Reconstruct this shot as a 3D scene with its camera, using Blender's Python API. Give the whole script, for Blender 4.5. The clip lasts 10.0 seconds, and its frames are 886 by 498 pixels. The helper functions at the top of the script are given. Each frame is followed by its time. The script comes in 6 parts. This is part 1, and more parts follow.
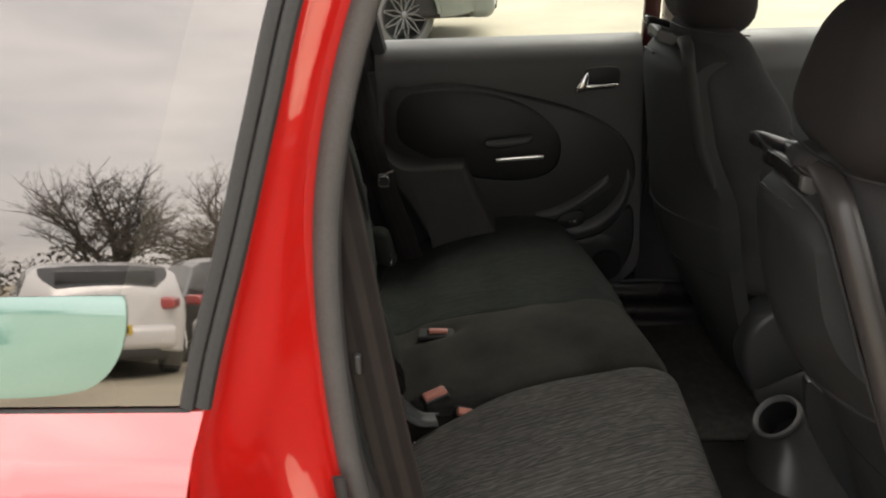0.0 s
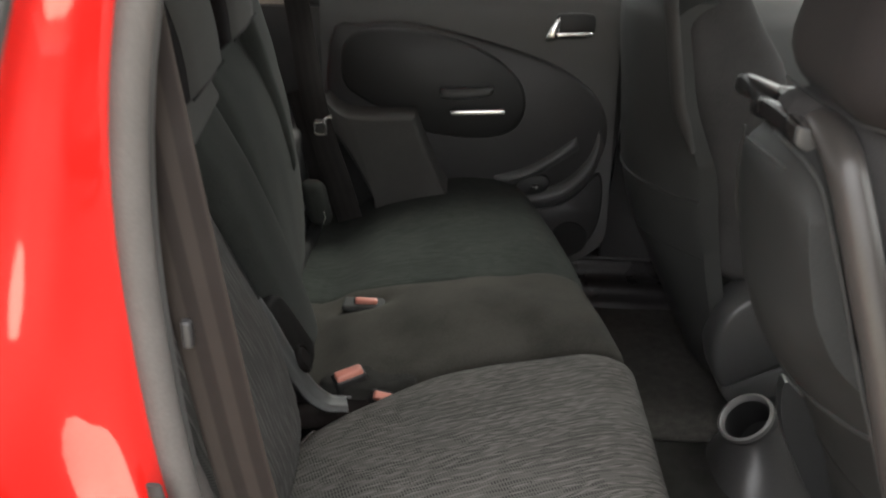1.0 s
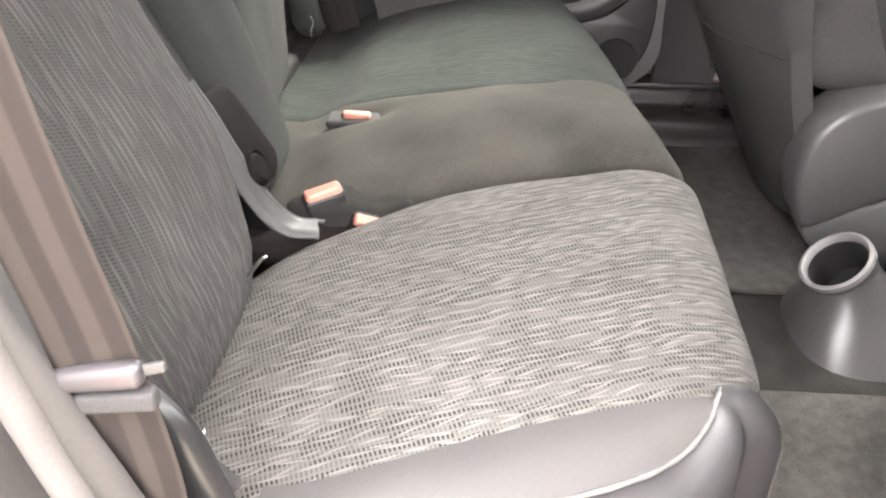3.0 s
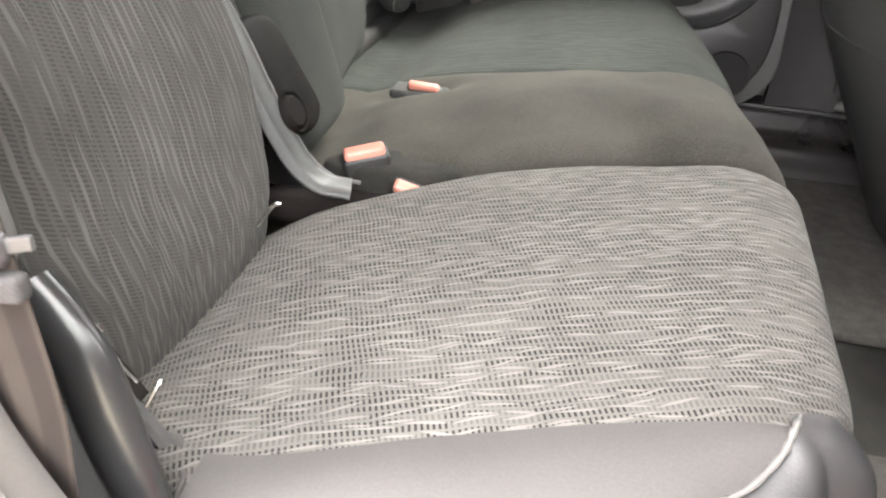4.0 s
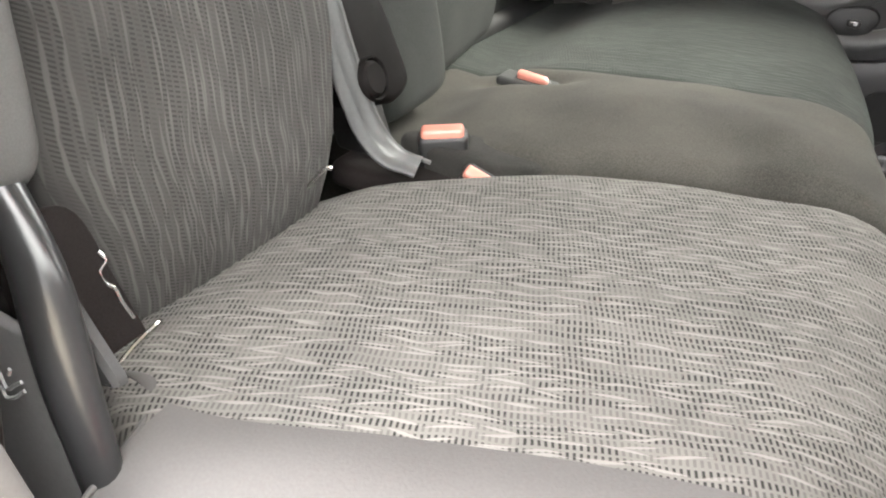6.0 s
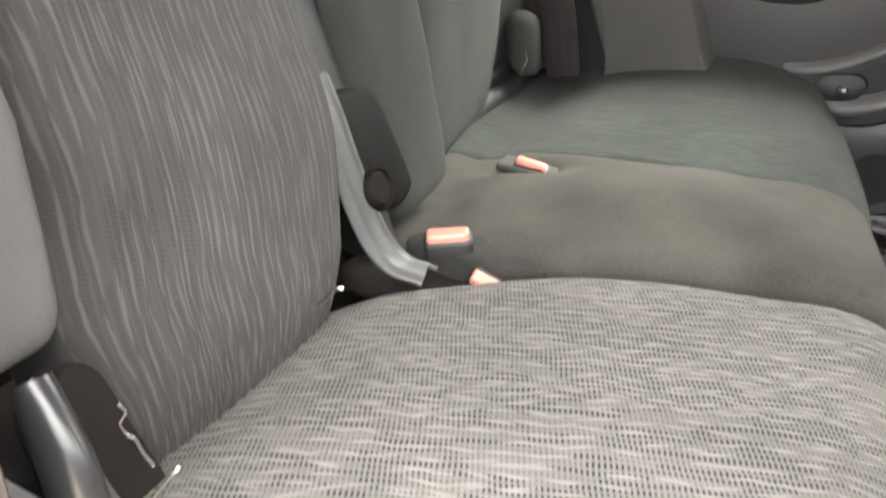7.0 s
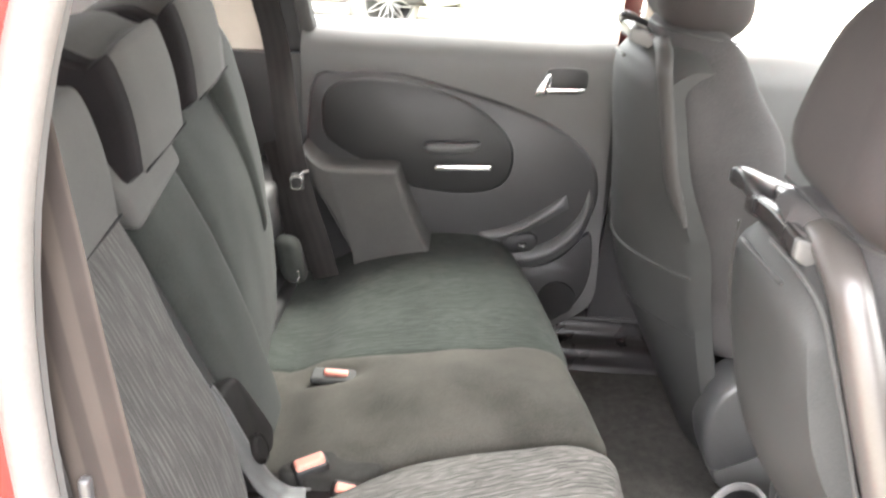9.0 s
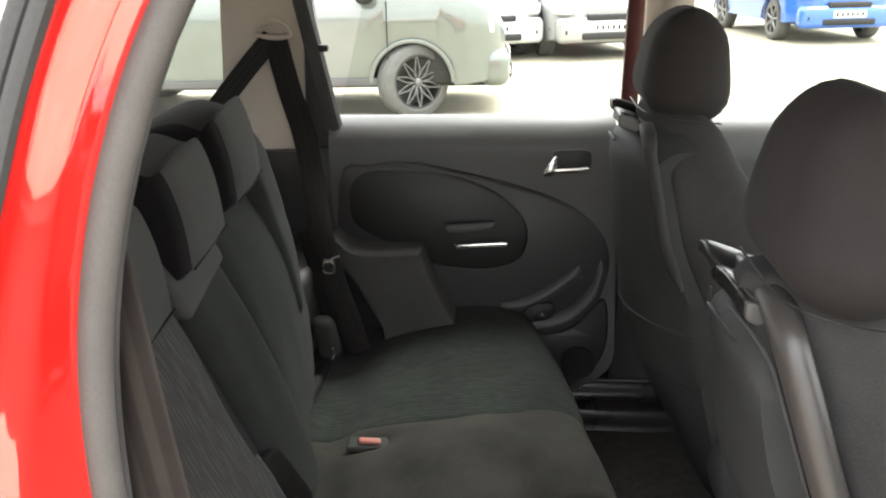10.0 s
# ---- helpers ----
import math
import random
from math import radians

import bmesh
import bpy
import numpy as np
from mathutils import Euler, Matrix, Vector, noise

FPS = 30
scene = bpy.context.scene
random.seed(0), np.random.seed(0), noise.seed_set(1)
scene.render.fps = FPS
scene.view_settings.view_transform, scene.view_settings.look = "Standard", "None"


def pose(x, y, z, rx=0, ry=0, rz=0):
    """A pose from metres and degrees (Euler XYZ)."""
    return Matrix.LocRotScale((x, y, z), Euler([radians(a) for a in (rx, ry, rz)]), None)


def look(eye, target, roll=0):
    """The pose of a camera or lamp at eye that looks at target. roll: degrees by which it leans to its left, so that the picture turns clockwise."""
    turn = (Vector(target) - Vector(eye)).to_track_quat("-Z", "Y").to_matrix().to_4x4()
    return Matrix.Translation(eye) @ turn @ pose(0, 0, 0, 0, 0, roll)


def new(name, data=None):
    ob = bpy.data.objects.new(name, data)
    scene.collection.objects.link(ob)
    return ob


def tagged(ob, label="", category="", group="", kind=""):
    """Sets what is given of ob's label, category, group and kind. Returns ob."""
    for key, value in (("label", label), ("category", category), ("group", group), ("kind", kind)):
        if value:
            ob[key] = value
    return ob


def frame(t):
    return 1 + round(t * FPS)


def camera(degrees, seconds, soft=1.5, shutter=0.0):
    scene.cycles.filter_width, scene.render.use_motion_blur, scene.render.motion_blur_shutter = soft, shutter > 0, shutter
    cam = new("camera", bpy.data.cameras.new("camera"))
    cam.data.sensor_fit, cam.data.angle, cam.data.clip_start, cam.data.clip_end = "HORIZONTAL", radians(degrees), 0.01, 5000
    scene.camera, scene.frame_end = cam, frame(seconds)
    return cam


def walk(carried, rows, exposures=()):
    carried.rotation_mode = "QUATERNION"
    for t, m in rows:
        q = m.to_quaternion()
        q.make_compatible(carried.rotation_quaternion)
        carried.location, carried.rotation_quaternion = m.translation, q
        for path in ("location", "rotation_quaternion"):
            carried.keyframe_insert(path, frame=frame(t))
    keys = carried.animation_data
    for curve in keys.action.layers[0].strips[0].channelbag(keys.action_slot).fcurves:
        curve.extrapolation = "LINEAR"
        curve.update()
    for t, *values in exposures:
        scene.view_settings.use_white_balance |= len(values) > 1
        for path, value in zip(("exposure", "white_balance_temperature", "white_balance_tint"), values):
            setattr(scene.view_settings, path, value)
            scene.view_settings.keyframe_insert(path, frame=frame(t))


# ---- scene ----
cam = camera(55.6, 10.0, soft=2.0, shutter=0.4)
PATH = [
    (0, (0.161, -0.008, 1.461), (0.049, 1.824, 0.666), -2.4),
    (0.5, (0.194, 0.052, 1.448), (0.129, 1.883, 0.645), 0.2),
    (1, (0.236, 0.197, 1.343), (0.168, 2.006, 0.493), 1.3),
    (1.5, (0.225, 0.37, 1.238), (0.246, 2.145, 0.317), -1.4),
    (2, (0.272, 0.445, 1.186), (0.167, 2.209, 0.249), -2.2),
    (2.5, (0.256, 0.43, 1.13), (0.132, 2.134, 0.09), -0.5),
    (3, (0.274, 0.42, 1.103), (0.122, 2.094, 0.019), -0.1),
    (3.2, (0.27, 0.429, 1.079), (0.091, 2.115, 0.019), 0.2),
    (4.5, (0.362, 0.544, 0.961), (-0.186, 2.178, -0.053), 6.2),
    (5, (0.384, 0.562, 0.959), (-0.285, 2.127, -0.092), 8.3),
    (6.5, (0.374, 0.569, 0.981), (-0.323, 2.129, -0.06), 7.2),
    (7, (0.347, 0.584, 1.03), (-0.345, 2.181, 0.045), 6.0),
    (7.5, (0.321, 0.594, 1.102), (-0.3, 2.245, 0.159), 3.6),
    (8, (0.284, 0.527, 1.191), (-0.143, 2.212, 0.201), 2.2),
    (8.5, (0.259, 0.401, 1.286), (-0.005, 2.154, 0.36), 1.8),
    (9, (0.264, 0.312, 1.389), (0.199, 2.139, 0.58), 2.8),
    (9.5, (0.294, 0.244, 1.44), (0.197, 2.111, 0.73), -0.9),
    (10, (0.316, 0.187, 1.455), (0.144, 2.068, 0.798), -1.3),
]
walk(cam, [(t, look(eye, target, roll)) for t, eye, target, roll in PATH],
     [(0, 0.25, 6800, 12), (0.5, 0.3, 6800, 12), (1, 1.25, 6500, 11), (1.5, 2.6, 6550, 15), (2, 3.2, 6600, 15), (2.5, 3.55, 6600, 15), (3.2, 3.6, 6600, 15), (4.5, 3.35, 6600, 12), (6.5, 3.35, 6600, 12), (7.5, 3.95, 6600, 12), (8, 4.35, 6550, 15), (8.5, 3.95, 6550, 15), (9, 3.65, 6450, 14), (9.5, 2.75, 6400, 10), (10, 1.6, 6400, 10)])

# ---------------------------------------------------------------- world and light
world = bpy.data.worlds.new("overcast_sky")
scene.world = world
world.use_nodes = True
wn, wl = world.node_tree.nodes, world.node_tree.links
wbg = wn["Background"]
wsky = wn.new("ShaderNodeTexSky")
wsky.sky_type, wsky.sun_disc = "NISHITA", False
wsky.sun_elevation, wsky.sun_rotation = radians(52), radians(27)
wco = wn.new("ShaderNodeTexCoord")
wmap = wn.new("ShaderNodeMapping")
wmap.inputs["Scale"].default_value = (2.2, 2.2, 9.0)
wnoise = wn.new("ShaderNodeTexNoise")
wnoise.inputs["Scale"].default_value = 1.5
wnoise.inputs["Detail"].default_value = 5
wramp = wn.new("ShaderNodeValToRGB")
wramp.color_ramp.elements[0].position, wramp.color_ramp.elements[0].color = 0.30, (0.58, 0.58, 0.59, 1)
wramp.color_ramp.elements[1].position, wramp.color_ramp.elements[1].color = 0.70, (0.98, 0.96, 0.93, 1)
wmix = wn.new("ShaderNodeMix")
wmix.data_type = "RGBA"
wmix.inputs["Factor"].default_value = 0.99
wl.new(wco.outputs["Generated"], wmap.inputs["Vector"])
wl.new(wmap.outputs["Vector"], wnoise.inputs["Vector"])
wl.new(wnoise.outputs["Fac"], wramp.inputs["Fac"])
wl.new(wsky.outputs["Color"], wmix.inputs["A"])
wl.new(wramp.outputs["Color"], wmix.inputs["B"])
wsep = wn.new("ShaderNodeSeparateXYZ")
wl.new(wco.outputs["Generated"], wsep.inputs[0])
wup = wn.new("ShaderNodeMapRange")
wup.inputs["To Min"].default_value, wup.inputs["To Max"].default_value = 1.0, 1.9
wl.new(wsep.outputs["Z"], wup.inputs["Value"])
wlift = wn.new("ShaderNodeVectorMath")
wlift.operation = "SCALE"
wl.new(wmix.outputs["Result"], wlift.inputs[0])
wl.new(wup.outputs["Result"], wlift.inputs["Scale"])
wl.new(wlift.outputs["Vector"], wbg.inputs["Color"])
wbg.inputs["Strength"].default_value = 2.0

sun = new("sun", bpy.data.lights.new("sun", "SUN"))
sun.data.energy, sun.data.angle, sun.data.color = 3.4, radians(30), (1.0, 0.96, 0.9)
sun.matrix_world = look((2.5, 5, 7), (0, 0, 0))

# ---------------------------------------------------------------- materials


def mat(name, base, rough=0.6, metal=0.0, var=0.18, scale=18.0, fine=260.0, bump=0.15, coat=0.0, spec=0.5, sheen=0.0, rvar=0.12, dist=0.001):
    m = bpy.data.materials.new(name)
    m.use_nodes = True
    nt = m.node_tree
    n, l = nt.nodes, nt.links
    p = n["Principled BSDF"]
    co = n.new("ShaderNodeTexCoord")
    big = n.new("ShaderNodeTexNoise")
    big.inputs["Scale"].default_value, big.inputs["Detail"].default_value = scale, 5
    small = n.new("ShaderNodeTexNoise")
    small.inputs["Scale"].default_value, small.inputs["Detail"].default_value = fine, 3
    l.new(co.outputs["Object"], big.inputs["Vector"])
    l.new(co.outputs["Object"], small.inputs["Vector"])
    add = n.new("ShaderNodeMath")
    add.operation = "ADD"
    l.new(big.outputs["Fac"], add.inputs[0])
    l.new(small.outputs["Fac"], add.inputs[1])
    ramp = n.new("ShaderNodeMapRange")
    ramp.inputs["From Min"].default_value, ramp.inputs["From Max"].default_value = 0.7, 1.3
    ramp.inputs["To Min"].default_value, ramp.inputs["To Max"].default_value = 1 - var, 1 + var
    l.new(add.outputs[0], ramp.inputs["Value"])
    tint = n.new("ShaderNodeVectorMath")
    tint.operation = "SCALE"
    tint.inputs[0].default_value = base
    l.new(ramp.outputs["Result"], tint.inputs["Scale"])
    l.new(tint.outputs["Vector"], p.inputs["Base Color"])
    rr = n.new("ShaderNodeMapRange")
    rr.inputs["From Min"].default_value, rr.inputs["From Max"].default_value = 0.3, 0.7
    rr.inputs["To Min"].default_value, rr.inputs["To Max"].default_value = max(0.02, rough - rvar * rough), min(1, rough + rvar * rough)
    l.new(big.outputs["Fac"], rr.inputs["Value"])
    l.new(rr.outputs["Result"], p.inputs["Roughness"])
    p.inputs["Metallic"].default_value = metal
    p.inputs["Coat Weight"].default_value = coat
    p.inputs["Coat Roughness"].default_value = 0.05
    p.inputs["Coat IOR"].default_value = 1.7
    p.inputs["Specular IOR Level"].default_value = spec
    p.inputs["Sheen Weight"].default_value = sheen
    if bump:
        b = n.new("ShaderNodeBump")
        b.inputs["Strength"].default_value, b.inputs["Distance"].default_value = bump, dist
        l.new(small.outputs["Fac"], b.inputs["Height"])
        l.new(b.outputs["Normal"], p.inputs["Normal"])
    return m


def woven(name, light, dark, fade=1.0, bend=0.010, row_gap=0.0106, dash_gap=0.0038, skew=-0.32, patch=1.0, fat=0.15, tilted=0.8, pale=0.30):
    """Seat cloth: pale wavy streaks along U over rows of tiny dark dashes, in metres of UV."""
    m = bpy.data.materials.new(name)
    m.use_nodes = True
    n, l = m.node_tree.nodes, m.node_tree.links
    p = n["Principled BSDF"]
    p.inputs["Roughness"].default_value = 0.95
    p.inputs["Sheen Weight"].default_value = 0.03
    p.inputs["Specular IOR Level"].default_value = 0.10
    uv = n.new("ShaderNodeUVMap")

    def noise_at(sx, sy, detail):
        mp = n.new("ShaderNodeMapping")
        mp.inputs["Scale"].default_value = (sx, sy, 1)
        t = n.new("ShaderNodeTexNoise")
        t.inputs["Scale"].default_value, t.inputs["Detail"].default_value = 1.0, detail
        l.new(uv.outputs["UV"], mp.inputs["Vector"])
        l.new(mp.outputs["Vector"], t.inputs["Vector"])
        return t.outputs["Fac"]

    def op(kind, a, b=None, clamp=False):
        k = n.new("ShaderNodeMath")
        k.operation, k.use_clamp = kind, clamp
        for i, v in enumerate((a, b)):
            if v is None:
                continue
            if isinstance(v, (int, float)):
                k.inputs[i].default_value = v
            else:
                l.new(v, k.inputs[i])
        return k.outputs[0]

    def smooth(v, lo, hi):
        k = n.new("ShaderNodeMapRange")
        k.interpolation_type = "SMOOTHSTEP"
        k.inputs["From Min"].default_value, k.inputs["From Max"].default_value = lo, hi
        l.new(v, k.inputs["Value"])
        return k.outputs["Result"]

    sep = n.new("ShaderNodeSeparateXYZ")
    l.new(uv.outputs["UV"], sep.inputs[0])
    sway = op("MULTIPLY", op("SUBTRACT", noise_at(15, 30, 2), 0.5), bend)
    row = op("ADD", op("ADD", sep.outputs["Y"], op("MULTIPLY", sep.outputs["X"], skew)), sway)

    def chance(a, b, shift):
        """A random value for each whole pair (a, b)."""
        v = n.new("ShaderNodeCombineXYZ")
        l.new(a, v.inputs[0])
        if b is not None:
            l.new(b, v.inputs[1])
        v.inputs[2].default_value = shift
        k = n.new("ShaderNodeTexWhiteNoise")
        l.new(v.outputs[0], k.inputs["Vector"])
        return k.outputs["Value"]

    def lenses(gap, length, shift, fat, bare):
        """Slim pale lens-shaped floats, one to a cell of a staggered grid, each tilted its own way."""
        r = op("ADD", op("DIVIDE", row, gap), shift)
        i = op("FLOOR", r)
        fr = op("SUBTRACT", op("SUBTRACT", r, i), 0.5)
        q = op("ADD", op("DIVIDE", sep.outputs["X"], length), op("MULTIPLY", chance(i, None, shift), 9.0))
        j = op("FLOOR", q)
        g = op("SUBTRACT", q, j)
        tilt = op("MULTIPLY", op("SUBTRACT", chance(i, j, shift + 3.0), 0.45), tilted)
        off = op("ABSOLUTE", op("SUBTRACT", fr, op("MULTIPLY", tilt, op("SUBTRACT", g, 0.5))))
        wide = op("MULTIPLY", op("MULTIPLY", op("MULTIPLY", g, op("SUBTRACT", 1.0, g)), 4.0), fat)
        keep = smooth(chance(i, j, shift + 11.0), bare, bare + 0.08)
        return op("MULTIPLY", smooth(op("SUBTRACT", wide, off), -0.03, 0.07), keep)
    streak = op("MAXIMUM", lenses(row_gap, 0.030 * patch, 0.0, fat, 0.16), lenses(row_gap * 1.07, 0.024 * patch, 0.45, fat * 0.85, 0.45))
    r0 = op("DIVIDE", row, row_gap * 0.62)
    ri = op("FLOOR", r0)
    rf = op("ABSOLUTE", op("SUBTRACT", op("SUBTRACT", r0, ri), 0.5))
    run = op("FLOOR", op("ADD", op("DIVIDE", sep.outputs["X"], 0.026 * patch), op("MULTIPLY", chance(ri, None, 5.0), 7.0)))
    dash = smooth(op("SINE", op("MULTIPLY", op("ADD", sep.outputs["X"], op("MULTIPLY", row, 0.36)), 2 * math.pi / dash_gap)), -0.15, 0.55)
    cross = op("MULTIPLY", smooth(op("SUBTRACT", 0.5, rf), 0.10, 0.20), op("ADD", op("MULTIPLY", smooth(chance(ri, run, 21.0), 0.2, 0.55), 0.65), 0.35))
    hole = op("MULTIPLY", op("MULTIPLY", dash, cross), op("SUBTRACT", 1.0, streak, True))
    mixc = n.new("ShaderNodeMix")
    mixc.data_type = "RGBA"
    mixc.inputs["A"].default_value = (*light, 1)
    mixc.inputs["B"].default_value = (*dark, 1)
    l.new(op("MULTIPLY", hole, fade), mixc.inputs["Factor"])
    stain = n.new("ShaderNodeMapRange")
    stain.inputs["From Min"].default_value, stain.inputs["From Max"].default_value = 0.3, 0.7
    stain.inputs["To Min"].default_value, stain.inputs["To Max"].default_value = 0.84, 1.14
    l.new(noise_at(9, 9, 5), stain.inputs["Value"])
    tint = n.new("ShaderNodeVectorMath")
    tint.operation = "SCALE"
    lift = op("MULTIPLY", stain.outputs["Result"], op("ADD", op("MULTIPLY", streak, pale), 0.90))
    l.new(mixc.outputs["Result"], tint.inputs[0])
    l.new(lift, tint.inputs["Scale"])
    l.new(tint.outputs["Vector"], p.inputs["Base Color"])
    b = n.new("ShaderNodeBump")
    b.inputs["Strength"].default_value, b.inputs["Distance"].default_value = 0.35, 0.0006
    l.new(op("SUBTRACT", streak, hole), b.inputs["Height"])
    l.new(b.outputs["Normal"], p.inputs["Normal"])
    return m


def suede(name, base, var=0.30):
    """Napped plain cloth with brushed patches."""
    m = mat(name, base, 0.95, var=var, scale=11, fine=700, bump=0.25, spec=0.08, sheen=0.02, dist=0.0006)
    return m


def glass_mat(name, tint, gloss, through_col):
    m = bpy.data.materials.new(name)
    m.use_nodes = True
    n, l = m.node_tree.nodes, m.node_tree.links
    n.remove(n["Principled BSDF"])
    t, g, x, f = n.new("ShaderNodeBsdfTransparent"), n.new("ShaderNodeBsdfGlossy"), n.new("ShaderNodeMixShader"), n.new("ShaderNodeLayerWeight")
    t.inputs["Color"].default_value = (*through_col, 1)
    g.inputs["Color"].default_value = (*tint, 1)
    g.inputs["Roughness"].default_value = 0.015
    f0 = ((gloss - 1) / (gloss + 1)) ** 2
    pw, ml = n.new("ShaderNodeMath"), n.new("ShaderNodeMath")
    pw.operation, ml.operation = "POWER", "MULTIPLY_ADD"
    pw.inputs[1].default_value = 5.0
    ml.inputs[1].default_value, ml.inputs[2].default_value = 1 - f0, f0
    f.inputs["Blend"].default_value = 0.5
    l.new(f.outputs["Facing"], pw.inputs[0])
    l.new(pw.outputs[0], ml.inputs[0])
    l.new(ml.outputs[0], x.inputs[0])
    l.new(t.outputs[0], x.inputs[1])
    l.new(g.outputs[0], x.inputs[2])
    l.new(x.outputs[0], n["Material Output"].inputs["Surface"])
    return m


RED = mat("red_paint", (0.5676, 0.0103, 0.0069), 0.5, 0.0, var=0.05, scale=6, fine=900, bump=0.02, coat=1.0, spec=0.2)
RED.node_tree.nodes["Principled BSDF"].inputs["Coat IOR"].default_value = 2.25
RED_DARK = mat("red_frame_paint", (0.042, 0.005, 0.005), 0.4, 0.0, var=0.1, bump=0.02)
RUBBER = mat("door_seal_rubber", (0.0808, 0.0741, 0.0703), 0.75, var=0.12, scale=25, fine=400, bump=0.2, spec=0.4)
# Door seal rubber darkened to carry the shade on its low inner lips.
RUBBER_SHADED = mat("shaded_seal_rubber", (0.0281, 0.0257, 0.0242), 0.7, var=0.14, scale=25, fine=400, bump=0.2, spec=0.4)
RUBBER_BLACK = mat("black_rubber", (0.022, 0.021, 0.02), 0.65, var=0.2, bump=0.15)
PLASTIC = mat("dark_grain_plastic", (0.0296, 0.029, 0.029), 0.5, var=0.15, scale=12, fine=900, bump=0.35, dist=0.0005)
PLASTIC_MID = mat("grey_grain_plastic", (0.0700, 0.0693, 0.0685), 0.5, var=0.12, scale=10, fine=900, bump=0.35, dist=0.0005)
PLASTIC_BLACK = mat("black_plastic", (0.0101, 0.0101, 0.0101), 0.55, var=0.2, bump=0.1)
PLASTIC_GLOSS = mat("glossy_dark_plastic", (0.0164, 0.0148, 0.0148), 0.28, var=0.12, scale=9, bump=0.05)
STRAP_GREY = mat("grey_strap_plastic", (0.0440, 0.0445, 0.0440), 0.42, var=0.15, scale=30, bump=0.1, spec=0.35)
CHROME = mat("satin_chrome", (0.75, 0.75, 0.74), 0.18, 1.0, var=0.05, bump=0.0)
STEEL = mat("bright_wire", (0.7, 0.7, 0.68), 0.25, 1.0, var=0.08, bump=0.05)
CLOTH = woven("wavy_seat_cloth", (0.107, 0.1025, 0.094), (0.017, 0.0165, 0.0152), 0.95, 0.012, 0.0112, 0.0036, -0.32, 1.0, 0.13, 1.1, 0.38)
# Same wavy cloth on the backrest, its colour lowered for the shade there.
CLOTH_BACK = woven("shaded_wavy_cloth", (0.053, 0.0508, 0.0482), (0.019, 0.0184, 0.0172), 0.62, 0.006, 0.0082, 0.0030, 0.05, 1.9, 0.15, 0.5, 0.42)
# Wavy cloth again, its colour darkened and greened for dim glass-tinted light.
CLOTH_SHADED = woven("shaded_seat_cloth", (0.0275, 0.0315, 0.0278), (0.0070, 0.0078, 0.0070), 0.9, 0.006, 0.0100, 0.0038, 0.0, 1.2, 0.14, 0.5, 0.25)
SUEDE = suede("plain_seat_cloth", (0.0385, 0.0366, 0.0318), 0.42)
# Plain grey cloth; the green cast of light through the windows is in its colour.
SUEDE_BACK = suede("green_lit_back_cloth", (0.0238, 0.0252, 0.0234))
BACK_CLOTH = mat("dull_black_cloth", (0.0312, 0.0318, 0.0310), 0.6, var=0.2, scale=12, fine=700, bump=0.2, spec=0.15)
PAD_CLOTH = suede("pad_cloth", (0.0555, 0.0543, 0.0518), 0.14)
LATCH_BROWN = mat("brown_black_plastic", (0.0042, 0.0034, 0.0032), 0.7, var=0.15, bump=0.1, spec=0.12)
COVER_PLASTIC = mat("smooth_dark_plastic", (0.0187, 0.0187, 0.0193), 0.3, var=0.1, scale=8, bump=0.05)
HINGE_PLASTIC = mat("smooth_grey_plastic", (0.0498, 0.0498, 0.0498), 0.34, var=0.1, scale=8, bump=0.05)
CUP_PLASTIC = mat("satin_grey_plastic", (0.046, 0.0445, 0.044), 0.36, var=0.12, scale=8, bump=0.05)
# Plain grey cloth made paler to carry the light from the open door.
BOLSTER_LIT = suede("door_lit_bolster_cloth", (0.0897, 0.0881, 0.085), 0.14)
HEADREST_CLOTH = suede("dark_front_headrest_cloth", (0.0312, 0.0281, 0.0281), 0.16)
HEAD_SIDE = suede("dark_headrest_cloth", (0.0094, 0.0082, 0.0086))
# Brownish cloth, its colour taken down to hold the shade inside recesses.
RECESS_SHADE = suede("shaded_brown_recess_cloth", (0.0121, 0.0098, 0.0094))
CLOTH_SIDE = suede("dark_side_cloth", (0.0390, 0.0375, 0.0375))
LEATHER = mat("grey_leatherette", (0.0585, 0.0558, 0.0536), 0.65, var=0.07, scale=10, fine=500, bump=0.3, spec=0.22, dist=0.0005)
LEATHER_DARK = mat("slate_leatherette", (0.0316, 0.0309, 0.0316), 0.45, var=0.1, scale=10, fine=500, bump=0.3, dist=0.0005)
PIPING = mat("pale_piping", (0.105, 0.102, 0.097), 0.6, var=0.1, fine=900, bump=0.3)
BUTTON = mat("red_buckle_plastic", (0.468, 0.1814, 0.1374), 0.35, var=0.06, bump=0.03)
CARPET = mat("dark_carpet", (0.0234, 0.0226, 0.0207), 1.0, var=0.35, scale=25, fine=900, bump=0.8, spec=0.05, sheen=0.03, dist=0.002)
CARPET_PALE = mat("worn_carpet", (0.0505, 0.0484, 0.0443), 1.0, var=0.34, scale=60, fine=520, bump=0.8, spec=0.05, sheen=0.03, dist=0.002)
BEIGE = mat("beige_trim", (0.42, 0.37, 0.31), 0.6, var=0.06, fine=700, bump=0.2)
LINER = mat("grey_headliner", (0.25, 0.24, 0.23), 0.95, var=0.06, fine=700, bump=0.4)
GLASS = glass_mat("window_glass", (1, 1, 1), 1.45, (0.82, 0.86, 0.82))
PRIVACY = glass_mat("tinted_glass", (1, 0.935, 0.89), 3.15, (0.26, 0.27, 0.26))
SCREEN_DARK = mat("dark_car_glass", (0.02, 0.022, 0.023), 0.06, var=0.05, bump=0.0, spec=0.8)
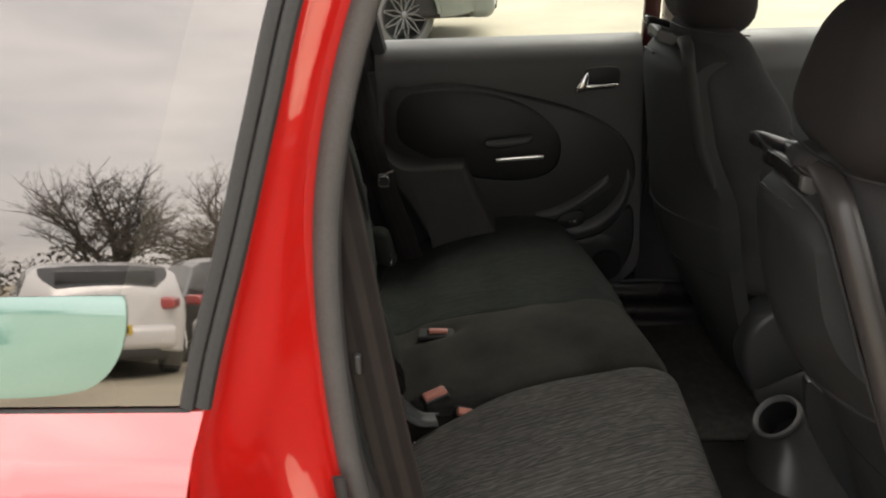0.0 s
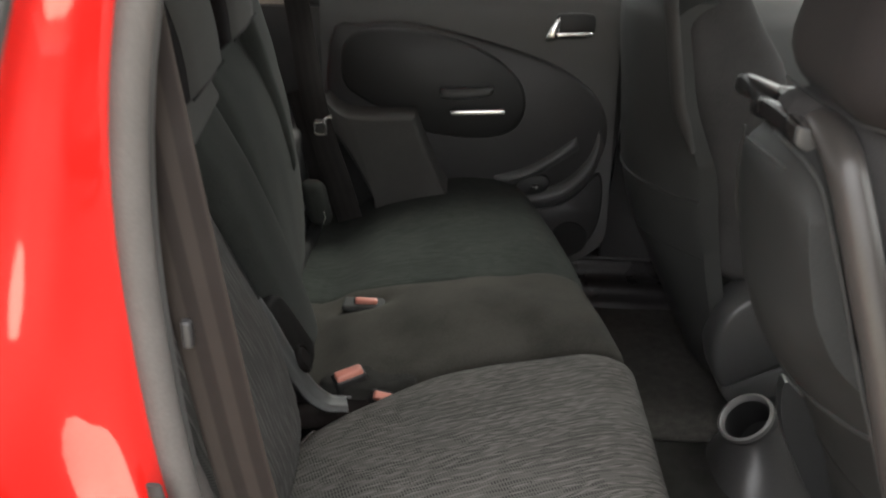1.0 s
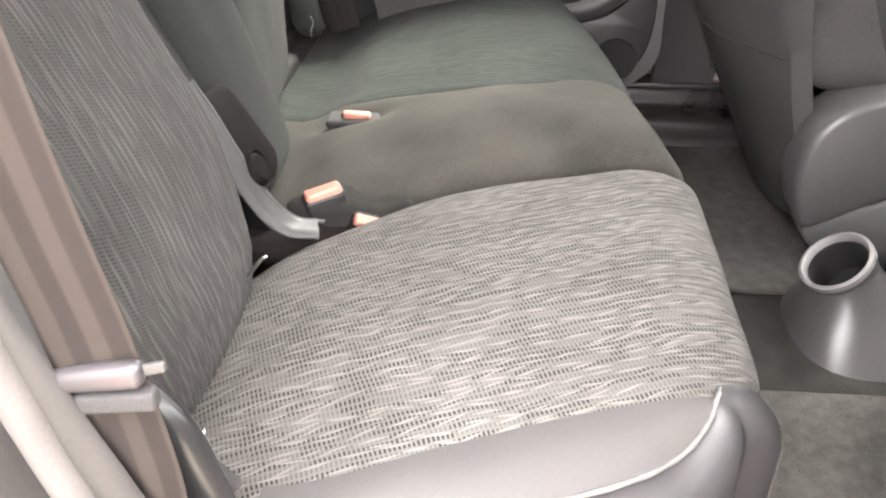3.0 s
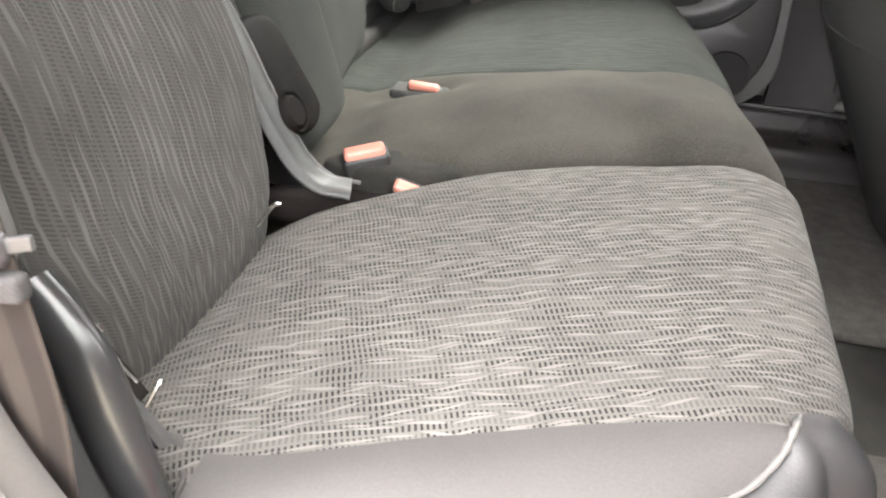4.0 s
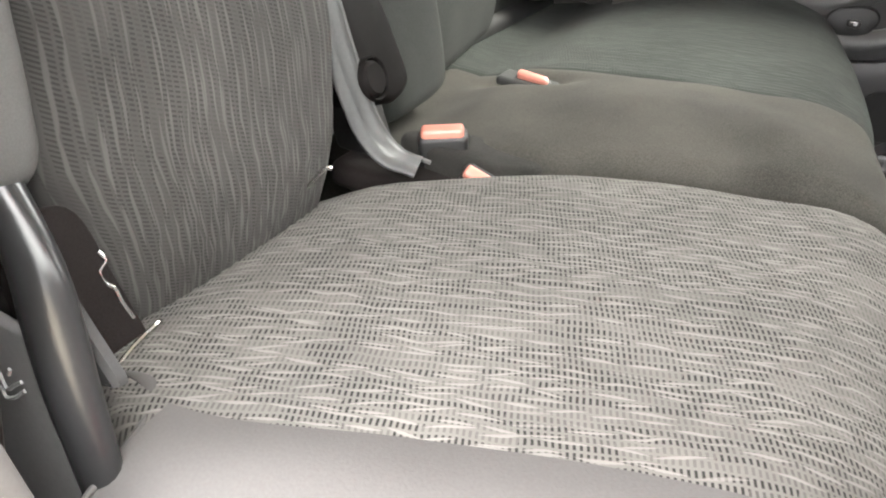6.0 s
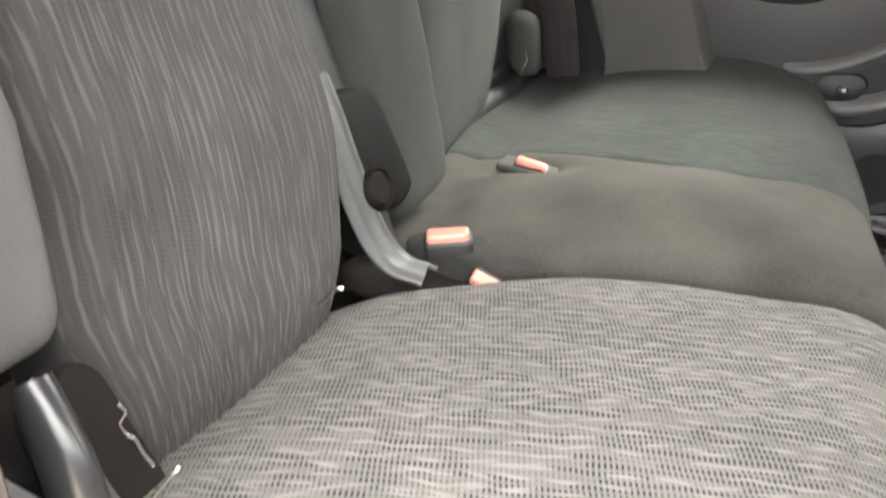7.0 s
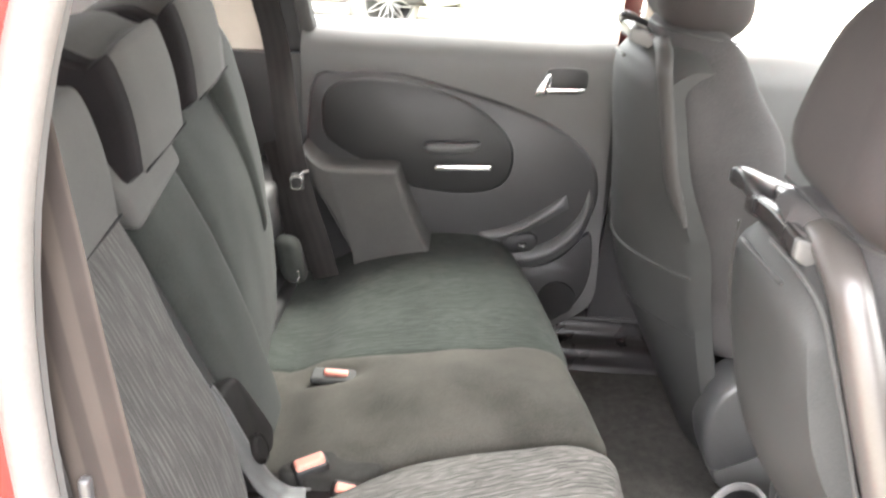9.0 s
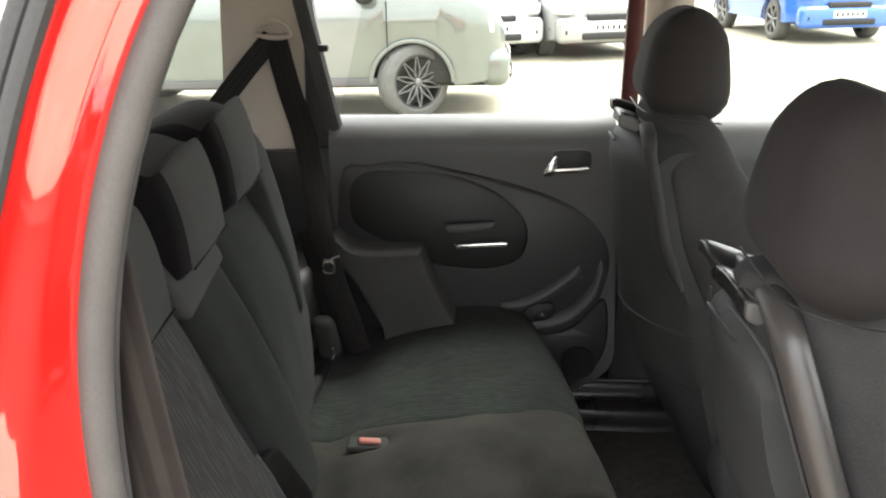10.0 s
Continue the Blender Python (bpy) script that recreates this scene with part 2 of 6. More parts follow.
TYRE = mat("tyre_rubber", (0.10, 0.098, 0.092), 0.85, var=0.2, scale=20, bump=0.3)
ALLOY = mat("grey_alloy", (0.17, 0.17, 0.175), 0.3, 0.8, var=0.08, bump=0.05)
VAN_PAINT = mat("grey_green_van_paint", (0.1134, 0.1277, 0.1134), 0.35, 0.2, var=0.08, scale=4, bump=0.02, coat=0.8)
SILVER = mat("silver_paint", (0.2856, 0.2856, 0.2856), 0.3, 0.3, var=0.06, scale=4, bump=0.02, coat=0.8)
WHITE = mat("white_paint", (0.5544, 0.5544, 0.546), 0.3, var=0.04, scale=4, bump=0.02, coat=0.8)
BLUE = mat("blue_paint", (0.0252, 0.1176, 0.462), 0.3, 0.1, var=0.06, scale=4, bump=0.02, coat=0.9)
BLACK_PAINT = mat("black_paint", (0.015, 0.015, 0.016), 0.25, var=0.1, bump=0.0, coat=0.8)
LAMP_WHITE = mat("clear_lamp", (0.8, 0.8, 0.8), 0.15, var=0.05, bump=0.0)
LAMP_RED = mat("red_lamp", (0.35, 0.01, 0.015), 0.15, var=0.08, bump=0.0, coat=1.0)
PLATE_YELLOW = mat("yellow_plate", (0.55, 0.38, 0.03), 0.5, var=0.05, bump=0.0)
PLATE_WHITE = mat("white_plate", (0.75, 0.75, 0.72), 0.5, var=0.05, bump=0.0)
GRAVEL = mat("sandy_gravel", (0.336, 0.3066, 0.2352), 0.95, var=0.28, scale=0.7, fine=45, bump=0.6, spec=0.2, dist=0.02)
BARK = mat("bare_bark", (0.075, 0.062, 0.05), 0.95, var=0.3, scale=6, fine=60, bump=0.6, dist=0.01)
HEDGE = mat("winter_hedge", (0.055, 0.05, 0.035), 1.0, var=0.4, scale=3, fine=30, bump=0.6, dist=0.02)
STRAW = mat("dry_grass", (0.36, 0.31, 0.14), 1.0, var=0.3, scale=2, fine=40, bump=0.6, dist=0.02)
MINT = mat("mint_green_gloss", (0.115, 0.235, 0.190), 0.3, var=0.03, scale=8, bump=0.0, coat=1.0)
MINT.node_tree.nodes["Principled BSDF"].inputs["Coat IOR"].default_value = 2.1
RED.node_tree.nodes["Principled BSDF"].inputs["Coat IOR"].default_value = 2.4
RING_GREY = mat("pale_grey_plastic", (0.135, 0.132, 0.130), 0.42, var=0.08, scale=12, bump=0.08)
LILAC = mat("pale_lilac_plastic", (0.0370, 0.0338, 0.0364), 0.35, var=0.06, bump=0.05)
ICON = mat("white_print", (0.3276, 0.3276, 0.3194), 0.5, var=0.03, bump=0.0)


def webbing_mat(name, a, b, period):
    """Seat-belt webbing: lengthwise stripes across V in metres, with a fine weave."""
    m = mat(name, a, 0.7, var=0.08, scale=20, fine=1500, bump=0.4, spec=0.2, sheen=0.03, dist=0.0004)
    n, l = m.node_tree.nodes, m.node_tree.links
    p = n["Principled BSDF"]
    uv = n.new("ShaderNodeUVMap")
    sep = n.new("ShaderNodeSeparateXYZ")
    l.new(uv.outputs["UV"], sep.inputs[0])
    k = n.new("ShaderNodeMath")
    k.operation = "MULTIPLY"
    k.inputs[1].default_value = 2 * math.pi / period
    l.new(sep.outputs["Y"], k.inputs[0])
    s = n.new("ShaderNodeMath")
    s.operation = "SINE"
    l.new(k.outputs[0], s.inputs[0])
    r = n.new("ShaderNodeMapRange")
    r.interpolation_type = "SMOOTHSTEP"
    r.inputs["From Min"].default_value, r.inputs["From Max"].default_value = -0.35, 0.35
    l.new(s.outputs[0], r.inputs["Value"])
    x = n.new("ShaderNodeMix")
    x.data_type = "RGBA"
    x.inputs["A"].default_value, x.inputs["B"].default_value = (*a, 1), (*b, 1)
    l.new(r.outputs["Result"], x.inputs["Factor"])
    l.new(x.outputs["Result"], p.inputs["Base Color"])
    return m


WEB_STRIPED = webbing_mat("striped_webbing", (0.00975, 0.00686, 0.00601), (0.01911, 0.01466, 0.01248), 0.021)
WEB_BROWN = webbing_mat("dark_brown_webbing", (0.00624, 0.00515, 0.00499), (0.00897, 0.00733, 0.00702), 0.016)
WEB_BLACK = webbing_mat("black_webbing", (0.00936, 0.00936, 0.00936), (0.01404, 0.01404, 0.01404), 0.012)

# ---------------------------------------------------------------- mesh helpers


def thing(name, label, category, at=(0, 0, 0), group="", kind=""):
    ob = new(name)
    ob.location = at
    ob.empty_display_size = 0.1
    return tagged(ob, label, category, group, kind)


def origin_of(ob):
    p = Vector((0, 0, 0))
    while ob is not None:
        p += Vector(ob.location)
        ob = ob.parent
    return p


def finish(bm, name, material, smooth=True, angle=40):
    bmesh.ops.recalc_face_normals(bm, faces=bm.faces[:])
    me = bpy.data.meshes.new(name)
    bm.to_mesh(me)
    bm.free()
    me.materials.append(material)
    if smooth:
        me.shade_smooth()
        me.set_sharp_from_angle(angle=radians(angle))
    return me


def part(name, bm, material, parent, label="", smooth=True, angle=40):
    """Links a bmesh given in world coordinates as one mesh object under a thing or a part."""
    me = finish(bm, name, material, smooth, angle)
    ob = new(name, me)
    if parent is not None:
        me.transform(Matrix.Translation(-origin_of(parent)))
        ob.parent = parent
    return tagged(ob, label)


def solo(name, bm, material, label="", category="", kind="", smooth=True, angle=40, group=""):
    ob = part(name, bm, material, None, "", smooth, angle)
    return tagged(ob, label, category, group, kind)


def steps(h, r, n):
    e = [0.0, 0.35, 0.7, 1.0]
    left = [-h + r * k for k in e]
    mid = [(-h + r) + (2 * (h - r)) * i / n for i in range(1, n)] if h > r else []
    right = [h - r * k for k in reversed(e)]
    return left + mid + right


def rbox(size, r, n=(3, 3, 3), deform=None, at=(0, 0, 0), uv=None, bm=None):
    """A box with rounded edges; deform maps a local point to a world point (default: shifted to at)."""
    bm = bm or bmesh.new()
    hs = [s / 2 for s in size]
    r = min(r, *[h * 0.999 for h in hs])
    ax = [steps(h, r, k) for h, k in zip(hs, n)]
    cnt = [len(a) for a in ax]
    lay = bm.loops.layers.uv.verify()
    made, local = {}, {}

    def vert(i, j, k):
        key = (i, j, k)
        if key not in made:
            p = Vector((ax[0][i], ax[1][j], ax[2][k]))
            c = Vector([max(-h + r, min(h - r, q)) for h, q in zip(hs, p)])
            d = p - c
            if d.length > 1e-9:
                p = c + d.normalized() * r
            w = Vector(deform(p)) if deform else p + Vector(at)
            made[key] = bm.verts.new(w)
            local[made[key]] = p
        return made[key]

    def face(q):
        try:
            f = bm.faces.new(q)
        except ValueError:
            return
        for lp in f.loops:
            p = local[lp.vert]
            lp[lay].uv = uv(p) if uv else (p.x, p.y)

    for a in range(3):
        b, c = (a + 1) % 3, (a + 2) % 3
        for end in (0, cnt[a] - 1):
            for i in range(cnt[b] - 1):
                for j in range(cnt[c] - 1):
                    q = []
                    for di, dj in ((0, 0), (1, 0), (1, 1), (0, 1)):
                        idx = [0, 0, 0]
                        idx[a], idx[b], idx[c] = end, i + di, j + dj
                        q.append(vert(*idx))
                    face(q)
    return bm


def surf(nu, nv, f, thick=0.0, toward=None, bm=None):
    """A sheet f(u, v), u and v from 0 to 1; with thick it becomes a closed slab pushed along toward."""
    bm = bm or bmesh.new()
    g = [[bm.verts.new(f(i / nu, j / nv)) for j in range(nv + 1)] for i in range(nu + 1)]
    for i in range(nu):
        for j in range(nv):
            bm.faces.new((g[i][j], g[i + 1][j], g[i + 1][j + 1], g[i][j + 1]))
    if thick:
        off = Vector(toward) * thick
        h = [[bm.verts.new(v.co + off) for v in row] for row in g]
        for i in range(nu):
            for j in range(nv):
                bm.faces.new((h[i][j], h[i][j + 1], h[i + 1][j + 1], h[i + 1][j]))
        rim = [(i, 0) for i in range(nu)] + [(nu, j) for j in range(nv)] + [(i, nv) for i in range(nu, 0, -1)] + [(0, j) for j in range(nv, 0, -1)]
        for (a, b), (c, d) in zip(rim, rim[1:] + rim[:1]):
            bm.faces.new((g[a][b], g[c][d], h[c][d], h[a][b]))
    return bm


def smooth_path(pts, n=6):
    """Catmull-Rom through the points."""
    p = [Vector(q) for q in pts]
    p = [2 * p[0] - p[1]] + p + [2 * p[-1] - p[-2]]
    out = []
    for a, b, c, d in zip(p, p[1:], p[2:], p[3:]):
        for i in range(n):
            t = i / n
            out.append(0.5 * (2 * b + (c - a) * t + (2 * a - 5 * b + 4 * c - d) * t * t + (3 * b - a - 3 * c + d) * t ** 3))
    out.append(p[-2])
    return out


def sweep(path, section, side, bm=None, caps=True):
    """Sweeps a closed section (list of (a, b)) along a path; a lies along side (a vector or a function of the path fraction)."""
    bm = bm or bmesh.new()
    lay = bm.loops.layers.uv.verify()
    rings, run, k = [], 0.0, len(path)
    lens = []
    for i, p in enumerate(path):
        t = (path[min(i + 1, k - 1)] - path[max(i - 1, 0)]).normalized()
        s = Vector(side(i / (k - 1)) if callable(side) else side)
        s = (s - t * s.dot(t)).normalized()
        u = t.cross(s)
        if i:
            run += (p - path[i - 1]).length
        lens.append(run)
        sec = section(i / (k - 1)) if callable(section) else section
        rings.append([(bm.verts.new(p + s * a + u * b), a) for a, b in sec])
    m = len(rings[0])
    for i in range(k - 1):
        for j in range(m):
            q = [rings[i][j], rings[i + 1][j], rings[i + 1][(j + 1) % m], rings[i][(j + 1) % m]]
            f = bm.faces.new([v for v, _ in q])
            for lp, (v, a), ll in zip(f.loops, q, (lens[i], lens[i + 1], lens[i + 1], lens[i])):
                lp[lay].uv = (ll, a)
    if caps:
        for ring in (rings[0], rings[-1]):
            bm.faces.new([v for v, _ in ring])
    return bm


def oval(a, b, n=10):
    return [(a * math.cos(2 * math.pi * i / n), b * math.sin(2 * math.pi * i / n)) for i in range(n)]


def tube(pts, r, n=8, smooth=5, bm=None):
    path = smooth_path(pts, smooth) if smooth > 1 else [Vector(p) for p in pts]
    d = (path[-1] - path[0]).normalized()
    side = Vector((0, 0, 1)) if abs(d.z) < 0.8 else Vector((1, 0, 0))
    return sweep(path, oval(r, r, n), side, bm)


def strap(pts, width, thick, side, smooth=6, bm=None):
    w, h = width / 2, thick / 2
    sec = [(-w, -h * 0.4), (-w * 0.94, -h), (0, -h), (w * 0.94, -h), (w, -h * 0.4), (w, h * 0.4), (w * 0.94, h), (0, h), (-w * 0.94, h), (-w, h * 0.4)]
    return sweep(smooth_path(pts, smooth), sec, side, bm)


def lathe(profile, centre, axis, n=32, bm=None):
    """Turns a profile of (radius, along) about axis."""
    bm = bm or bmesh.new()
    axis = Vector(axis).normalized()
    a = axis.orthogonal().normalized()
    b = axis.cross(a)
    rings = []
    for r, h in profile:
        c = Vector(centre) + axis * h
        if r < 1e-6:
            rings.append([bm.verts.new(c)])
        else:
            rings.append([bm.verts.new(c + (a * math.cos(2 * math.pi * i / n) + b * math.sin(2 * math.pi * i / n)) * r) for i in range(n)])
    for p, q in zip(rings, rings[1:]):
        for i in range(n):
            j = (i + 1) % n
            f = [p[i % len(p)], p[j % len(p)], q[j % len(q)], q[i % len(q)]]
            f = list(dict.fromkeys(f))
            if len(f) > 2:
                bm.faces.new(f)
    return bm


def plate(outline, depth, at, ex, ey, bevel=0.0, bm=None):
    """A flat outline of (a, b) points in the frame at, ex, ey, thickened by depth against ex x ey, its front edges bevelled."""
    bm = bm or bmesh.new()
    ex, ey, at = Vector(ex), Vector(ey), Vector(at)
    nz = ex.cross(ey).normalized()
    m = len(outline)
    cx, cy = sum(a for a, _ in outline) / m, sum(b for _, b in outline) / m
    rings = []
    for shrink, h in ((0, -depth), (0, -bevel), (0.35 * bevel, -0.3 * bevel), (bevel, 0)) if bevel else ((0, -depth), (0, 0)):
        ring = []
        for a, b in outline:
            d = math.hypot(a - cx, b - cy) or 1
            k = 1 - shrink / d
            ring.append(bm.verts.new(at + ex * (cx + (a - cx) * k) + ey * (cy + (b - cy) * k) + nz * h))
        rings.append(ring)
    for p, q in zip(rings, rings[1:]):
        for i in range(m):
            j = (i + 1) % m
            bm.faces.new((p[i], p[j], q[j], q[i]))
    bm.faces.new(rings[-1])
    bm.faces.new(list(reversed(rings[0])))
    return bm


def round_outline(pts, n=5):
    """A closed smooth outline through 2D points."""
    p = [Vector((a, b, 0)) for a, b in pts]
    k = len(p)
    out = []
    for i in range(k):
        a, b, c, d = p[i - 1], p[i], p[(i + 1) % k], p[(i + 2) % k]
        for s in range(n):
            t = s / n
            q = 0.5 * (2 * b + (c - a) * t + (2 * a - 5 * b + 4 * c - d) * t * t + (3 * b - a - 3 * c + d) * t ** 3)
            out.append((q.x, q.y))
    return out


def curve_of(zs, vs):
    """A smooth function through (zs, vs)."""
    zs, vs = np.array(zs, float), np.array(vs, float)
    m = np.gradient(vs, zs)

    def f(z):
        z = min(max(z, zs[0]), zs[-1])
        i = min(int(np.searchsorted(zs, z, side="right")) - 1, len(zs) - 2)
        h = zs[i + 1] - zs[i]
        t = (z - zs[i]) / h
        return float((2 * t ** 3 - 3 * t * t + 1) * vs[i] + (t ** 3 - 2 * t * t + t) * h * m[i] + (3 * t * t - 2 * t ** 3) * vs[i + 1] + (t ** 3 - t * t) * h * m[i + 1])
    return f

# ---------------------------------------------------------------- ground
MID = 1.43  # the red car's centre line; its nose points to +x


def ground_z(x, y):
    return 0.012 * noise.noise(Vector((x * 0.5, y * 0.5, 0.3)))


def ring_ground():
    bm = bmesh.new()
    rad = [0, 2, 4, 6, 8, 10, 12, 14, 17, 20, 25, 32, 45, 70, 120, 300, 900, 2500]
    n = 64
    rings = [[bm.verts.new((0, 1.4, 0))]]
    for r in rad[1:]:
        rings.append([bm.verts.new((r * math.cos(2 * math.pi * i / n), 1.4 + r * math.sin(2 * math.pi * i / n), (ground_z(r * math.cos(2 * math.pi * i / n), r * math.sin(2 * math.pi * i / n)) if r < 60 else 0))) for i in range(n)])
    for p, q in zip(rings, rings[1:]):
        for i in range(n):
            j = (i + 1) % n
            f = list(dict.fromkeys([p[i % len(p)], p[j % len(p)], q[j % len(q)], q[i % len(q)]]))
            bm.faces.new(f)
    return bm


solo("ground", ring_ground(), GRAVEL, "pale sandy gravel of the car park", "ground", "structure")

# ---------------------------------------------------------------- the red car: shell
car_red = thing("car", "red compact family car with a rear door open", "car", (0.2, MID, 0))

Z_ALL = [0.28, 0.40, 0.50, 0.60, 0.70, 0.80, 0.88, 1.00, 1.09, 1.22, 1.33, 1.43, 1.53]
x_seal = curve_of(Z_ALL, [0.41, 0.30, 0.19, 0.097, 0.037, 0.012, 0.000, -0.008, -0.008, 0.005, 0.033, 0.074, 0.135])
x_jamb = curve_of([0.28, 0.50, 0.70, 0.85, 0.93, 1.00, 1.06, 1.20, 1.30, 1.39, 1.46, 1.53],
                  [0.30, 0.06, -0.055, -0.092, -0.104, -0.104, -0.090, -0.046, -0.016, 0.012, 0.042, 0.085])
y_skin = curve_of([0.24, 0.40, 0.60, 0.80, 0.90, 0.94, 0.965, 0.985, 1.01, 1.04, 1.06, 1.20, 1.38, 1.53],
                  [0.62, 0.582, 0.558, 0.545, 0.543, 0.545, 0.550, 0.561, 0.582, 0.607, 0.614, 0.645, 0.686, 0.735])
y_edge = curve_of([0.24, 0.40, 0.60, 0.80, 0.90, 0.95, 0.99, 1.03, 1.06, 1.20, 1.38, 1.53],
                  [0.62, 0.582, 0.560, 0.548, 0.548, 0.556, 0.575, 0.602, 0.614, 0.645, 0.686, 0.735])
y_seal = curve_of([0.28, 0.60, 1.0, 1.2, 1.38, 1.53], [0.715, 0.720, 0.720, 0.722, 0.745, 0.79])


def far(v):
    return Vector((v[0], 2 * MID - v[1], v[2]))


# rear quarter panel with its wheel arch, both sides
WHEEL_X = -0.62


def arch(x, z):
    d = abs(x - WHEEL_X)
    return max(z, 0.31 + math.sqrt(max(0.0, 0.36 ** 2 - d * d))) if d < 0.36 else z


def quarter(u, v, edge):
    z = 0.26 + (1.041 - 0.26) * v
    x0 = edge(z)
    x = x0 + (-1.18 - x0) * u
    low = arch(x, 0.26)
    z = low + (1.041 - low) * v
    y = y_skin(z)
    bulge = max(0.0, (-0.75 - x) / 0.43)
    return Vector((x - 0.02 * bulge, y + 0.10 * bulge ** 2.2, z))


part("rear_quarter_panel", surf(46, 26, lambda u, v: quarter(u, v, x_jamb), 0.006, (0, 1, 0)), RED, car_red, "glossy red rear quarter panel")
part("rear_quarter_panel", surf(46, 26, lambda u, v: far(quarter(u, v, x_jamb)), 0.006, (0, -1, 0)), RED, car_red)

# door jamb: from the skin's edge inwards to the seal
J_U = [0, 0.07, 0.16, 0.28, 0.42, 0.56, 0.70, 0.84, 1.0]
jx_high = curve_of(J_U, [0, 0.02, 0.09, 0.22, 0.40, 0.57, 0.72, 0.86, 1.0])
jy_high = curve_of(J_U, [0, 0.15, 0.29, 0.41, 0.51, 0.61, 0.75, 0.88, 1.0])
jx_low = curve_of(J_U, [0, 0.02, 0.08, 0.18, 0.30, 0.44, 0.64, 0.84, 1.0])
jy_low = curve_of(J_U, [0, 0.16, 0.34, 0.50, 0.64, 0.76, 0.83, 0.90, 1.0])


def jamb(u, v):
    """The pillar's painted return: one soft diagonal above the belt line, a flatter inner facet below it."""
    z = 0.28 + 1.25 * v
    xa, ya, xb, yb = x_jamb(z), y_edge(z), x_seal(z), y_seal(z)
    k = max(0.0, min(1.0, (1.10 - z) / 0.22))
    k = k * k * (3 - 2 * k)
    fx, fy = jx_high(u) + (jx_low(u) - jx_high(u)) * k, jy_high(u) + (jy_low(u) - jy_high(u)) * k
    return Vector((xa + (xb - xa) * fx, ya + (yb - ya) * fy, z))


part("door_jamb", surf(34, 70, jamb, 0.004, (-0.5, 1, 0)), RED, car_red, "red painted pillar jamb with pressed ridges")

seal_pts = [Vector((x_seal(z) + 0.006, y_seal(z) + 0.004, z)) for z in np.linspace(0.29, 1.53, 50)]
part("door_seal", sweep(seal_pts, [(0.0145 * math.cos(a) * (1.0 if math.cos(a) > 0 else 0.8), 0.014 * math.sin(a)) for a in np.linspace(0, 2 * math.pi, 14)[:-1]], (1, 0.55, 0)), RUBBER, car_red, "grey rubber door seal")
lip = [Vector((x_seal(z) - 0.012, y_seal(z) - 0.004, z)) for z in np.linspace(0.29, 1.53, 50)]
part("seal_lip", sweep(lip, oval(0.004, 0.004, 6), (1, 0, 0)), RUBBER_BLACK, car_red)
flange = [Vector((x_seal(z) + 0.001, y_seal(z) - 0.026, z)) for z in np.linspace(0.30, 0.90, 30)]
part("seal_flange", sweep(flange, lambda t: oval(0.024 * min(1.0, (1.02 - t) * 5), 0.007, 10), (0.2, 1, 0)), RUBBER_SHADED, car_red, "grey inner lip of the door seal")

inner = [Vector((x_seal(z) + 0.030 - 0.024 * max(0.0, min(1.0, (z - 0.74) / 0.22)), y_seal(z) + 0.010, z)) for z in np.linspace(0.45, 1.05, 30)]
part("seal_flange", sweep(inner, lambda t: oval(0.015 - 0.008 * t, 0.004, 10), (0.9, 0.4, 0)), RUBBER_SHADED, car_red)


def trim_inner(u, v):
    z = 0.36 + 1.16 * v
    xa, ya = x_seal(z) + 0.022, y_seal(z) + 0.012
    k = u ** 0.8
    return Vector((xa - 0.10 * k - 0.50 * k * k, ya + 0.065 * math.sin(min(1, u * 1.6) * math.pi / 2) - 0.02 * u, z))


part("pillar_trim", surf(14, 30, trim_inner, 0.004, (-0.6, -0.8, 0)), PLASTIC, car_red, "dark grained pillar trim")
part("trim_clip", rbox((0.008, 0.012, 0.024), 0.003, (1, 1, 1), at=(0.022, 0.742, 1.008)), LEATHER_DARK, car_red)

# quarter glass with its rubber frame, both sides
GZ0, GZ1 = 1.045, 1.475


def quarter_glass(u, v):
    z = GZ0 + (GZ1 - GZ0) * v
    x0 = x_jamb(z) - 0.012
    x1 = -0.62 - 0.05 * v
    return Vector((x0 + (x1 - x0) * u, 0.6116 + 0.2254 * (z - 1.05), z))


def pane_pair(name, f, material, label):
    for m in (lambda u, v: f(u, v), lambda u, v: far(f(u, v))):
        part(name, surf(12, 8, m), material, car_red, label)


part("quarter_window", surf(12, 8, quarter_glass), PRIVACY, car_red, "dark tinted rear quarter glass")


def far_quarter_glass(u, v):
    p = far(quarter_glass(u, v))
    return Vector((-0.325 + (-0.72 + 0.325) * u + 0.03 * v, p.y, p.z))


part("quarter_window", surf(12, 8, far_quarter_glass), GLASS, car_red, "clear far quarter glass")


def side_strip(f, w, y_off, flip):
    """The rubber bead along the pane's front edge (two ribs)."""
    bm = bmesh.new()
    for k in (0.35, 1.0):
        pts = []
        for i in range(41):
            p = f(0, 0.0 + 1.03 * i / 40)
            q = Vector((p.x + w * (k - 0.5) * 2, p.y + y_off, p.z))
            pts.append(far(q) if flip else q)
        sweep(pts, oval(0.0075, 0.0065, 8), (1, 0, 0), bm)
    return bm


part("window_rubber", side_strip(quarter_glass, 0.011, -0.002, False), RUBBER_BLACK, car_red, "ribbed black window rubber")
for pane in (quarter_glass, far_quarter_glass):
    part("window_rubber", sweep([pane(i / 20, -0.01) for i in range(21)], oval(0.002, 0.003, 8), (0, 0, 1)), RUBBER_BLACK, car_red)
part("window_rubber", sweep([far_quarter_glass(0.0, i / 20) for i in range(21)], oval(0.005, 0.005, 8), (1, 0, 0)), RUBBER_BLACK, car_red)

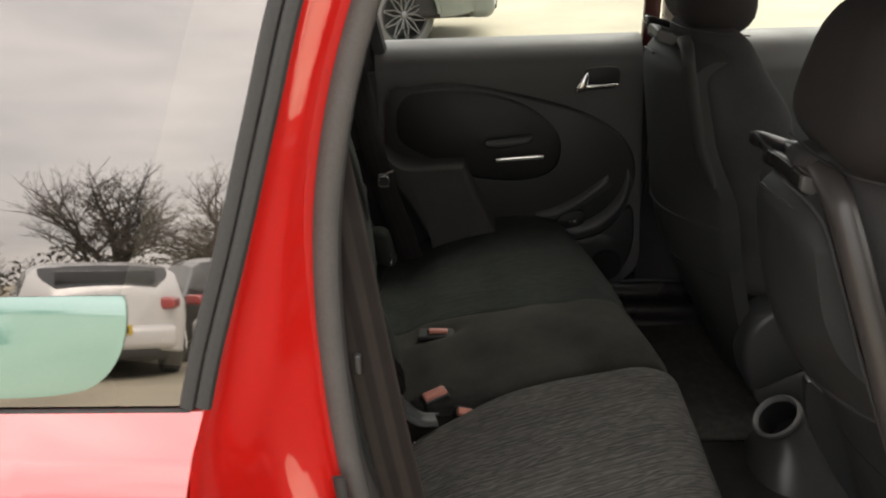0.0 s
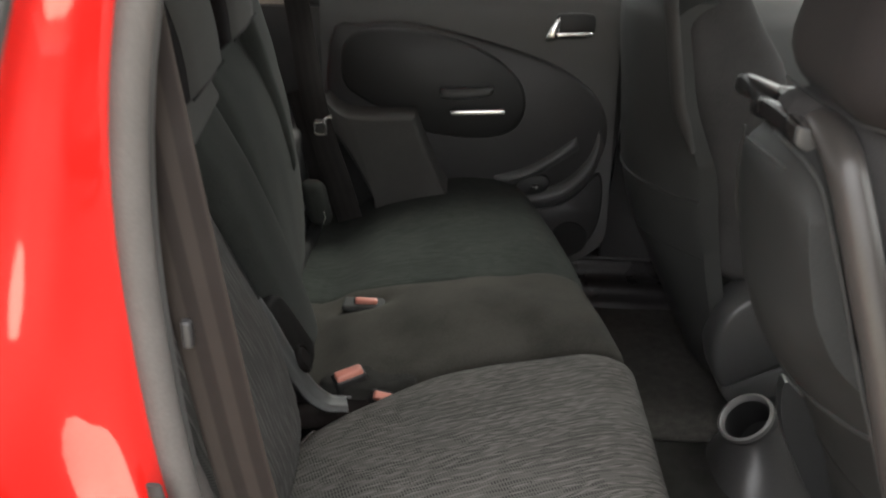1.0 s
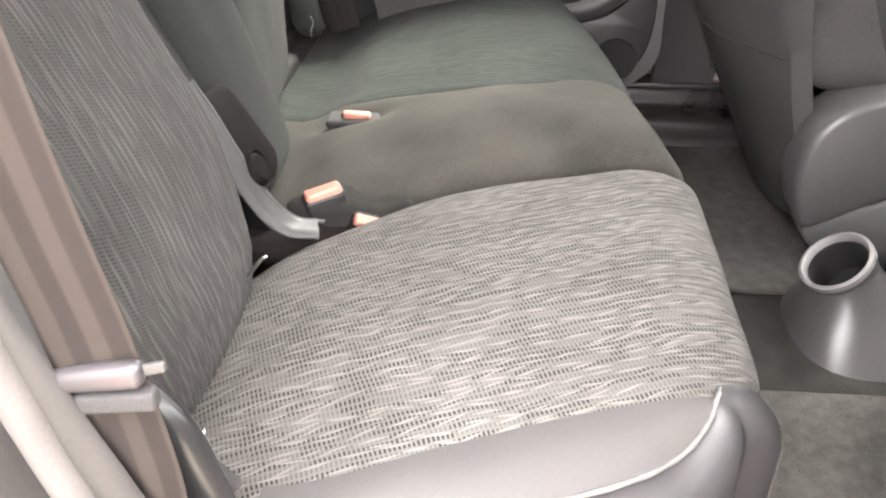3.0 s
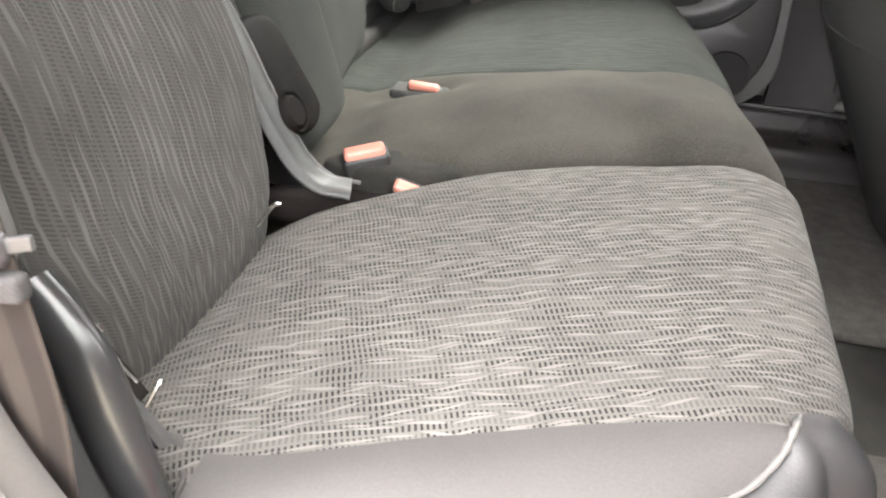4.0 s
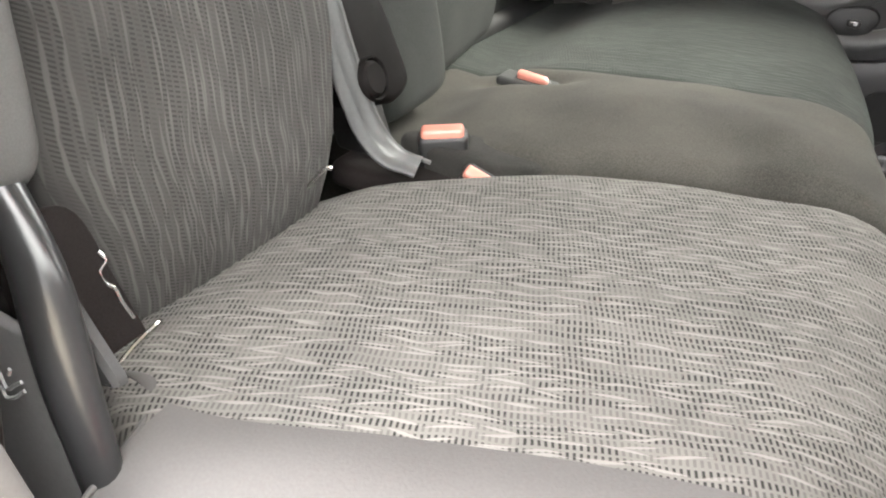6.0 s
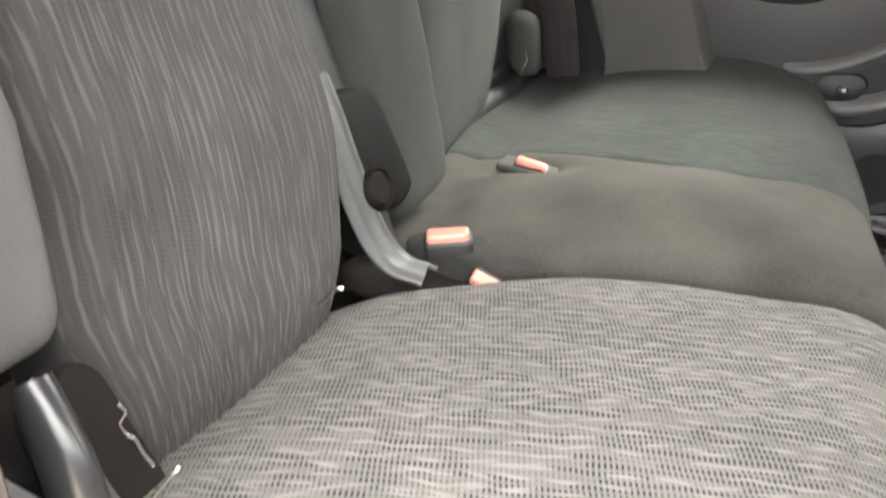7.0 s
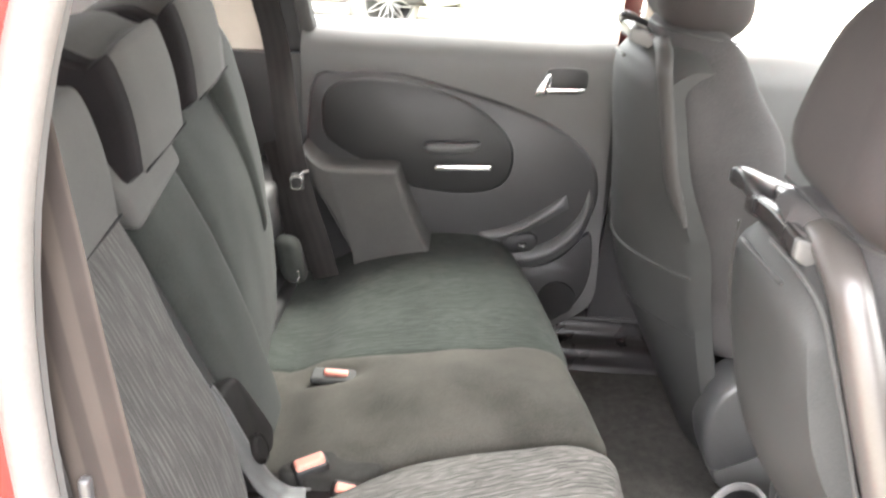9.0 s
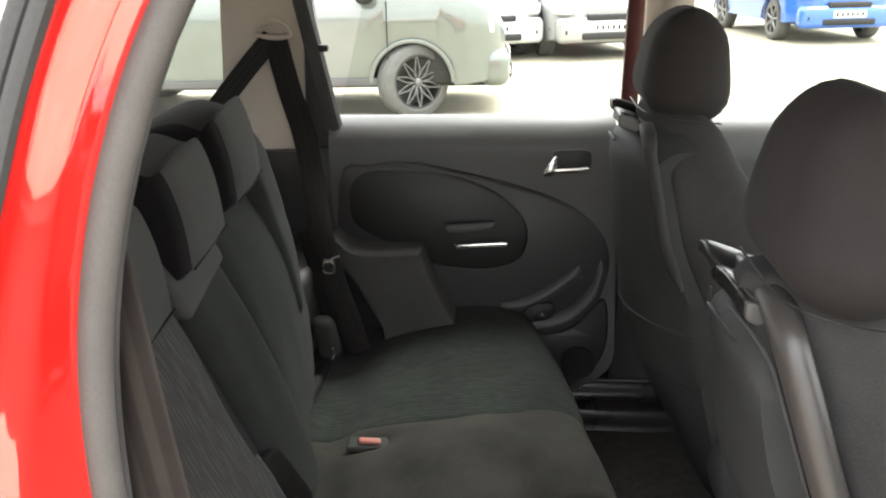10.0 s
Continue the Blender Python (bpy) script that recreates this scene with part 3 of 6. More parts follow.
# pale trim behind the near quarter glass, and a mint plate added on its outside
part("pillar_cover", surf(8, 10, lambda u, v: Vector((x_jamb(1.06 + 0.42 * v) - 0.02 - (0.105 - 0.02 * v) * u, 0.665 + 0.2254 * (0.42 * v) + 0.02 * u, 1.05 + 0.42 * v)), 0.004, (0, 1, 0)), BEIGE, car_red, "beige inner pillar cover")
# The added plate stands for a mint-green area seen through the glass.
mint = round_outline([(-0.60, 0.0), (-0.58, 0.0), (-0.30, 0.001), (-0.215, 0.006), (-0.185, 0.018), (-0.167, 0.040), (-0.158, 0.066), (-0.156, 0.088), (-0.159, 0.0935), (-0.166, 0.095), (-0.30, 0.095), (-0.58, 0.095), (-0.60, 0.095)], 3)
solo("sticker", plate(mint, 0.0008, (0, 0.6105, 1.052), (1, 0, 0), (0, 0.2199, 0.9755), 0.0004), MINT, "pale mint-green glossy plate added over the quarter glass", "sticker")
solo("load_shelf", rbox((0.75, 1.30, 0.02), 0.008, (2, 3, 1), at=(-0.72, MID, 1.035)), PLASTIC, "dark flat load cover behind the rear seats", "load cover")

# roof, rails, tail, bonnet, front wings, closed doors


def roof(u, v):
    x = -1.12 + 2.35 * u
    y = 0.735 + (2.125 - 0.735) * v
    s = math.sin(math.pi * v)
    end = 0.10 * max(0, (abs(u - 0.45) - 0.3) / 0.55) ** 2
    return Vector((x, y, 1.535 + 0.085 * s ** 0.7 - end))


part("roof", surf(20, 20, roof, 0.035, (0, 0, -1)), RED, car_red, "red roof panel")
part("headliner", surf(12, 12, lambda u, v: roof(0.03 + 0.94 * u, 0.03 + 0.94 * v) - Vector((0, 0, 0.045)), 0.012, (0, 0, -1)), LINER, car_red, "pale grey headliner")


def rail(flip):
    pts = [Vector((x, 0.745, 1.525 - 0.05 * max(0, (abs(x) - 0.7)))) for x in np.linspace(-1.12, 1.2, 24)]
    return sweep([far(p) if flip else p for p in pts], oval(0.035, 0.03, 10), (0, 1, 0))


for flip in (False, True):
    part("roof_rail", rail(flip), RED, car_red)


def skin_strip(xa, xb, za, zb, bow=0.0):
    def f(u, v):
        z = za + (zb - za) * v
        x = xa + (xb - xa) * u
        return Vector((x, y_skin(z) + bow * max(0, (x - 1.25)) ** 2, z))
    return f


HINGE_X = 0.63
front_panel = skin_strip(HINGE_X + 0.01, 1.52, 0.26, 1.03)
part("front_door", surf(16, 22, front_panel, 0.03, (0, 1, 0)), RED, car_red, "red front door, closed")
part("front_door", surf(16, 22, lambda u, v: far(front_panel(u, v)), 0.03, (0, -1, 0)), RED, car_red)


def rear_far(u, v):
    z = 0.26 + 0.77 * v
    x0 = x_jamb(z) + 0.004
    return far(Vector((x0 + (HINGE_X - x0) * u, y_skin(z), z)))


part("rear_door_skin", surf(16, 22, rear_far, 0.02, (0, -1, 0)), RED, car_red)


def wing(u, v):
    x = 1.525 + 0.95 * u
    low = 0.28
    d = abs(x - 1.93)
    if d < 0.36:
        low = 0.31 + math.sqrt(max(0, 0.36 ** 2 - d * d))
    top = 1.03 - 0.16 * u ** 2
    z = low + (top - low) * v
    return Vector((x, y_skin(min(z, 0.98)) + 0.30 * max(0, u - 0.35) ** 2, z))


part("front_wing", surf(30, 14, wing, 0.006, (0, 1, 0)), RED, car_red)
part("front_wing", surf(30, 14, lambda u, v: far(wing(u, v)), 0.006, (0, -1, 0)), RED, car_red)


def bonnet(u, v):
    a = wing(u, 1)
    y = a.y + (2 * MID - 2 * a.y) * v
    return Vector((a.x + 0.10 * math.sin(math.pi * v) * u, y, a.z + 0.05 * math.sin(math.pi * v)))


part("bonnet", surf(14, 14, bonnet, 0.01, (0, 0, -1)), RED, car_red, "red bonnet")


def nose(u, v):
    a = wing(1, 1)
    y = a.y + (2 * MID - 2 * a.y) * u
    z = 0.25 + (a.z - 0.25) * v
    return Vector((a.x + (0.10 + 0.06 * math.sin(math.pi * v)) * math.sin(math.pi * u) ** 0.5, y, z))


part("front_bumper", surf(16, 10, nose, 0.02, (-1, 0, 0)), RED, car_red)


def tail(u, v):
    a = quarter(1, min(1, v * 1.0), x_jamb)
    y = 0.72 + (2 * MID - 1.44) * u
    z = 0.30 + 1.22 * v
    x = -1.20 - 0.05 * math.sin(math.pi * u) ** 0.6 + (0.10 * max(0, v - 0.6) / 0.4)
    return Vector((x, y, z))


part("tailgate", surf(14, 10, lambda u, v: tail(u, v * 0.62), 0.03, (1, 0, 0)), RED, car_red, "red tailgate")
part("rear_window", surf(10, 6, lambda u, v: tail(0.05 + 0.9 * u, 0.62 + 0.38 * v)), PRIVACY, car_red)


def screen(u, v):
    return Vector((1.56 - 0.42 * v, 0.70 + 0.06 * v + (2 * MID - 1.40 - 0.12 * v) * u, 1.04 + 0.52 * v))


part("windscreen", surf(10, 8, screen), GLASS, car_red)
for flip in (False, True):
    pts = [Vector((1.60, 0.66, 1.03)), Vector((1.36, 0.69, 1.30)), Vector((1.12, 0.74, 1.53))]
    part("windscreen_pillar", sweep(smooth_path([far(p) if flip else p for p in pts], 6), oval(0.03, 0.035, 10), (0, 1, 0)), RED, car_red)
    tail_post = [Vector((-0.66, 0.62, 1.03)), Vector((-0.80, 0.66, 1.28)), Vector((-0.98, 0.74, 1.52))]
    part("tail_pillar", sweep(smooth_path([far(p) if flip else p for p in tail_post], 6), oval(0.10, 0.02, 10), (1, 0, 0)), RED, car_red)


post = [Vector((-0.62, 2.165, 1.03)), Vector((-0.76, 2.135, 1.28)), Vector((-0.94, 2.065, 1.52))]
part("tail_pillar_trim", sweep(smooth_path(post, 6), oval(0.125, 0.012, 10), (1, 0, 0)), LINER, car_red, "pale grey inner tail pillar trim")


def front_side_glass(u, v):
    z = 1.04 + 0.47 * v
    xa, xb = HINGE_X + 0.06, 1.54 - 0.46 * v
    return Vector((xa + (xb - xa) * u, y_skin(z) + 0.004, z))


pane_pair("front_side_window", front_side_glass, GLASS, "clear front door glass")


def far_rear_glass(u, v):
    z = 1.04 + 0.48 * v
    xa, xb = x_jamb(z) - 0.04, HINGE_X - 0.06
    return far(Vector((xa + (xb - xa) * u, y_skin(z) + 0.006, z)))


part("rear_side_window", surf(10, 8, far_rear_glass), GLASS, car_red)


def b_pillar(flip):
    pts = [Vector((HINGE_X - 0.055, y_skin(z) + 0.012, z)) for z in np.linspace(0.98, 1.53, 10)]
    return sweep([far(p) if flip else p for p in pts], [(-0.012, -0.012), (-0.012, 0.012), (0.026, 0.014), (0.026, -0.014)], (1, 0, 0))


part("window_frame", b_pillar(True), RED_DARK, car_red, "dark red door window frame")
part("middle_pillar", surf(8, 12, lambda u, v: Vector((HINGE_X - 0.02 + 0.09 * u, 0.70 + 0.03 * math.sin(math.pi * u) + 0.04 * v, 0.35 + 1.18 * v)), 0.03, (0, -1, 0)), PLASTIC, car_red)
part("middle_pillar", surf(8, 12, lambda u, v: far(Vector((HINGE_X - 0.035 + 0.10 * u, 0.735 + 0.03 * math.sin(math.pi * u) + 0.04 * v, 1.06 + 0.47 * v))), 0.03, (0, 1, 0)), BEIGE, car_red, "beige upper pillar trim")
part("middle_pillar", surf(8, 12, lambda u, v: far(Vector((HINGE_X - 0.035 + 0.10 * u, 0.745, 0.35 + 0.71 * v))), 0.03, (0, 1, 0)), PLASTIC, car_red)
part("body_sill", rbox((2.3, 0.14, 0.13), 0.03, (4, 1, 1), at=(0.55, 0.665, 0.315)), RED, car_red)
part("body_sill", rbox((2.3, 0.14, 0.13), 0.03, (4, 1, 1), at=(0.55, 2 * MID - 0.665, 0.315)), RED, car_red)
part("underbody", rbox((3.4, 1.35, 0.08), 0.03, (2, 2, 1), at=(0.6, MID, 0.24)), RUBBER_BLACK, car_red)
part("fire_wall", rbox((0.04, 1.34, 0.75), 0.01, (1, 2, 2), at=(1.62, MID, 0.64)), PLASTIC, car_red)
part("dashboard", rbox((0.42, 1.34, 0.28), 0.08, (3, 3, 3), at=(1.42, MID, 0.90)), PLASTIC, car_red, "dark plastic dashboard")
part("boot_floor", rbox((0.85, 1.3, 0.05), 0.01, (2, 2, 1), at=(-0.75, MID, 0.50)), CARPET, car_red)
for flip in (False, True):
    p = rbox((0.95, 0.03, 0.52), 0.01, (2, 1, 2), at=(-0.70, (2 * MID - 0.70) if flip else 0.70, 0.76))
    part("boot_side_trim", p, PLASTIC, car_red)


def wheel(parent, x, y, z, outward, r=0.31, w=0.19, spokes=5, steer=0.0, mesh_spokes=False, tyre_mat=None):
    """A wheel under its car: tyre > rim, with spokes. outward: +1 or -1 along y before steering."""
    ax = Vector((math.sin(steer), outward * math.cos(steer), 0))
    c = Vector((x, y, z))
    rr = r * 0.68
    tyre = part("wheel", lathe([(rr, -w / 2), (r * 0.90, -w / 2), (r * 0.97, -w * 0.42), (r, -w * 0.30), (r, -w * 0.06), (r * 0.985, -w * 0.05), (r * 0.985, -w * 0.02), (r, 0), (r, w * 0.30), (r * 0.97, w * 0.42), (r * 0.90, w / 2), (rr * 1.12, w * 0.52), (rr, w * 0.46), (rr * 0.96, 0), (rr, -w / 2)], c, ax, 40), TYRE, parent, "worn black tyre")
    part("rim", lathe([(rr, w * 0.46), (rr * 1.02, w * 0.50), (rr * 0.94, w * 0.49), (rr * 0.91, w * 0.36), (rr * 0.9, -w * 0.3), (rr * 0.3, -w * 0.2), (0, -w * 0.2)], c, ax, 40), PLASTIC_BLACK if mesh_spokes else ALLOY, tyre)
    side = ax.orthogonal().normalized()
    up = ax.cross(side)
    bm = bmesh.new()
    count = 10 if mesh_spokes else spokes
    for i in range(count):
        a = 2 * math.pi * i / count
        d = side * math.cos(a) + up * math.sin(a)
        e = ax.cross(d)
        if mesh_spokes:
            for sgn in (-1, 1):
                pts = [c + ax * w * 0.36 + d * rr * 0.12, c + ax * w * 0.42 + d * rr * 0.5 + e * rr * 0.05 * sgn, c + ax * w * 0.46 + d * rr * 0.92 + e * rr * 0.27 * sgn]
                sweep(pts, oval(rr * 0.035, rr * 0.03, 6), e, bm)
        else:
            pts = [c + ax * w * 0.36 + d * rr * 0.1, c + ax * w * 0.44 + d * rr * 0.55, c + ax * w * 0.42 + d * rr * 0.95]
            sweep(pts, oval(rr * 0.10, rr * 0.05, 8), e, bm)
    part("spokes", bm, ALLOY, tyre)
    part("hub_cap", lathe([(rr * 0.17, w * 0.30), (rr * 0.17, w * 0.44), (rr * 0.12, w * 0.47), (0, w * 0.47)], c, ax, 20), ALLOY, tyre)
    return tyre


for wx in (WHEEL_X, 1.93):
    wheel(car_red, wx, 0.66, 0.31, -1)
    wheel(car_red, wx, 2 * MID - 0.66, 0.31, 1)

# the open rear door, swung out on its front hinges
door_open = thing("door", "red rear car door, open wide on its hinges", "car door", (HINGE_X + 0.01, 0.60, 0.30))
DO = Matrix.Translation((HINGE_X + 0.01, 0.60, 0)) @ Matrix.Rotation(radians(84), 4, "Z") @ Matrix.Translation((-HINGE_X, -0.60, 0))


def od(f):
    return lambda u, v: DO @ f(u, v)


def near_rear(u, v):
    z = 0.30 + 0.73 * v
    x0 = x_jamb(z) + 0.004
    return Vector((x0 + (HINGE_X - x0) * u, y_skin(z), z))


part("door_skin", surf(16, 18, od(near_rear), 0.004, DO.to_3x3() @ Vector((0, 1, 0))), RED, door_open, "glossy red outer skin")
part("door_lining", surf(14, 14, od(lambda u, v: near_rear(0.03 + 0.94 * u, 0.03 + 0.94 * v) + Vector((0, 0.09 + 0.03 * math.sin(math.pi * v), 0))), 0.03, DO.to_3x3() @ Vector((0, -1, 0))), PLASTIC, door_open, "dark plastic inner lining")
part("door_glass", surf(8, 8, od(lambda u, v: Vector((x_jamb(1.04 + 0.44 * v) + 0.05 + (HINGE_X - 0.10 - x_jamb(1.04 + 0.44 * v)) * u, y_skin(1.04 + 0.44 * v), 1.03 + 0.45 * v)))), GLASS, door_open)
edge_pts = [Vector((x_jamb(z) + 0.02, y_skin(z) + 0.01, z)) for z in np.linspace(1.03, 1.50, 12)] + [Vector((HINGE_X - 0.03, y_skin(1.5) + 0.01, 1.50)), Vector((HINGE_X - 0.03, y_skin(1.03) + 0.01, 1.03))]
part("window_surround", sweep([DO @ p for p in edge_pts], oval(0.018, 0.018, 8), DO.to_3x3() @ Vector((0, 1, 0))), RED_DARK, door_open)

# ---------------------------------------------------------------- floor of the cabin
solo("floor", rbox((2.0, 1.40, 0.06), 0.015, (3, 3, 1), at=(0.62, MID, 0.315)), CARPET, "dark charcoal cabin carpet", "floor", "structure")


def mat_sheet(xa, xb, ya, yb, z, name, material, label):
    def f(p):
        w = 0.004 * noise.noise(Vector((p.x * 14, p.y * 14, 1)))
        return Vector(((xa + xb) / 2 + p.x, (ya + yb) / 2 + p.y, z + p.z + w))
    return solo(name, rbox((xb - xa, yb - ya, 0.012), 0.006, (12, 12, 1), f), material, label, "car mat")


mat_sheet(0.36, 0.80, 1.50, 2.00, 0.352, "floor_mat", CARPET_PALE, "thin dark grey carpet mat in the far footwell")
mat_sheet(0.36, 0.80, 0.80, 1.27, 0.356, "floor_mat", CARPET_PALE, "worn grey carpet mat in the near footwell")

# far door step
step_far = thing("door_step", "black ribbed plastic step along the far door sill", "step", (0.55, 2.03, 0.35))
SILL = round_outline([(2.13, 0.468), (2.085, 0.462), (2.064, 0.448), (2.056, 0.424), (2.044, 0.414), (2.026, 0.410), (2.012, 0.396), (2.006, 0.365), (2.004, 0.335), (2.13, 0.335)], 4)
part("tread", sweep([Vector((x, 0, 0)) for x in (0.25, 0.5, 0.8, 1.25)], [(q, z) for q, z in SILL], (0, 1, 0)), PLASTIC_GLOSS, step_far, "glossy stepped sill tread")
part("rib", tube([(0.30, 2.070, 0.456), (0.7, 2.070, 0.457), (1.2, 2.070, 0.456)], 0.006, 8), PLASTIC, step_far, "shiny black rib")

# ---------------------------------------------------------------- rear seats
SLOPE = 0.47


def back_x(z):
    return -0.03 - SLOPE * (z - 0.70)


def crown(t):
    return 1 - t * t


def cushion_top(x, y, ya, yb):
    """The height of a seat cushion: low at the back, rolled over at the front."""
    u = max(0, min(1, x / 0.45))
    w = max(-1, min(1, (y - ya) / (yb - ya) * 2 - 1))
    return 0.592 + 0.060 * u ** 0.8 - 0.022 * max(0.0, min(1.0, (0.055 - x) / 0.085)) ** 1.6 + 0.012 * crown(w) * math.sin(math.pi * max(0, min(1, u * 0.85 + 0.1)))


near_edge = curve_of([-0.04, 0.05, 0.10, 0.24, 0.325, 0.382, 0.430, 0.470, 0.50], [0.832, 0.819, 0.812, 0.850, 0.876, 0.890, 0.900, 0.910, 0.920])
seam_edge = curve_of([-0.04, 0.0, 0.055, 0.11, 0.155, 0.20, 0.28, 0.40, 0.52], [1.142, 1.162, 1.202, 1.240, 1.272, 1.294, 1.313, 1.330, 1.337])
mid_edge = curve_of([-0.04, 0.05, 0.12, 0.155, 0.20, 0.28, 0.40, 0.52], [1.268, 1.270, 1.272, 1.279, 1.300, 1.318, 1.336, 1.343])


def cushion(xa, xb, edge_a, edge_b, r=0.05, extra=None, h=0.17, n=(24, 24, 4), skew=0.0, corner=0.0):
    cx = (xa + xb) / 2
    w0 = 0.40

    def f(p):
        x = cx + p.x
        ya, yb = edge_a(x), edge_b(x)
        y = ya + (p.y + w0 / 2) / w0 * (yb - ya)
        k = (p.z + h / 2) / h
        z = cushion_top(x, y, ya, yb) - h + k * h
        fall = max(0.0, (x - (xb - 0.10)) / 0.10)
        z -= 0.030 * fall ** 2.0 * k
        if extra:
            z += extra(x, y) * k
        z += 0.0022 * noise.noise(Vector((x * 13, y * 13, 2.0))) * k
        x -= corner * max(0.0, 1 - (y - ya) / 0.10) ** 2 * max(0.0, (x - xa) / (xb - xa)) ** 4
        return Vector((x - skew * (p.y / w0 + 0.5) * max(0.0, (x - xa) / (xb - xa)), y, z))
    return rbox((xb - xa, w0, h), r, n, f, uv=lambda p: tuple(f(p))[:2])


seat_near = thing("rear_seat", "single rear seat in wavy grey patterned cloth with leatherette side", "car seat", (0.2, 1.05, 0.36), "rear seats")
seat_far = thing("rear_seat", "double rear seat in grey cloth with a plain middle place", "car seat", (0.2, 1.65, 0.36), "rear seats")

part("cushion", cushion(-0.03, 0.500, near_edge, seam_edge, 0.026, corner=0.022), CLOTH, seat_near, "patterned cloth seat cushion")


# leatherette outer flank of the near cushion: a flat top up to the piping, then a darker side
PIPE = smooth_path([(0.100, 0.764, 0.586), (0.15, 0.784, 0.597), (0.20, 0.805, 0.606), (0.285, 0.826, 0.618), (0.368, 0.855, 0.624), (0.412, 0.882, 0.628), (0.434, 0.905, 0.641), (0.441, 0.919, 0.652), (0.445, 0.930, 0.657)], 8)
SIDE_TOP = PIPE + smooth_path([(0.445, 0.930, 0.657), (0.462, 0.936, 0.655), (0.476, 0.943, 0.646), (0.486, 0.952, 0.630), (0.490, 0.964, 0.610)], 8)[1:]


def flank(u, v):
    q = u * (len(PIPE) - 1)
    i = min(int(q), len(PIPE) - 2)
    p = PIPE[i].lerp(PIPE[i + 1], q - i)
    ye = near_edge(p.x) + 0.026
    top = Vector((p.x, max(ye, p.y + 0.004), cushion_top(p.x, ye, near_edge(p.x), seam_edge(p.x)) + 0.001 - 0.030 * max(0.0, (p.x - 0.40) / 0.10) ** 2))
    c = p.lerp(top, 1 - v)
    c.z += 0.007 * min(1.0, (top - p).length / 0.045) * math.sin(math.pi * v)
    return c


part("cushion_flank", surf(60, 12, flank, 0.006, (0, 0, -1)), LEATHER, seat_near, "smooth grey leatherette flank")


def side(u, v):
    q = u * (len(SIDE_TOP) - 1)
    i = min(int(q), len(SIDE_TOP) - 2)
    p = SIDE_TOP[i].lerp(SIDE_TOP[i + 1], q - i)
    turn = max(0.0, min(1.0, (p.x - 0.36) / 0.12))
    n = Vector((0.35 + 0.55 * turn, -0.93 + 0.38 * turn, 0)).normalized()
    out = (0.042 - 0.016 * turn) * math.sin(min(1, v * 2.2) * math.pi / 2)
    return p + n * out + Vector((0, 0, -0.004 - 0.030 * v - 0.15 * v * v))


part("cushion_side", surf(90, 14, side, 0.006, (-0.3, 0.9, 0)), LEATHER_DARK, seat_near, "slate leatherette side below the piping")
part("piping", sweep(PIPE, lambda t: oval((0.0023 + 0.0004 * math.sin(t * 900)) * min(1.0, 0.35 + (1 - t) * 9), (0.0023 + 0.0004 * math.sin(t * 900)) * min(1.0, 0.35 + (1 - t) * 9), 8), (0.6, -0.8, 0)), PIPING, seat_near, "pale stitched piping")
part("side_seam", sweep([side(0.995, 0.05 + 0.95 * i / 20) + Vector((0.001, -0.002, 0)) for i in range(21)], oval(0.0013, 0.0013, 6), (1, 0, 0)), LEATHER, seat_near, "pale seam down the front corner")


near_back_in = curve_of([0.55, 0.60, 0.625, 0.65, 0.69, 0.715, 0.74, 0.765, 0.86, 0.95, 1.05], [1.152, 1.154, 1.160, 1.172, 1.186, 1.198, 1.209, 1.216, 1.221, 1.247, 1.252])
near_back_out = curve_of([0.55, 0.60, 0.66, 0.70, 0.74, 0.78, 0.82, 1.05], [0.888, 0.887, 0.882, 0.880, 0.893, 0.908, 0.919, 0.926])


def backrest(ya, yb, z0, z1, thick=0.12, r=0.035, bow=0.018, n=(4, 16, 18), tuck=0.0, drop=0.0, nip=0.0, lean=0.0):
    cy, h = (ya + yb) / 2, (z1 - z0)

    def f(p):
        z = z0 + (p.z + h / 2)
        k = (p.x + thick / 2) / thick
        w = p.y / ((yb - ya) / 2)
        x = back_x(z) - thick + p.x + thick / 2
        x += k * bow * (1 - abs(w) ** 3) + k * 0.012 * math.sin(math.pi * (z - z0) / h)
        x += k * 0.0018 * noise.noise(Vector((p.y * 16, z * 16, 4)))
        x -= drop * (0.85 + 0.15 * w) * max(0.0, (1.0 - z) / 0.37) ** 1.5
        x += k * 0.12 * nip * math.exp(-((z - 0.725) / 0.05) ** 2) - nip * 0.55 * max(0.0, (0.69 - z) / 0.08) ** 2
        if nip:
            x += k * 0.0013 * math.sin((p.y + 0.015 * math.sin(z * 40)) * 2 * math.pi / 0.016) * min(1.0, max(0.0, (0.735 - z) / 0.09))
        y = cy + p.y
        y -= tuck * max(0, (0.76 - z) / 0.16) ** 1.3 * max(0, (w + 1) / 2) + 0.9 * tuck * max(0, (0.86 - z) / 0.22) * max(0, (1 - w) / 2)
        y -= lean * max(0.0, (0.82 - z) / 0.13) * max(0, (w + 1) / 2)
        if nip:
            y = near_back_out(z) + (w + 1) / 2 * (near_back_in(z) - near_back_out(z))
            x -= 0.010 * max(0.0, (0.645 - z) / 0.08) ** 1.5
        return Vector((x, y, z))
    return rbox((thick, yb - ya, h), r, n, f, uv=lambda p: (p.z, cy + p.y))


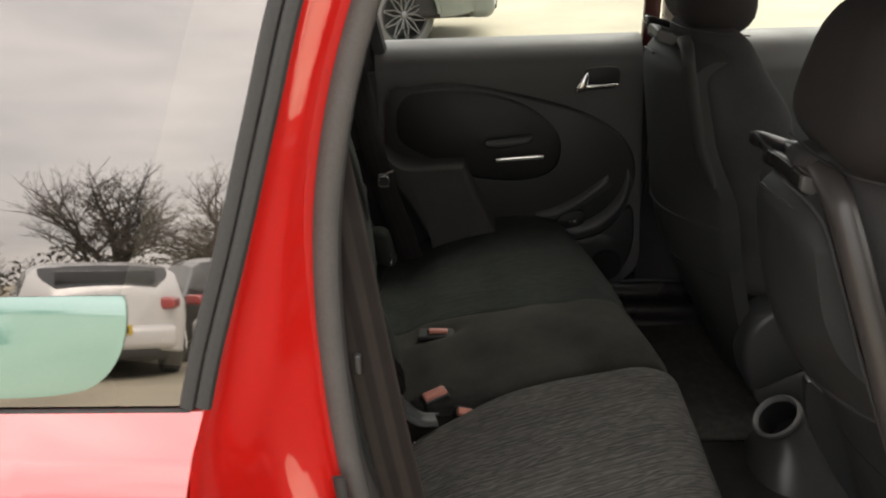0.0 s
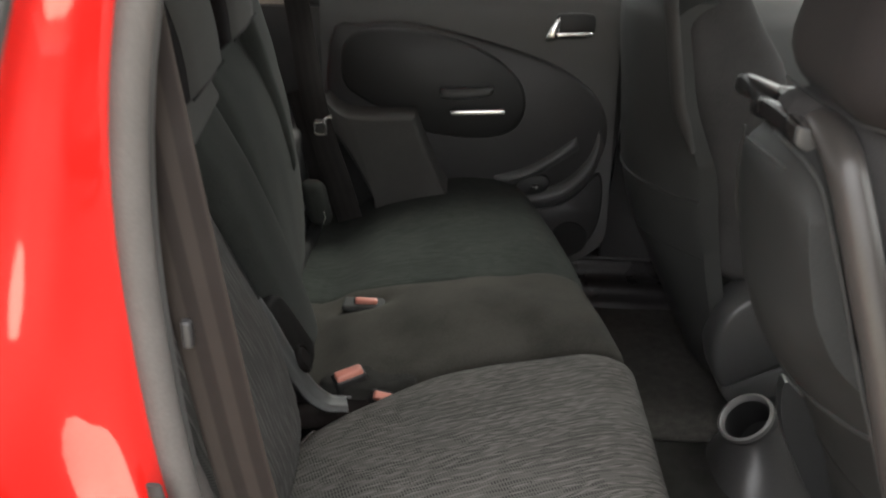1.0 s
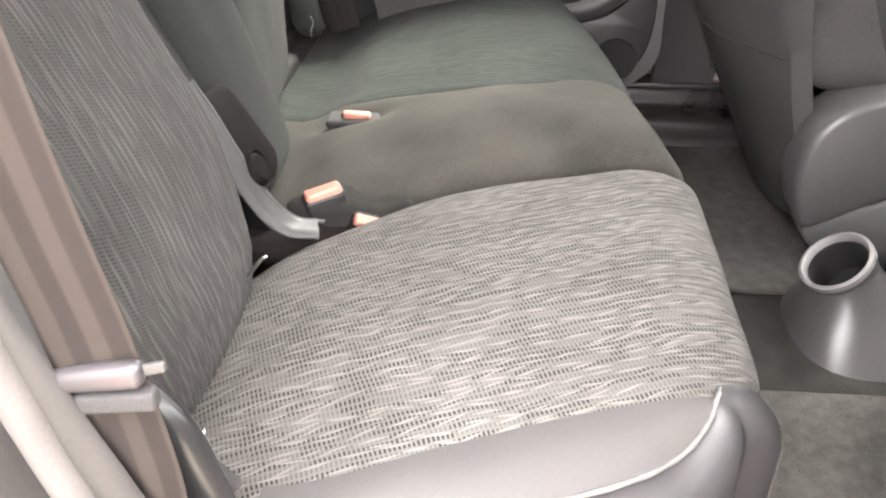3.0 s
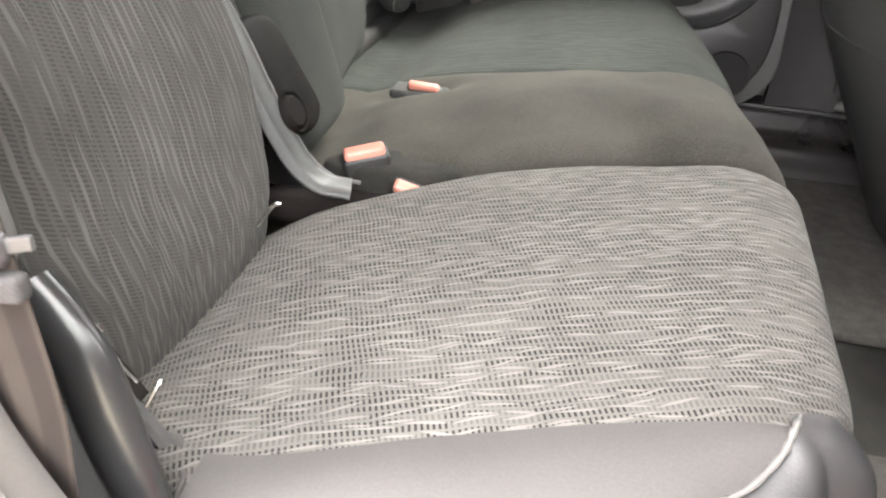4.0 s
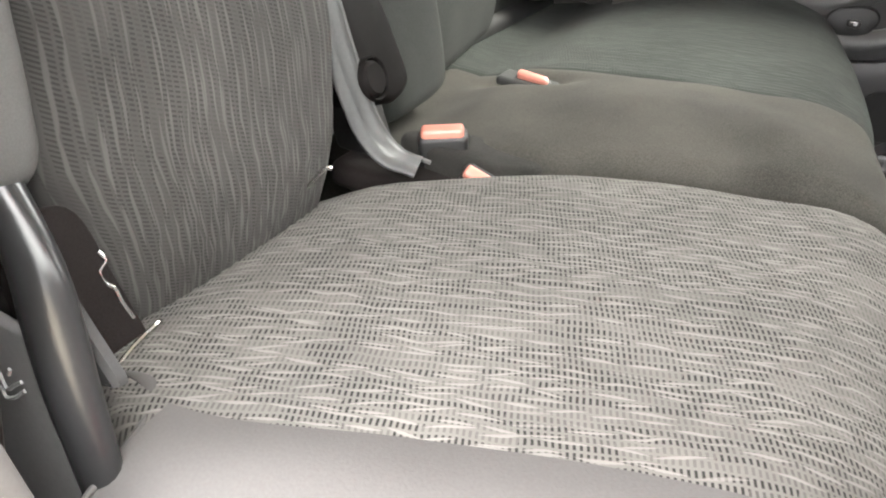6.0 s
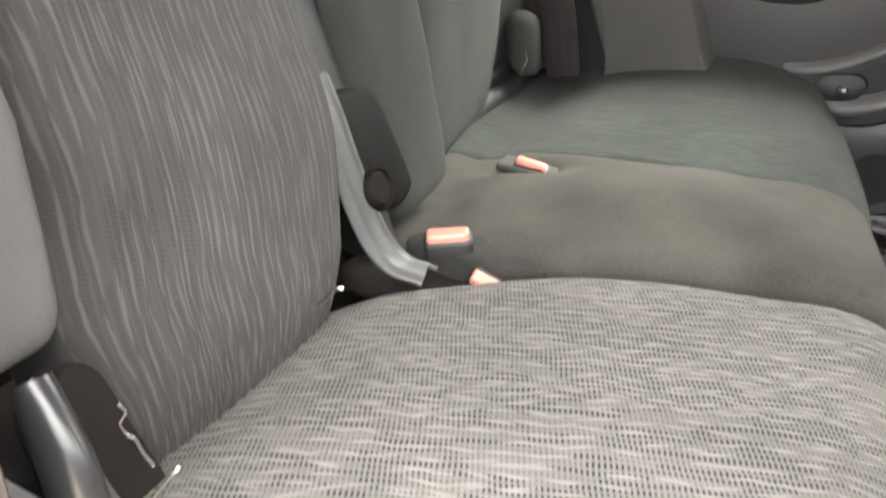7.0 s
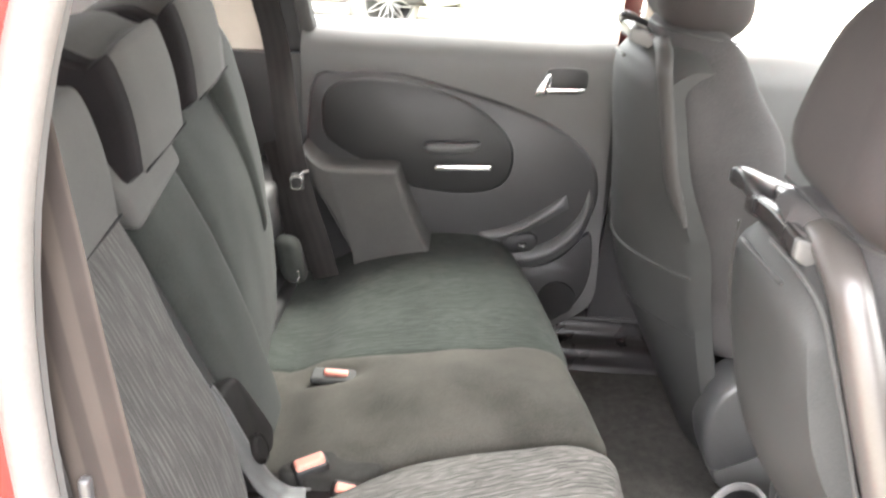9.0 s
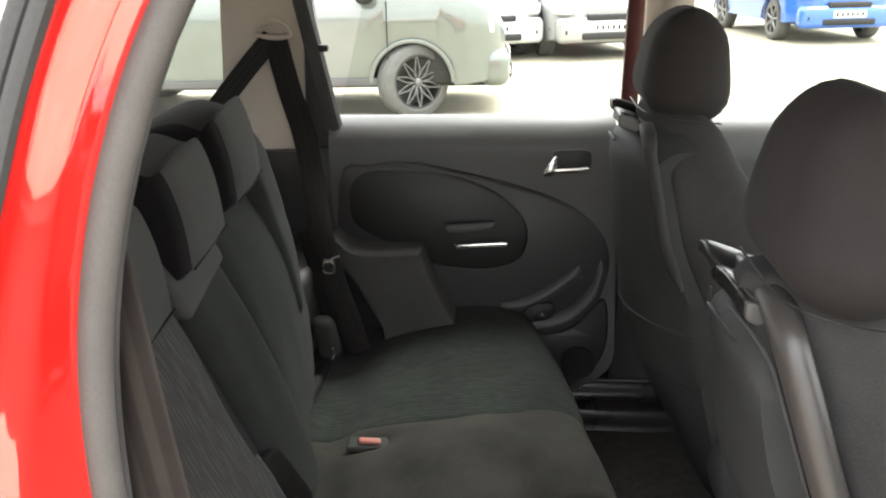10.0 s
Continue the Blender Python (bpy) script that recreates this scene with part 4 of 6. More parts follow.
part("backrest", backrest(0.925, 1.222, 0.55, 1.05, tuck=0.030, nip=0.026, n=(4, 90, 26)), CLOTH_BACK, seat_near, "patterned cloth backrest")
part("back_bolster", backrest(0.795, 0.918, 0.690, 1.05, 0.13, 0.03, 0.0, (3, 4, 12), lean=0.030), BOLSTER_LIT, seat_near, "plain grey side bolster")
part("backrest", backrest(1.268, 1.440, 0.60, 1.05, 0.12, 0.03, 0.012, drop=0.035), SUEDE_BACK, seat_far, "narrow plain middle backrest")
part("backrest", backrest(1.438, 1.770, 0.56, 1.095, 0.12, 0.04, 0.004, drop=0.115), SUEDE_BACK, seat_far, "outer backrest in plain grey cloth")
far_out = curve_of([0.78, 0.84, 0.90, 0.995, 1.085, 1.164, 1.22], [1.700, 1.733, 1.762, 1.790, 1.808, 1.828, 1.835])


def far_shoulder(p):
    """The outer backrest rises beside its head restraint and widens towards the door."""
    z = 1.0 + p.z
    k = (p.y + 0.09) / 0.18
    tuck = 0.105 * max(0.0, (1.02 - z) / 0.37) ** 1.5
    top = max(0.0, (z - 1.105) / 0.095)
    y = 1.665 + k * (far_out(z) - 1.665) - 0.045 * k * top ** 2
    return Vector((back_x(z) - 0.030 - tuck + 0.030 * max(0.0, z - 0.98) / 0.2 + p.x * (1 - 0.3 * top) - 0.012 * k * k, y, z + 0.035 * (k - 0.5) * top - 0.05 * k ** 3 * top))


part("backrest", rbox((0.12, 0.18, 0.43), 0.035, (4, 8, 14), far_shoulder), SUEDE_BACK, seat_far, "outer shoulder of the backrest in plain grey cloth")
# Black slab added to stand for the shade between the backrests.
part("back_gap_shade", rbox((0.05, 0.036, 0.42), 0.004, (1, 1, 6), lambda p: Vector((back_x(0.80 + p.z) - 0.042 + p.x, 1.250 + p.y, 0.80 + p.z))), PLASTIC_BLACK, seat_far)


def shoulder(p):
    """The pale wedge between the middle backrest and its head restraint, its lower seam rising towards the far side."""
    y = 1.336 + p.y
    k = (p.z + 0.05) / 0.10
    z = 0.972 + 0.145 * (y - 1.24) + k * 0.105
    return Vector((back_x(z) - 0.036 + p.x + 0.010 * math.sin(math.pi * min(1.0, k + 0.3)), y, z))


part("shoulder_pad", rbox((0.10, 0.192, 0.10), 0.014, (3, 8, 5), shoulder), PAD_CLOTH, seat_far, "raised pale cloth shoulder of the middle place")


def headrest_set(parent, ya, yb, z0, rise):
    """A saddle-shaped head restraint that caps the backrest: dark sides, and one strip of paler cloth over its face and top."""
    w, cy = yb - ya, (ya + yb) / 2
    base = Vector((back_x(z0), 0, z0))
    up = Vector((-0.20, 0, 1)).normalized()
    out = Vector((1, 0, 0.20)).normalized()
    face = [(0.0, 0.040), (0.05, 0.047), (0.10, 0.048), (0.145, 0.040), (rise - 0.022, 0.018), (rise, -0.022), (rise + 0.002, -0.070), (rise - 0.012, -0.120), (rise - 0.045, -0.152), (rise - 0.085, -0.160)]
    path = smooth_path([base + up * u + out * q for u, q in face], 5)
    ring = path + smooth_path([base + up * u + out * q for u, q in [(rise - 0.085, -0.160), (rise - 0.10, -0.125), (0.075, -0.085), (0.055, -0.060), (0.030, -0.020), (0.0, 0.0), (-0.010, 0.02), (0.0, 0.040)]], 4)[1:-1]
    mid = sum(ring, Vector()) / len(ring)
    bm = bmesh.new()
    rows = []
    for y, k in ((ya + 0.002, 0.90), (ya + 0.006, 0.955), (ya + 0.016, 0.985), (yb - 0.016, 0.985), (yb - 0.006, 0.955), (yb - 0.002, 0.90)):
        rows.append([bm.verts.new(mid + (p - mid) * k + Vector((0, y, 0.14 * (y - cy)))) for p in ring])
    n = len(ring)
    for p, q in zip(rows, rows[1:]):
        for i in range(n):
            bm.faces.new((p[i], p[(i + 1) % n], q[(i + 1) % n], q[i]))
    bm.faces.new(rows[0])
    bm.faces.new(rows[-1][::-1])
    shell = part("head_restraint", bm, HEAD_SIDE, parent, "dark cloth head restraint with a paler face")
    h, cy = w / 2 - 0.014, cy + 0.014
    sec = [(-h, -0.010), (-h - 0.001, -0.004), (-h + 0.004, 0.001), (-h * 0.5, 0.004), (0, 0.005), (h * 0.5, 0.004), (h - 0.004, 0.001), (h + 0.001, -0.004), (h, -0.010)]
    sheet = sweep([p + Vector((0, cy, 0)) for p in path], [(q, -t) for q, t in sec], (0, 1, 0))
    for v in sheet.verts:
        v.co.z += 0.14 * (v.co.y - cy)
    part("face_panel", sheet, PAD_CLOTH, shell, "paler grey cloth face")
    edge = [path[0] + out * 0.004 + up * 0.002 + Vector((0, cy + q, 0.14 * q)) for q in np.linspace(-h, h, 12)]
    part("seam", sweep(edge, oval(0.0016, 0.0016, 6), (0, 0, 1)), HEAD_SIDE, shell)


headrest_set(seat_near, 0.905, 1.168, 1.000, 0.175)
headrest_set(seat_far, 1.262, 1.440, 1.036, 0.166)
headrest_set(seat_far, 1.520, 1.690, 1.064, 0.150)

# far double cushion: a plain middle and a patterned outer place


def slot(x, y):
    d = ((x - 0.055) / 0.05) ** 2 + ((y - 1.522) / 0.030) ** 2
    return -0.032 * math.exp(-d * 1.2)


def mid_shape(x, y):
    bump = 0.012 * math.exp(-(((x - 0.30) / 0.16) ** 2 + ((y - 1.42) / 0.1) ** 2))
    fold = 0.006 * math.exp(-(((x - 0.37) / 0.03) ** 2 + ((y - 1.40) / 0.05) ** 2)) - 0.006 * math.exp(-(((x - 0.33) / 0.02) ** 2 + ((y - 1.37) / 0.05) ** 2))
    return bump + fold + slot(x, y)


part("cushion", cushion(-0.10, 0.490, mid_edge, lambda x: 1.588, 0.026, lambda x, y: mid_shape(x, y) + 0.006, n=(40, 30, 4), skew=0.045), SUEDE, seat_far, "plain napped middle cushion")


def outer_cushion():
    xa, xb, ya, yb, h = -0.15, 0.448, 1.548, 2.11, 0.17
    cx, cy = (xa + xb) / 2, (ya + yb) / 2

    def f(p):
        x, y = cx + p.x, cy + p.y
        w = max(0.0, (y - 1.60) / 0.50)
        x2 = xa + (x - xa) * (1 - 0.17 * min(1.1, w) ** 1.3)
        far_in = 0.04 * max(0.0, (0.11 - x) / 0.19) ** 1.5
        y2 = ya + (y - ya) * (1 - far_in / (yb - ya))
        k = (p.z + h / 2) / h
        z = cushion_top(x, y, 1.30, yb + 0.05) - h + k * h - 0.030 * max(0, (x - 0.348) / 0.10) ** 2.0 * k + (0.006 + slot(x, y)) * k + 0.02 * w * k * math.sin(math.pi * min(1, max(0, x / 0.45)))
        return Vector((x2, y2, z + 0.002 * noise.noise(Vector((x * 13, y * 13, 7))) * k))
    return rbox((xb - xa, yb - ya, h), 0.028, (24, 24, 4), f, uv=lambda p: (cx + p.x, cy + p.y))


# Far-side shade is put into this cushion's cloth colour.
part("cushion", outer_cushion(), CLOTH_SHADED, seat_far, "patterned outer cushion")
part("base_back", rbox((0.10, 0.42, 0.15), 0.02, (2, 2, 2), at=(-0.115, 1.02, 0.51)), PLASTIC_BLACK, seat_near)
part("base_back", rbox((0.10, 0.86, 0.16), 0.02, (2, 2, 2), at=(-0.150, 1.66, 0.52)), PLASTIC_BLACK, seat_far)
part("seat_base", rbox((0.42, 0.46, 0.11), 0.02, (2, 2, 2), at=(0.20, 1.08, 0.415)), PLASTIC_BLACK, seat_near)
part("seat_base", rbox((0.42, 0.68, 0.11), 0.02, (2, 2, 2), at=(0.20, 1.65, 0.415)), PLASTIC_BLACK, seat_far)

# fixed side bolster beyond the far seat
side_pad = thing("side_bolster", "grey cloth side bolster between far seat and door", "side bolster", (-0.02, 1.93, 0.55))


pad_line = round_outline([(-0.100, 0.862), (-0.075, 0.839), (-0.042, 0.825), (0.03, 0.825), (0.094, 0.827), (0.104, 0.814), (0.130, 0.745), (0.156, 0.690), (0.175, 0.62), (0.03, 0.59), (0.005, 0.645), (-0.045, 0.74), (-0.088, 0.81)], 5)
part("pad", plate(pad_line, 0.09, (0, 1.955, 0), (1, 0, 0), (0, 0, 1), 0.010), PAD_CLOTH, side_pad)
part("pad_base", rbox((0.052, 0.05, 0.10), 0.022, (3, 3, 3), lambda p: Vector((-0.098 + p.x - 0.2 * p.z, 1.850 + p.y, 0.665 + p.z))), SUEDE_BACK, side_pad)

part("pad_base", rbox((0.17, 0.28, 0.18), 0.01, (2, 2, 2), at=(-0.205, 1.83, 0.535)), PLASTIC_BLACK, side_pad)
part("pad_back", rbox((0.16, 0.36, 0.46), 0.02, (2, 2, 3), at=(-0.215, 1.93, 0.58)), PLASTIC, side_pad, "dark trim behind the bolster")

# latch housing between near and middle backrests
latch = thing("backrest_latch", "black plastic backrest latch plate with a round button", "latch", (-0.02, 1.26, 0.62))
E_UP = Vector((-SLOPE, 0, 1)).normalized()
E_OUT = Vector((1, 0, SLOPE)).normalized()
E_Y = Vector((0, 1, 0))


def on_back(y, z, out):
    return Vector((back_x(z), y, z)) + E_OUT * out


lp = round_outline([(-0.041, -0.030), (-0.045, 0.030), (-0.038, 0.066), (0.010, 0.068), (0.036, 0.048), (0.048, -0.030), (0.040, -0.052), (0.005, -0.058)], 4)
part("housing", plate(lp, 0.05, on_back(1.238, 0.698, 0.016), E_Y, E_UP, 0.010), LATCH_BROWN, latch)
part("release_button", lathe([(0.0, 0.006), (0.014, 0.006), (0.017, 0.003), (0.018, -0.01)], on_back(1.216, 0.673, 0.018), E_OUT, 24), LATCH_BROWN, latch, "round dark release button")
part("button_rim", lathe([(0.0185, 0.003), (0.0198, 0.005), (0.0212, 0.003), (0.0212, -0.01)], on_back(1.216, 0.673, 0.018), E_OUT, 28), LATCH_BROWN, latch)

# grey moulded strap that curves down to the buckles
guide = thing("strap_guide", "grey moulded strap curving down beside the backrest", "strap", (0.0, 1.215, 0.60))
gp = [(-0.056, 1.185, 0.785), (-0.038, 1.187, 0.748), (-0.024, 1.188, 0.715), (-0.006, 1.190, 0.676), (0.014, 1.193, 0.640), (0.036, 1.198, 0.620), (0.062, 1.206, 0.613)]


def strap_section(n=20):
    out = []
    for i in range(n):
        a = 2 * math.pi * i / n
        out.append((0.0185 * math.cos(a), 0.0055 * math.sin(a) - (0.0028 * math.exp(-(math.cos(a) / 0.25) ** 2) if math.sin(a) > 0 else 0)))
    return out


part("strap", sweep(smooth_path(gp, 8), strap_section(), (0.2, 1, 0)), STRAP_GREY, guide, "", True, 70)
part("strap_edge", tube([(p[0] + 0.004, p[1] + 0.018, p[2] - 0.001) for p in gp], 0.0022, 8, 6), PLASTIC_MID, guide)


def buckle(name_label, at, ex, up, size=(0.030, 0.042, 0.070)):
    """A belt buckle: ex is its wide direction, up the way its mouth points."""
    th = thing("seat_belt_buckle", name_label, "buckle", at, "buckles")
    ex, up = Vector(ex).normalized(), Vector(up).normalized()
    ex = (ex - up * ex.dot(up)).normalized()
    dp = ex.cross(up)
    c = Vector(at)

    def f(p):
        return c + ex * p.y + up * (p.z - size[2] / 2) + dp * p.x
    part("body", rbox(size, 0.006, (2, 2, 3), f), PLASTIC_BLACK, th)
    part("release_button", rbox((size[0] * 0.62, size[1] * 0.86, 0.012), 0.004, (2, 3, 1), lambda p: c + ex * p.y + up * (p.z + 0.001) + dp * (p.x + size[0] * 0.12)), BUTTON, th, "bright red release button")
    part("slot", rbox((size[0] * 0.14, size[1] * 0.7, 0.004), 0.001, (1, 1, 1), lambda p: c + ex * p.y + up * (p.z - 0.0005) + dp * (p.x - size[0] * 0.33)), PLASTIC, th)
    return th


buckle("black belt buckle with red button standing between the seats", (0.056, 1.264, 0.628), (1, 0.5, 0.14), (-0.14, -0.10, 1), (0.030, 0.050, 0.075))
buckle("black belt buckle with red button tucked beside the cushion", (0.112, 1.240, 0.606), (1, 0.05, -0.1), (0.35, -0.45, 0.8), (0.022, 0.036, 0.05))
buckle("black belt buckle with red button sunk in the cushion", (0.050, 1.523, 0.611), (1, 0.0, 0), (0.05, -0.35, 1), (0.018, 0.047, 0.03))
solo("buckle_pocket", rbox((0.090, 0.040, 0.012), 0.005, (4, 3, 1), at=(0.052, 1.524, 0.602)), BACK_CLOTH, "dark slit in the cushion around a buckle", "buckle pocket")
solo("buckle_pocket", rbox((0.22, 0.085, 0.03), 0.012, (8, 4, 1), lambda p: Vector((0.075 + p.x, 1.245 + p.y * (1 - 0.6 * max(0, p.x / 0.12)) + 0.12 * max(-0.03, p.x), 0.578 + p.z + 0.09 * max(0, p.x)))), RECESS_SHADE, "brown cloth pocket around the buckles, darkened for shade", "buckle pocket")

# Flat dark piece laid where the slot beside the buckle is in shade.
flap = round_outline([(0.015, 1.268), (0.075, 1.308), (0.134, 1.306), (0.158, 1.288), (0.150, 1.262), (0.10, 1.245), (0.03, 1.248)], 4)
solo("buckle_pocket", plate(flap, 0.03, (0, 0, 0.6175), (1, 0, 0), (0, 1, 0), 0.008), CARPET, "dark brown-grey piece for the shaded slot by the standing buckle", "buckle pocket")

# wire child-seat anchors and their white cloth tags
rod_anchor = thing("child_seat_anchor", "bright wire child-seat anchor in the seat crease", "anchor", (0.0, 1.11, 0.60), "anchors")
part("wire", tube([(-0.014, 1.108, 0.585), (0.004, 1.097, 0.608), (0.018, 1.093, 0.626), (0.033, 1.091, 0.646), (0.037, 1.096, 0.646)], 0.0019, 6, 4), STEEL, rod_anchor)
near_anchor = thing("child_seat_anchor", "thin bright wire anchor with a bent white tag", "anchor", (0.03, 0.87, 0.60), "anchors")
part("wire", tube([(0.042, 0.848, 0.598), (0.038, 0.870, 0.604), (0.034, 0.898, 0.606), (0.027, 0.905, 0.596)], 0.0016, 6, 4), STEEL, near_anchor)
part("tag", tube([(0.000, 0.884, 0.656), (0.004, 0.886, 0.650), (0.004, 0.880, 0.644), (0.008, 0.881, 0.636), (0.012, 0.884, 0.632), (0.016, 0.885, 0.622), (0.022, 0.888, 0.610)], 0.0015, 6, 4), STEEL, near_anchor, "bent white tag")
far_anchor = thing("child_seat_anchor", "small bright wire anchor in the far seat crease", "anchor", (-0.075, 1.79, 0.65), "anchors")
part("wire", tube([(-0.072, 1.790, 0.668), (-0.070, 1.793, 0.655), (-0.073, 1.788, 0.645), (-0.074, 1.792, 0.632)], 0.0018, 6, 4), STEEL, far_anchor)

# near seat side: plastic cover, recliner bar, pocket, icon plate
side_cover = thing("seat_side_cover", "dark moulded plastic cover at the seat hinge", "seat cover", (0.06, 0.79, 0.55))
cp = [(0.040, 0.799, 0.750), (0.054, 0.795, 0.732), (0.066, 0.792, 0.712), (0.073, 0.790, 0.688), (0.082, 0.788, 0.653), (0.092, 0.788, 0.612), (0.104, 0.789, 0.55), (0.110, 0.79, 0.46)]
part("cover", sweep(smooth_path(cp, 6), lambda t: oval(0.010 + 0.008 * math.sin(math.pi * min(1, t * 1.1)), 0.011, 16), (1, 0.25, 0.5)), COVER_PLASTIC, side_cover, "glossy dark hinge cover")
part("recliner_bar", sweep(smooth_path([(0.030, 0.812, 0.716), (0.042, 0.811, 0.702), (0.060, 0.810, 0.680), (0.084, 0.811, 0.648), (0.087, 0.811, 0.643)], 5), [(-0.009, -0.003), (-0.009, 0.003), (-0.006, 0.006), (0.006, 0.006), (0.009, 0.003), (0.009, -0.003)], (1, 0, 0.45)), PLASTIC, side_cover, "flat grey lever bar")
part("bar_pin", lathe([(0.0, 0.002), (0.002, 0.001), (0.0022, -0.002)], (0.081, 0.8045, 0.645), (0.2, -1, 0.3), 10), STEEL, side_cover)
lip_path = smooth_path([(0.045, 0.848, 0.600), (0.060, 0.850, 0.606), (0.076, 0.848, 0.608), (0.087, 0.839, 0.606), (0.093, 0.822, 0.604), (0.099, 0.790, 0.599), (0.102, 0.764, 0.588), (0.103, 0.755, 0.55)], 6)
part("fabric_lip", sweep(lip_path, lambda t: oval(0.0022 + 0.004 * max(0.0, 1 - abs(t - 0.25) / 0.22), 0.0022, 12), (-0.5, -0.8, 0.2)), LEATHER, side_cover, "turned-up grey edge of the flank")
rc = round_outline([(-0.030, -0.075), (-0.030, 0.02), (-0.024, 0.052), (0.0, 0.068), (0.020, 0.060), (0.027, 0.02), (0.030, -0.075)], 4)
part("recess", plate(rc, 0.03, on_back(0.862, 0.625, 0.008), E_Y, E_UP, 0.004), RECESS_SHADE, side_cover, "cloth recess, darkened for shade")
icon_plate = thing("icon_plate", "grey trim panel with white child-seat symbol", "trim panel", (0.01, 0.787, 0.50))
part("panel", rbox((0.14, 0.008, 0.22), 0.004, (3, 1, 5), lambda p: Vector((0.030 + p.x - 0.35 * p.z, 0.787 + p.y, 0.570 + p.z))), RING_GREY, icon_plate)
sym = [[(0.030, 0.650), (0.034, 0.640), (0.041, 0.646), (0.048, 0.652)], [(0.029, 0.640), (0.032, 0.633), (0.040, 0.637), (0.049, 0.646)], [(0.038, 0.652), (0.040, 0.657)]]
for line in sym:
    part("symbol_stroke", tube([(x + 0.003, 0.7825, z - 0.008) for x, z in line], 0.0013, 6, 3), ICON, icon_plate)

# near belt hanging down beside the seat
belt_near = thing("seat_belt", "striped brown-grey seat belt hanging beside the near seat", "seat belt", (0.03, 0.79, 0.5))
bp = [(-0.025, 0.770, 1.40), (0.000, 0.760, 1.26), (0.021, 0.748, 1.113), (0.035, 0.744, 1.006), (0.049, 0.742, 0.90), (0.060, 0.741, 0.829), (0.069, 0.741, 0.735), (0.066, 0.742, 0.685), (0.057, 0.743, 0.62), (0.035, 0.745, 0.50)]
part("webbing", strap(bp, 0.047, 0.0016, (1, 0.10, 0.12), 8), WEB_STRIPED, belt_near)
part("tongue", rbox((0.056, 0.012, 0.017), 0.007, (5, 1, 2), lambda p: Vector((0.060 + p.x, 0.7385 + p.y, 0.806 + p.z * (1 - 4 * max(0.0, -p.x)) + 0.16 * p.x))), LILAC, belt_near, "pale lilac plastic belt tongue")
part("tongue_blade", rbox((0.016, 0.003, 0.007), 0.001, (1, 1, 1), lambda p: Vector((0.092 + p.x, 0.740 + p.y, 0.813 + p.z + 0.3 * p.x))), STRAP_GREY, belt_near)
part("tongue_bar", rbox((0.056, 0.010, 0.013), 0.003, (3, 1, 1), lambda p: Vector((0.064 + p.x, 0.7392 + p.y, 0.789 + p.z + 0.14 * p.x))), CLOTH_SIDE, belt_near, "dark webbing stop")

# far belt: guide ring high on the pillar, two strands, tongue by the seat
belt_far = thing("seat_belt", "black seat belt looped over a guide on the far pillar", "seat belt", (-0.22, 2.08, 1.0))
part("webbing", strap([(-0.232, 2.085, 1.292), (-0.30, 2.06, 1.215), (-0.37, 2.00, 1.12), (-0.40, 1.97, 1.06)], 0.046, 0.002, (0.6, 0.2, -0.75)), WEB_BLACK, belt_far)
part("webbing", strap([(-0.225, 2.085, 1.292), (-0.20, 2.075, 1.18), (-0.165, 2.06, 1.05), (-0.112, 1.93, 0.87), (-0.078, 1.885, 0.77), (-0.052, 1.872, 0.70), (-0.030, 1.868, 0.62)], 0.054, 0.002, (1, 0.1, 0.3)), WEB_BROWN, belt_far)
part("webbing", strap([(-0.150, 1.955, 0.88), (-0.118, 1.912, 0.80), (-0.100, 1.898, 0.72), (-0.078, 1.890, 0.62)], 0.050, 0.002, (1, 0.1, 0.3)), WEB_BROWN, belt_far)
part("guide_ring", sweep(smooth_path([(-0.272, 2.082, 1.300), (-0.258, 2.078, 1.322), (-0.228, 2.076, 1.330), (-0.200, 2.078, 1.322), (-0.188, 2.082, 1.298), (-0.228, 2.08, 1.292), (-0.272, 2.082, 1.300)], 4), oval(0.008, 0.006, 8), (0, 1, 0)), BEIGE, belt_far, "pale plastic belt guide")
part("tongue", rbox((0.026, 0.008, 0.034), 0.004, (2, 1, 2), at=(-0.088, 1.878, 0.822)), PLASTIC_BLACK, belt_far)
ring = [(-0.098, 1.868, 0.834), (-0.078, 1.868, 0.834), (-0.078, 1.868, 0.812), (-0.098, 1.868, 0.812), (-0.098, 1.868, 0.834)]
part("tongue_ring", tube(ring, 0.0028, 6, 3), CHROME, belt_far, "bright metal tongue")
part("tongue_hook", tube([(-0.082, 1.868, 0.836), (-0.074, 1.868, 0.845), (-0.062, 1.870, 0.848)], 0.003, 6, 3), CHROME, belt_far)

# far pillar trims
part("pillar_trim", surf(6, 14, lambda u, v: Vector((0.578 + 0.12 * u - 0.03 * (1 - v), 2.066 + 0.012 * math.sin(math.pi * u), 0.44 + 0.62 * v)), 0.02, (0, 1, 0)), PLASTIC, car_red, "dark lower middle pillar trim")
part("pillar_trim", surf(4, 8, lambda u, v: Vector((-0.21 - 0.06 * v + 0.11 * u, 2.118, 0.95 + 0.58 * v)), 0.02, (0, 1, 0)), PLASTIC, car_red)
part("pillar_trim", surf(6, 8, lambda u, v: Vector((-0.372 + 0.19 * u + 0.03 * v, 2.105 - 0.01 * math.sin(math.pi * u), 1.035 + 0.47 * v)), 0.02, (0, 1, 0)), BEIGE, car_red, "beige upper rear pillar trim")
part("pillar_trim", surf(8, 8, lambda u, v: Vector((-0.36 + 0.29 * u, 2.09 - 0.02 * math.sin(math.pi * u) , 0.50 + 0.535 * v)), 0.03, (0, 1, 0)), PLASTIC, car_red, "dark lower rear pillar trim")
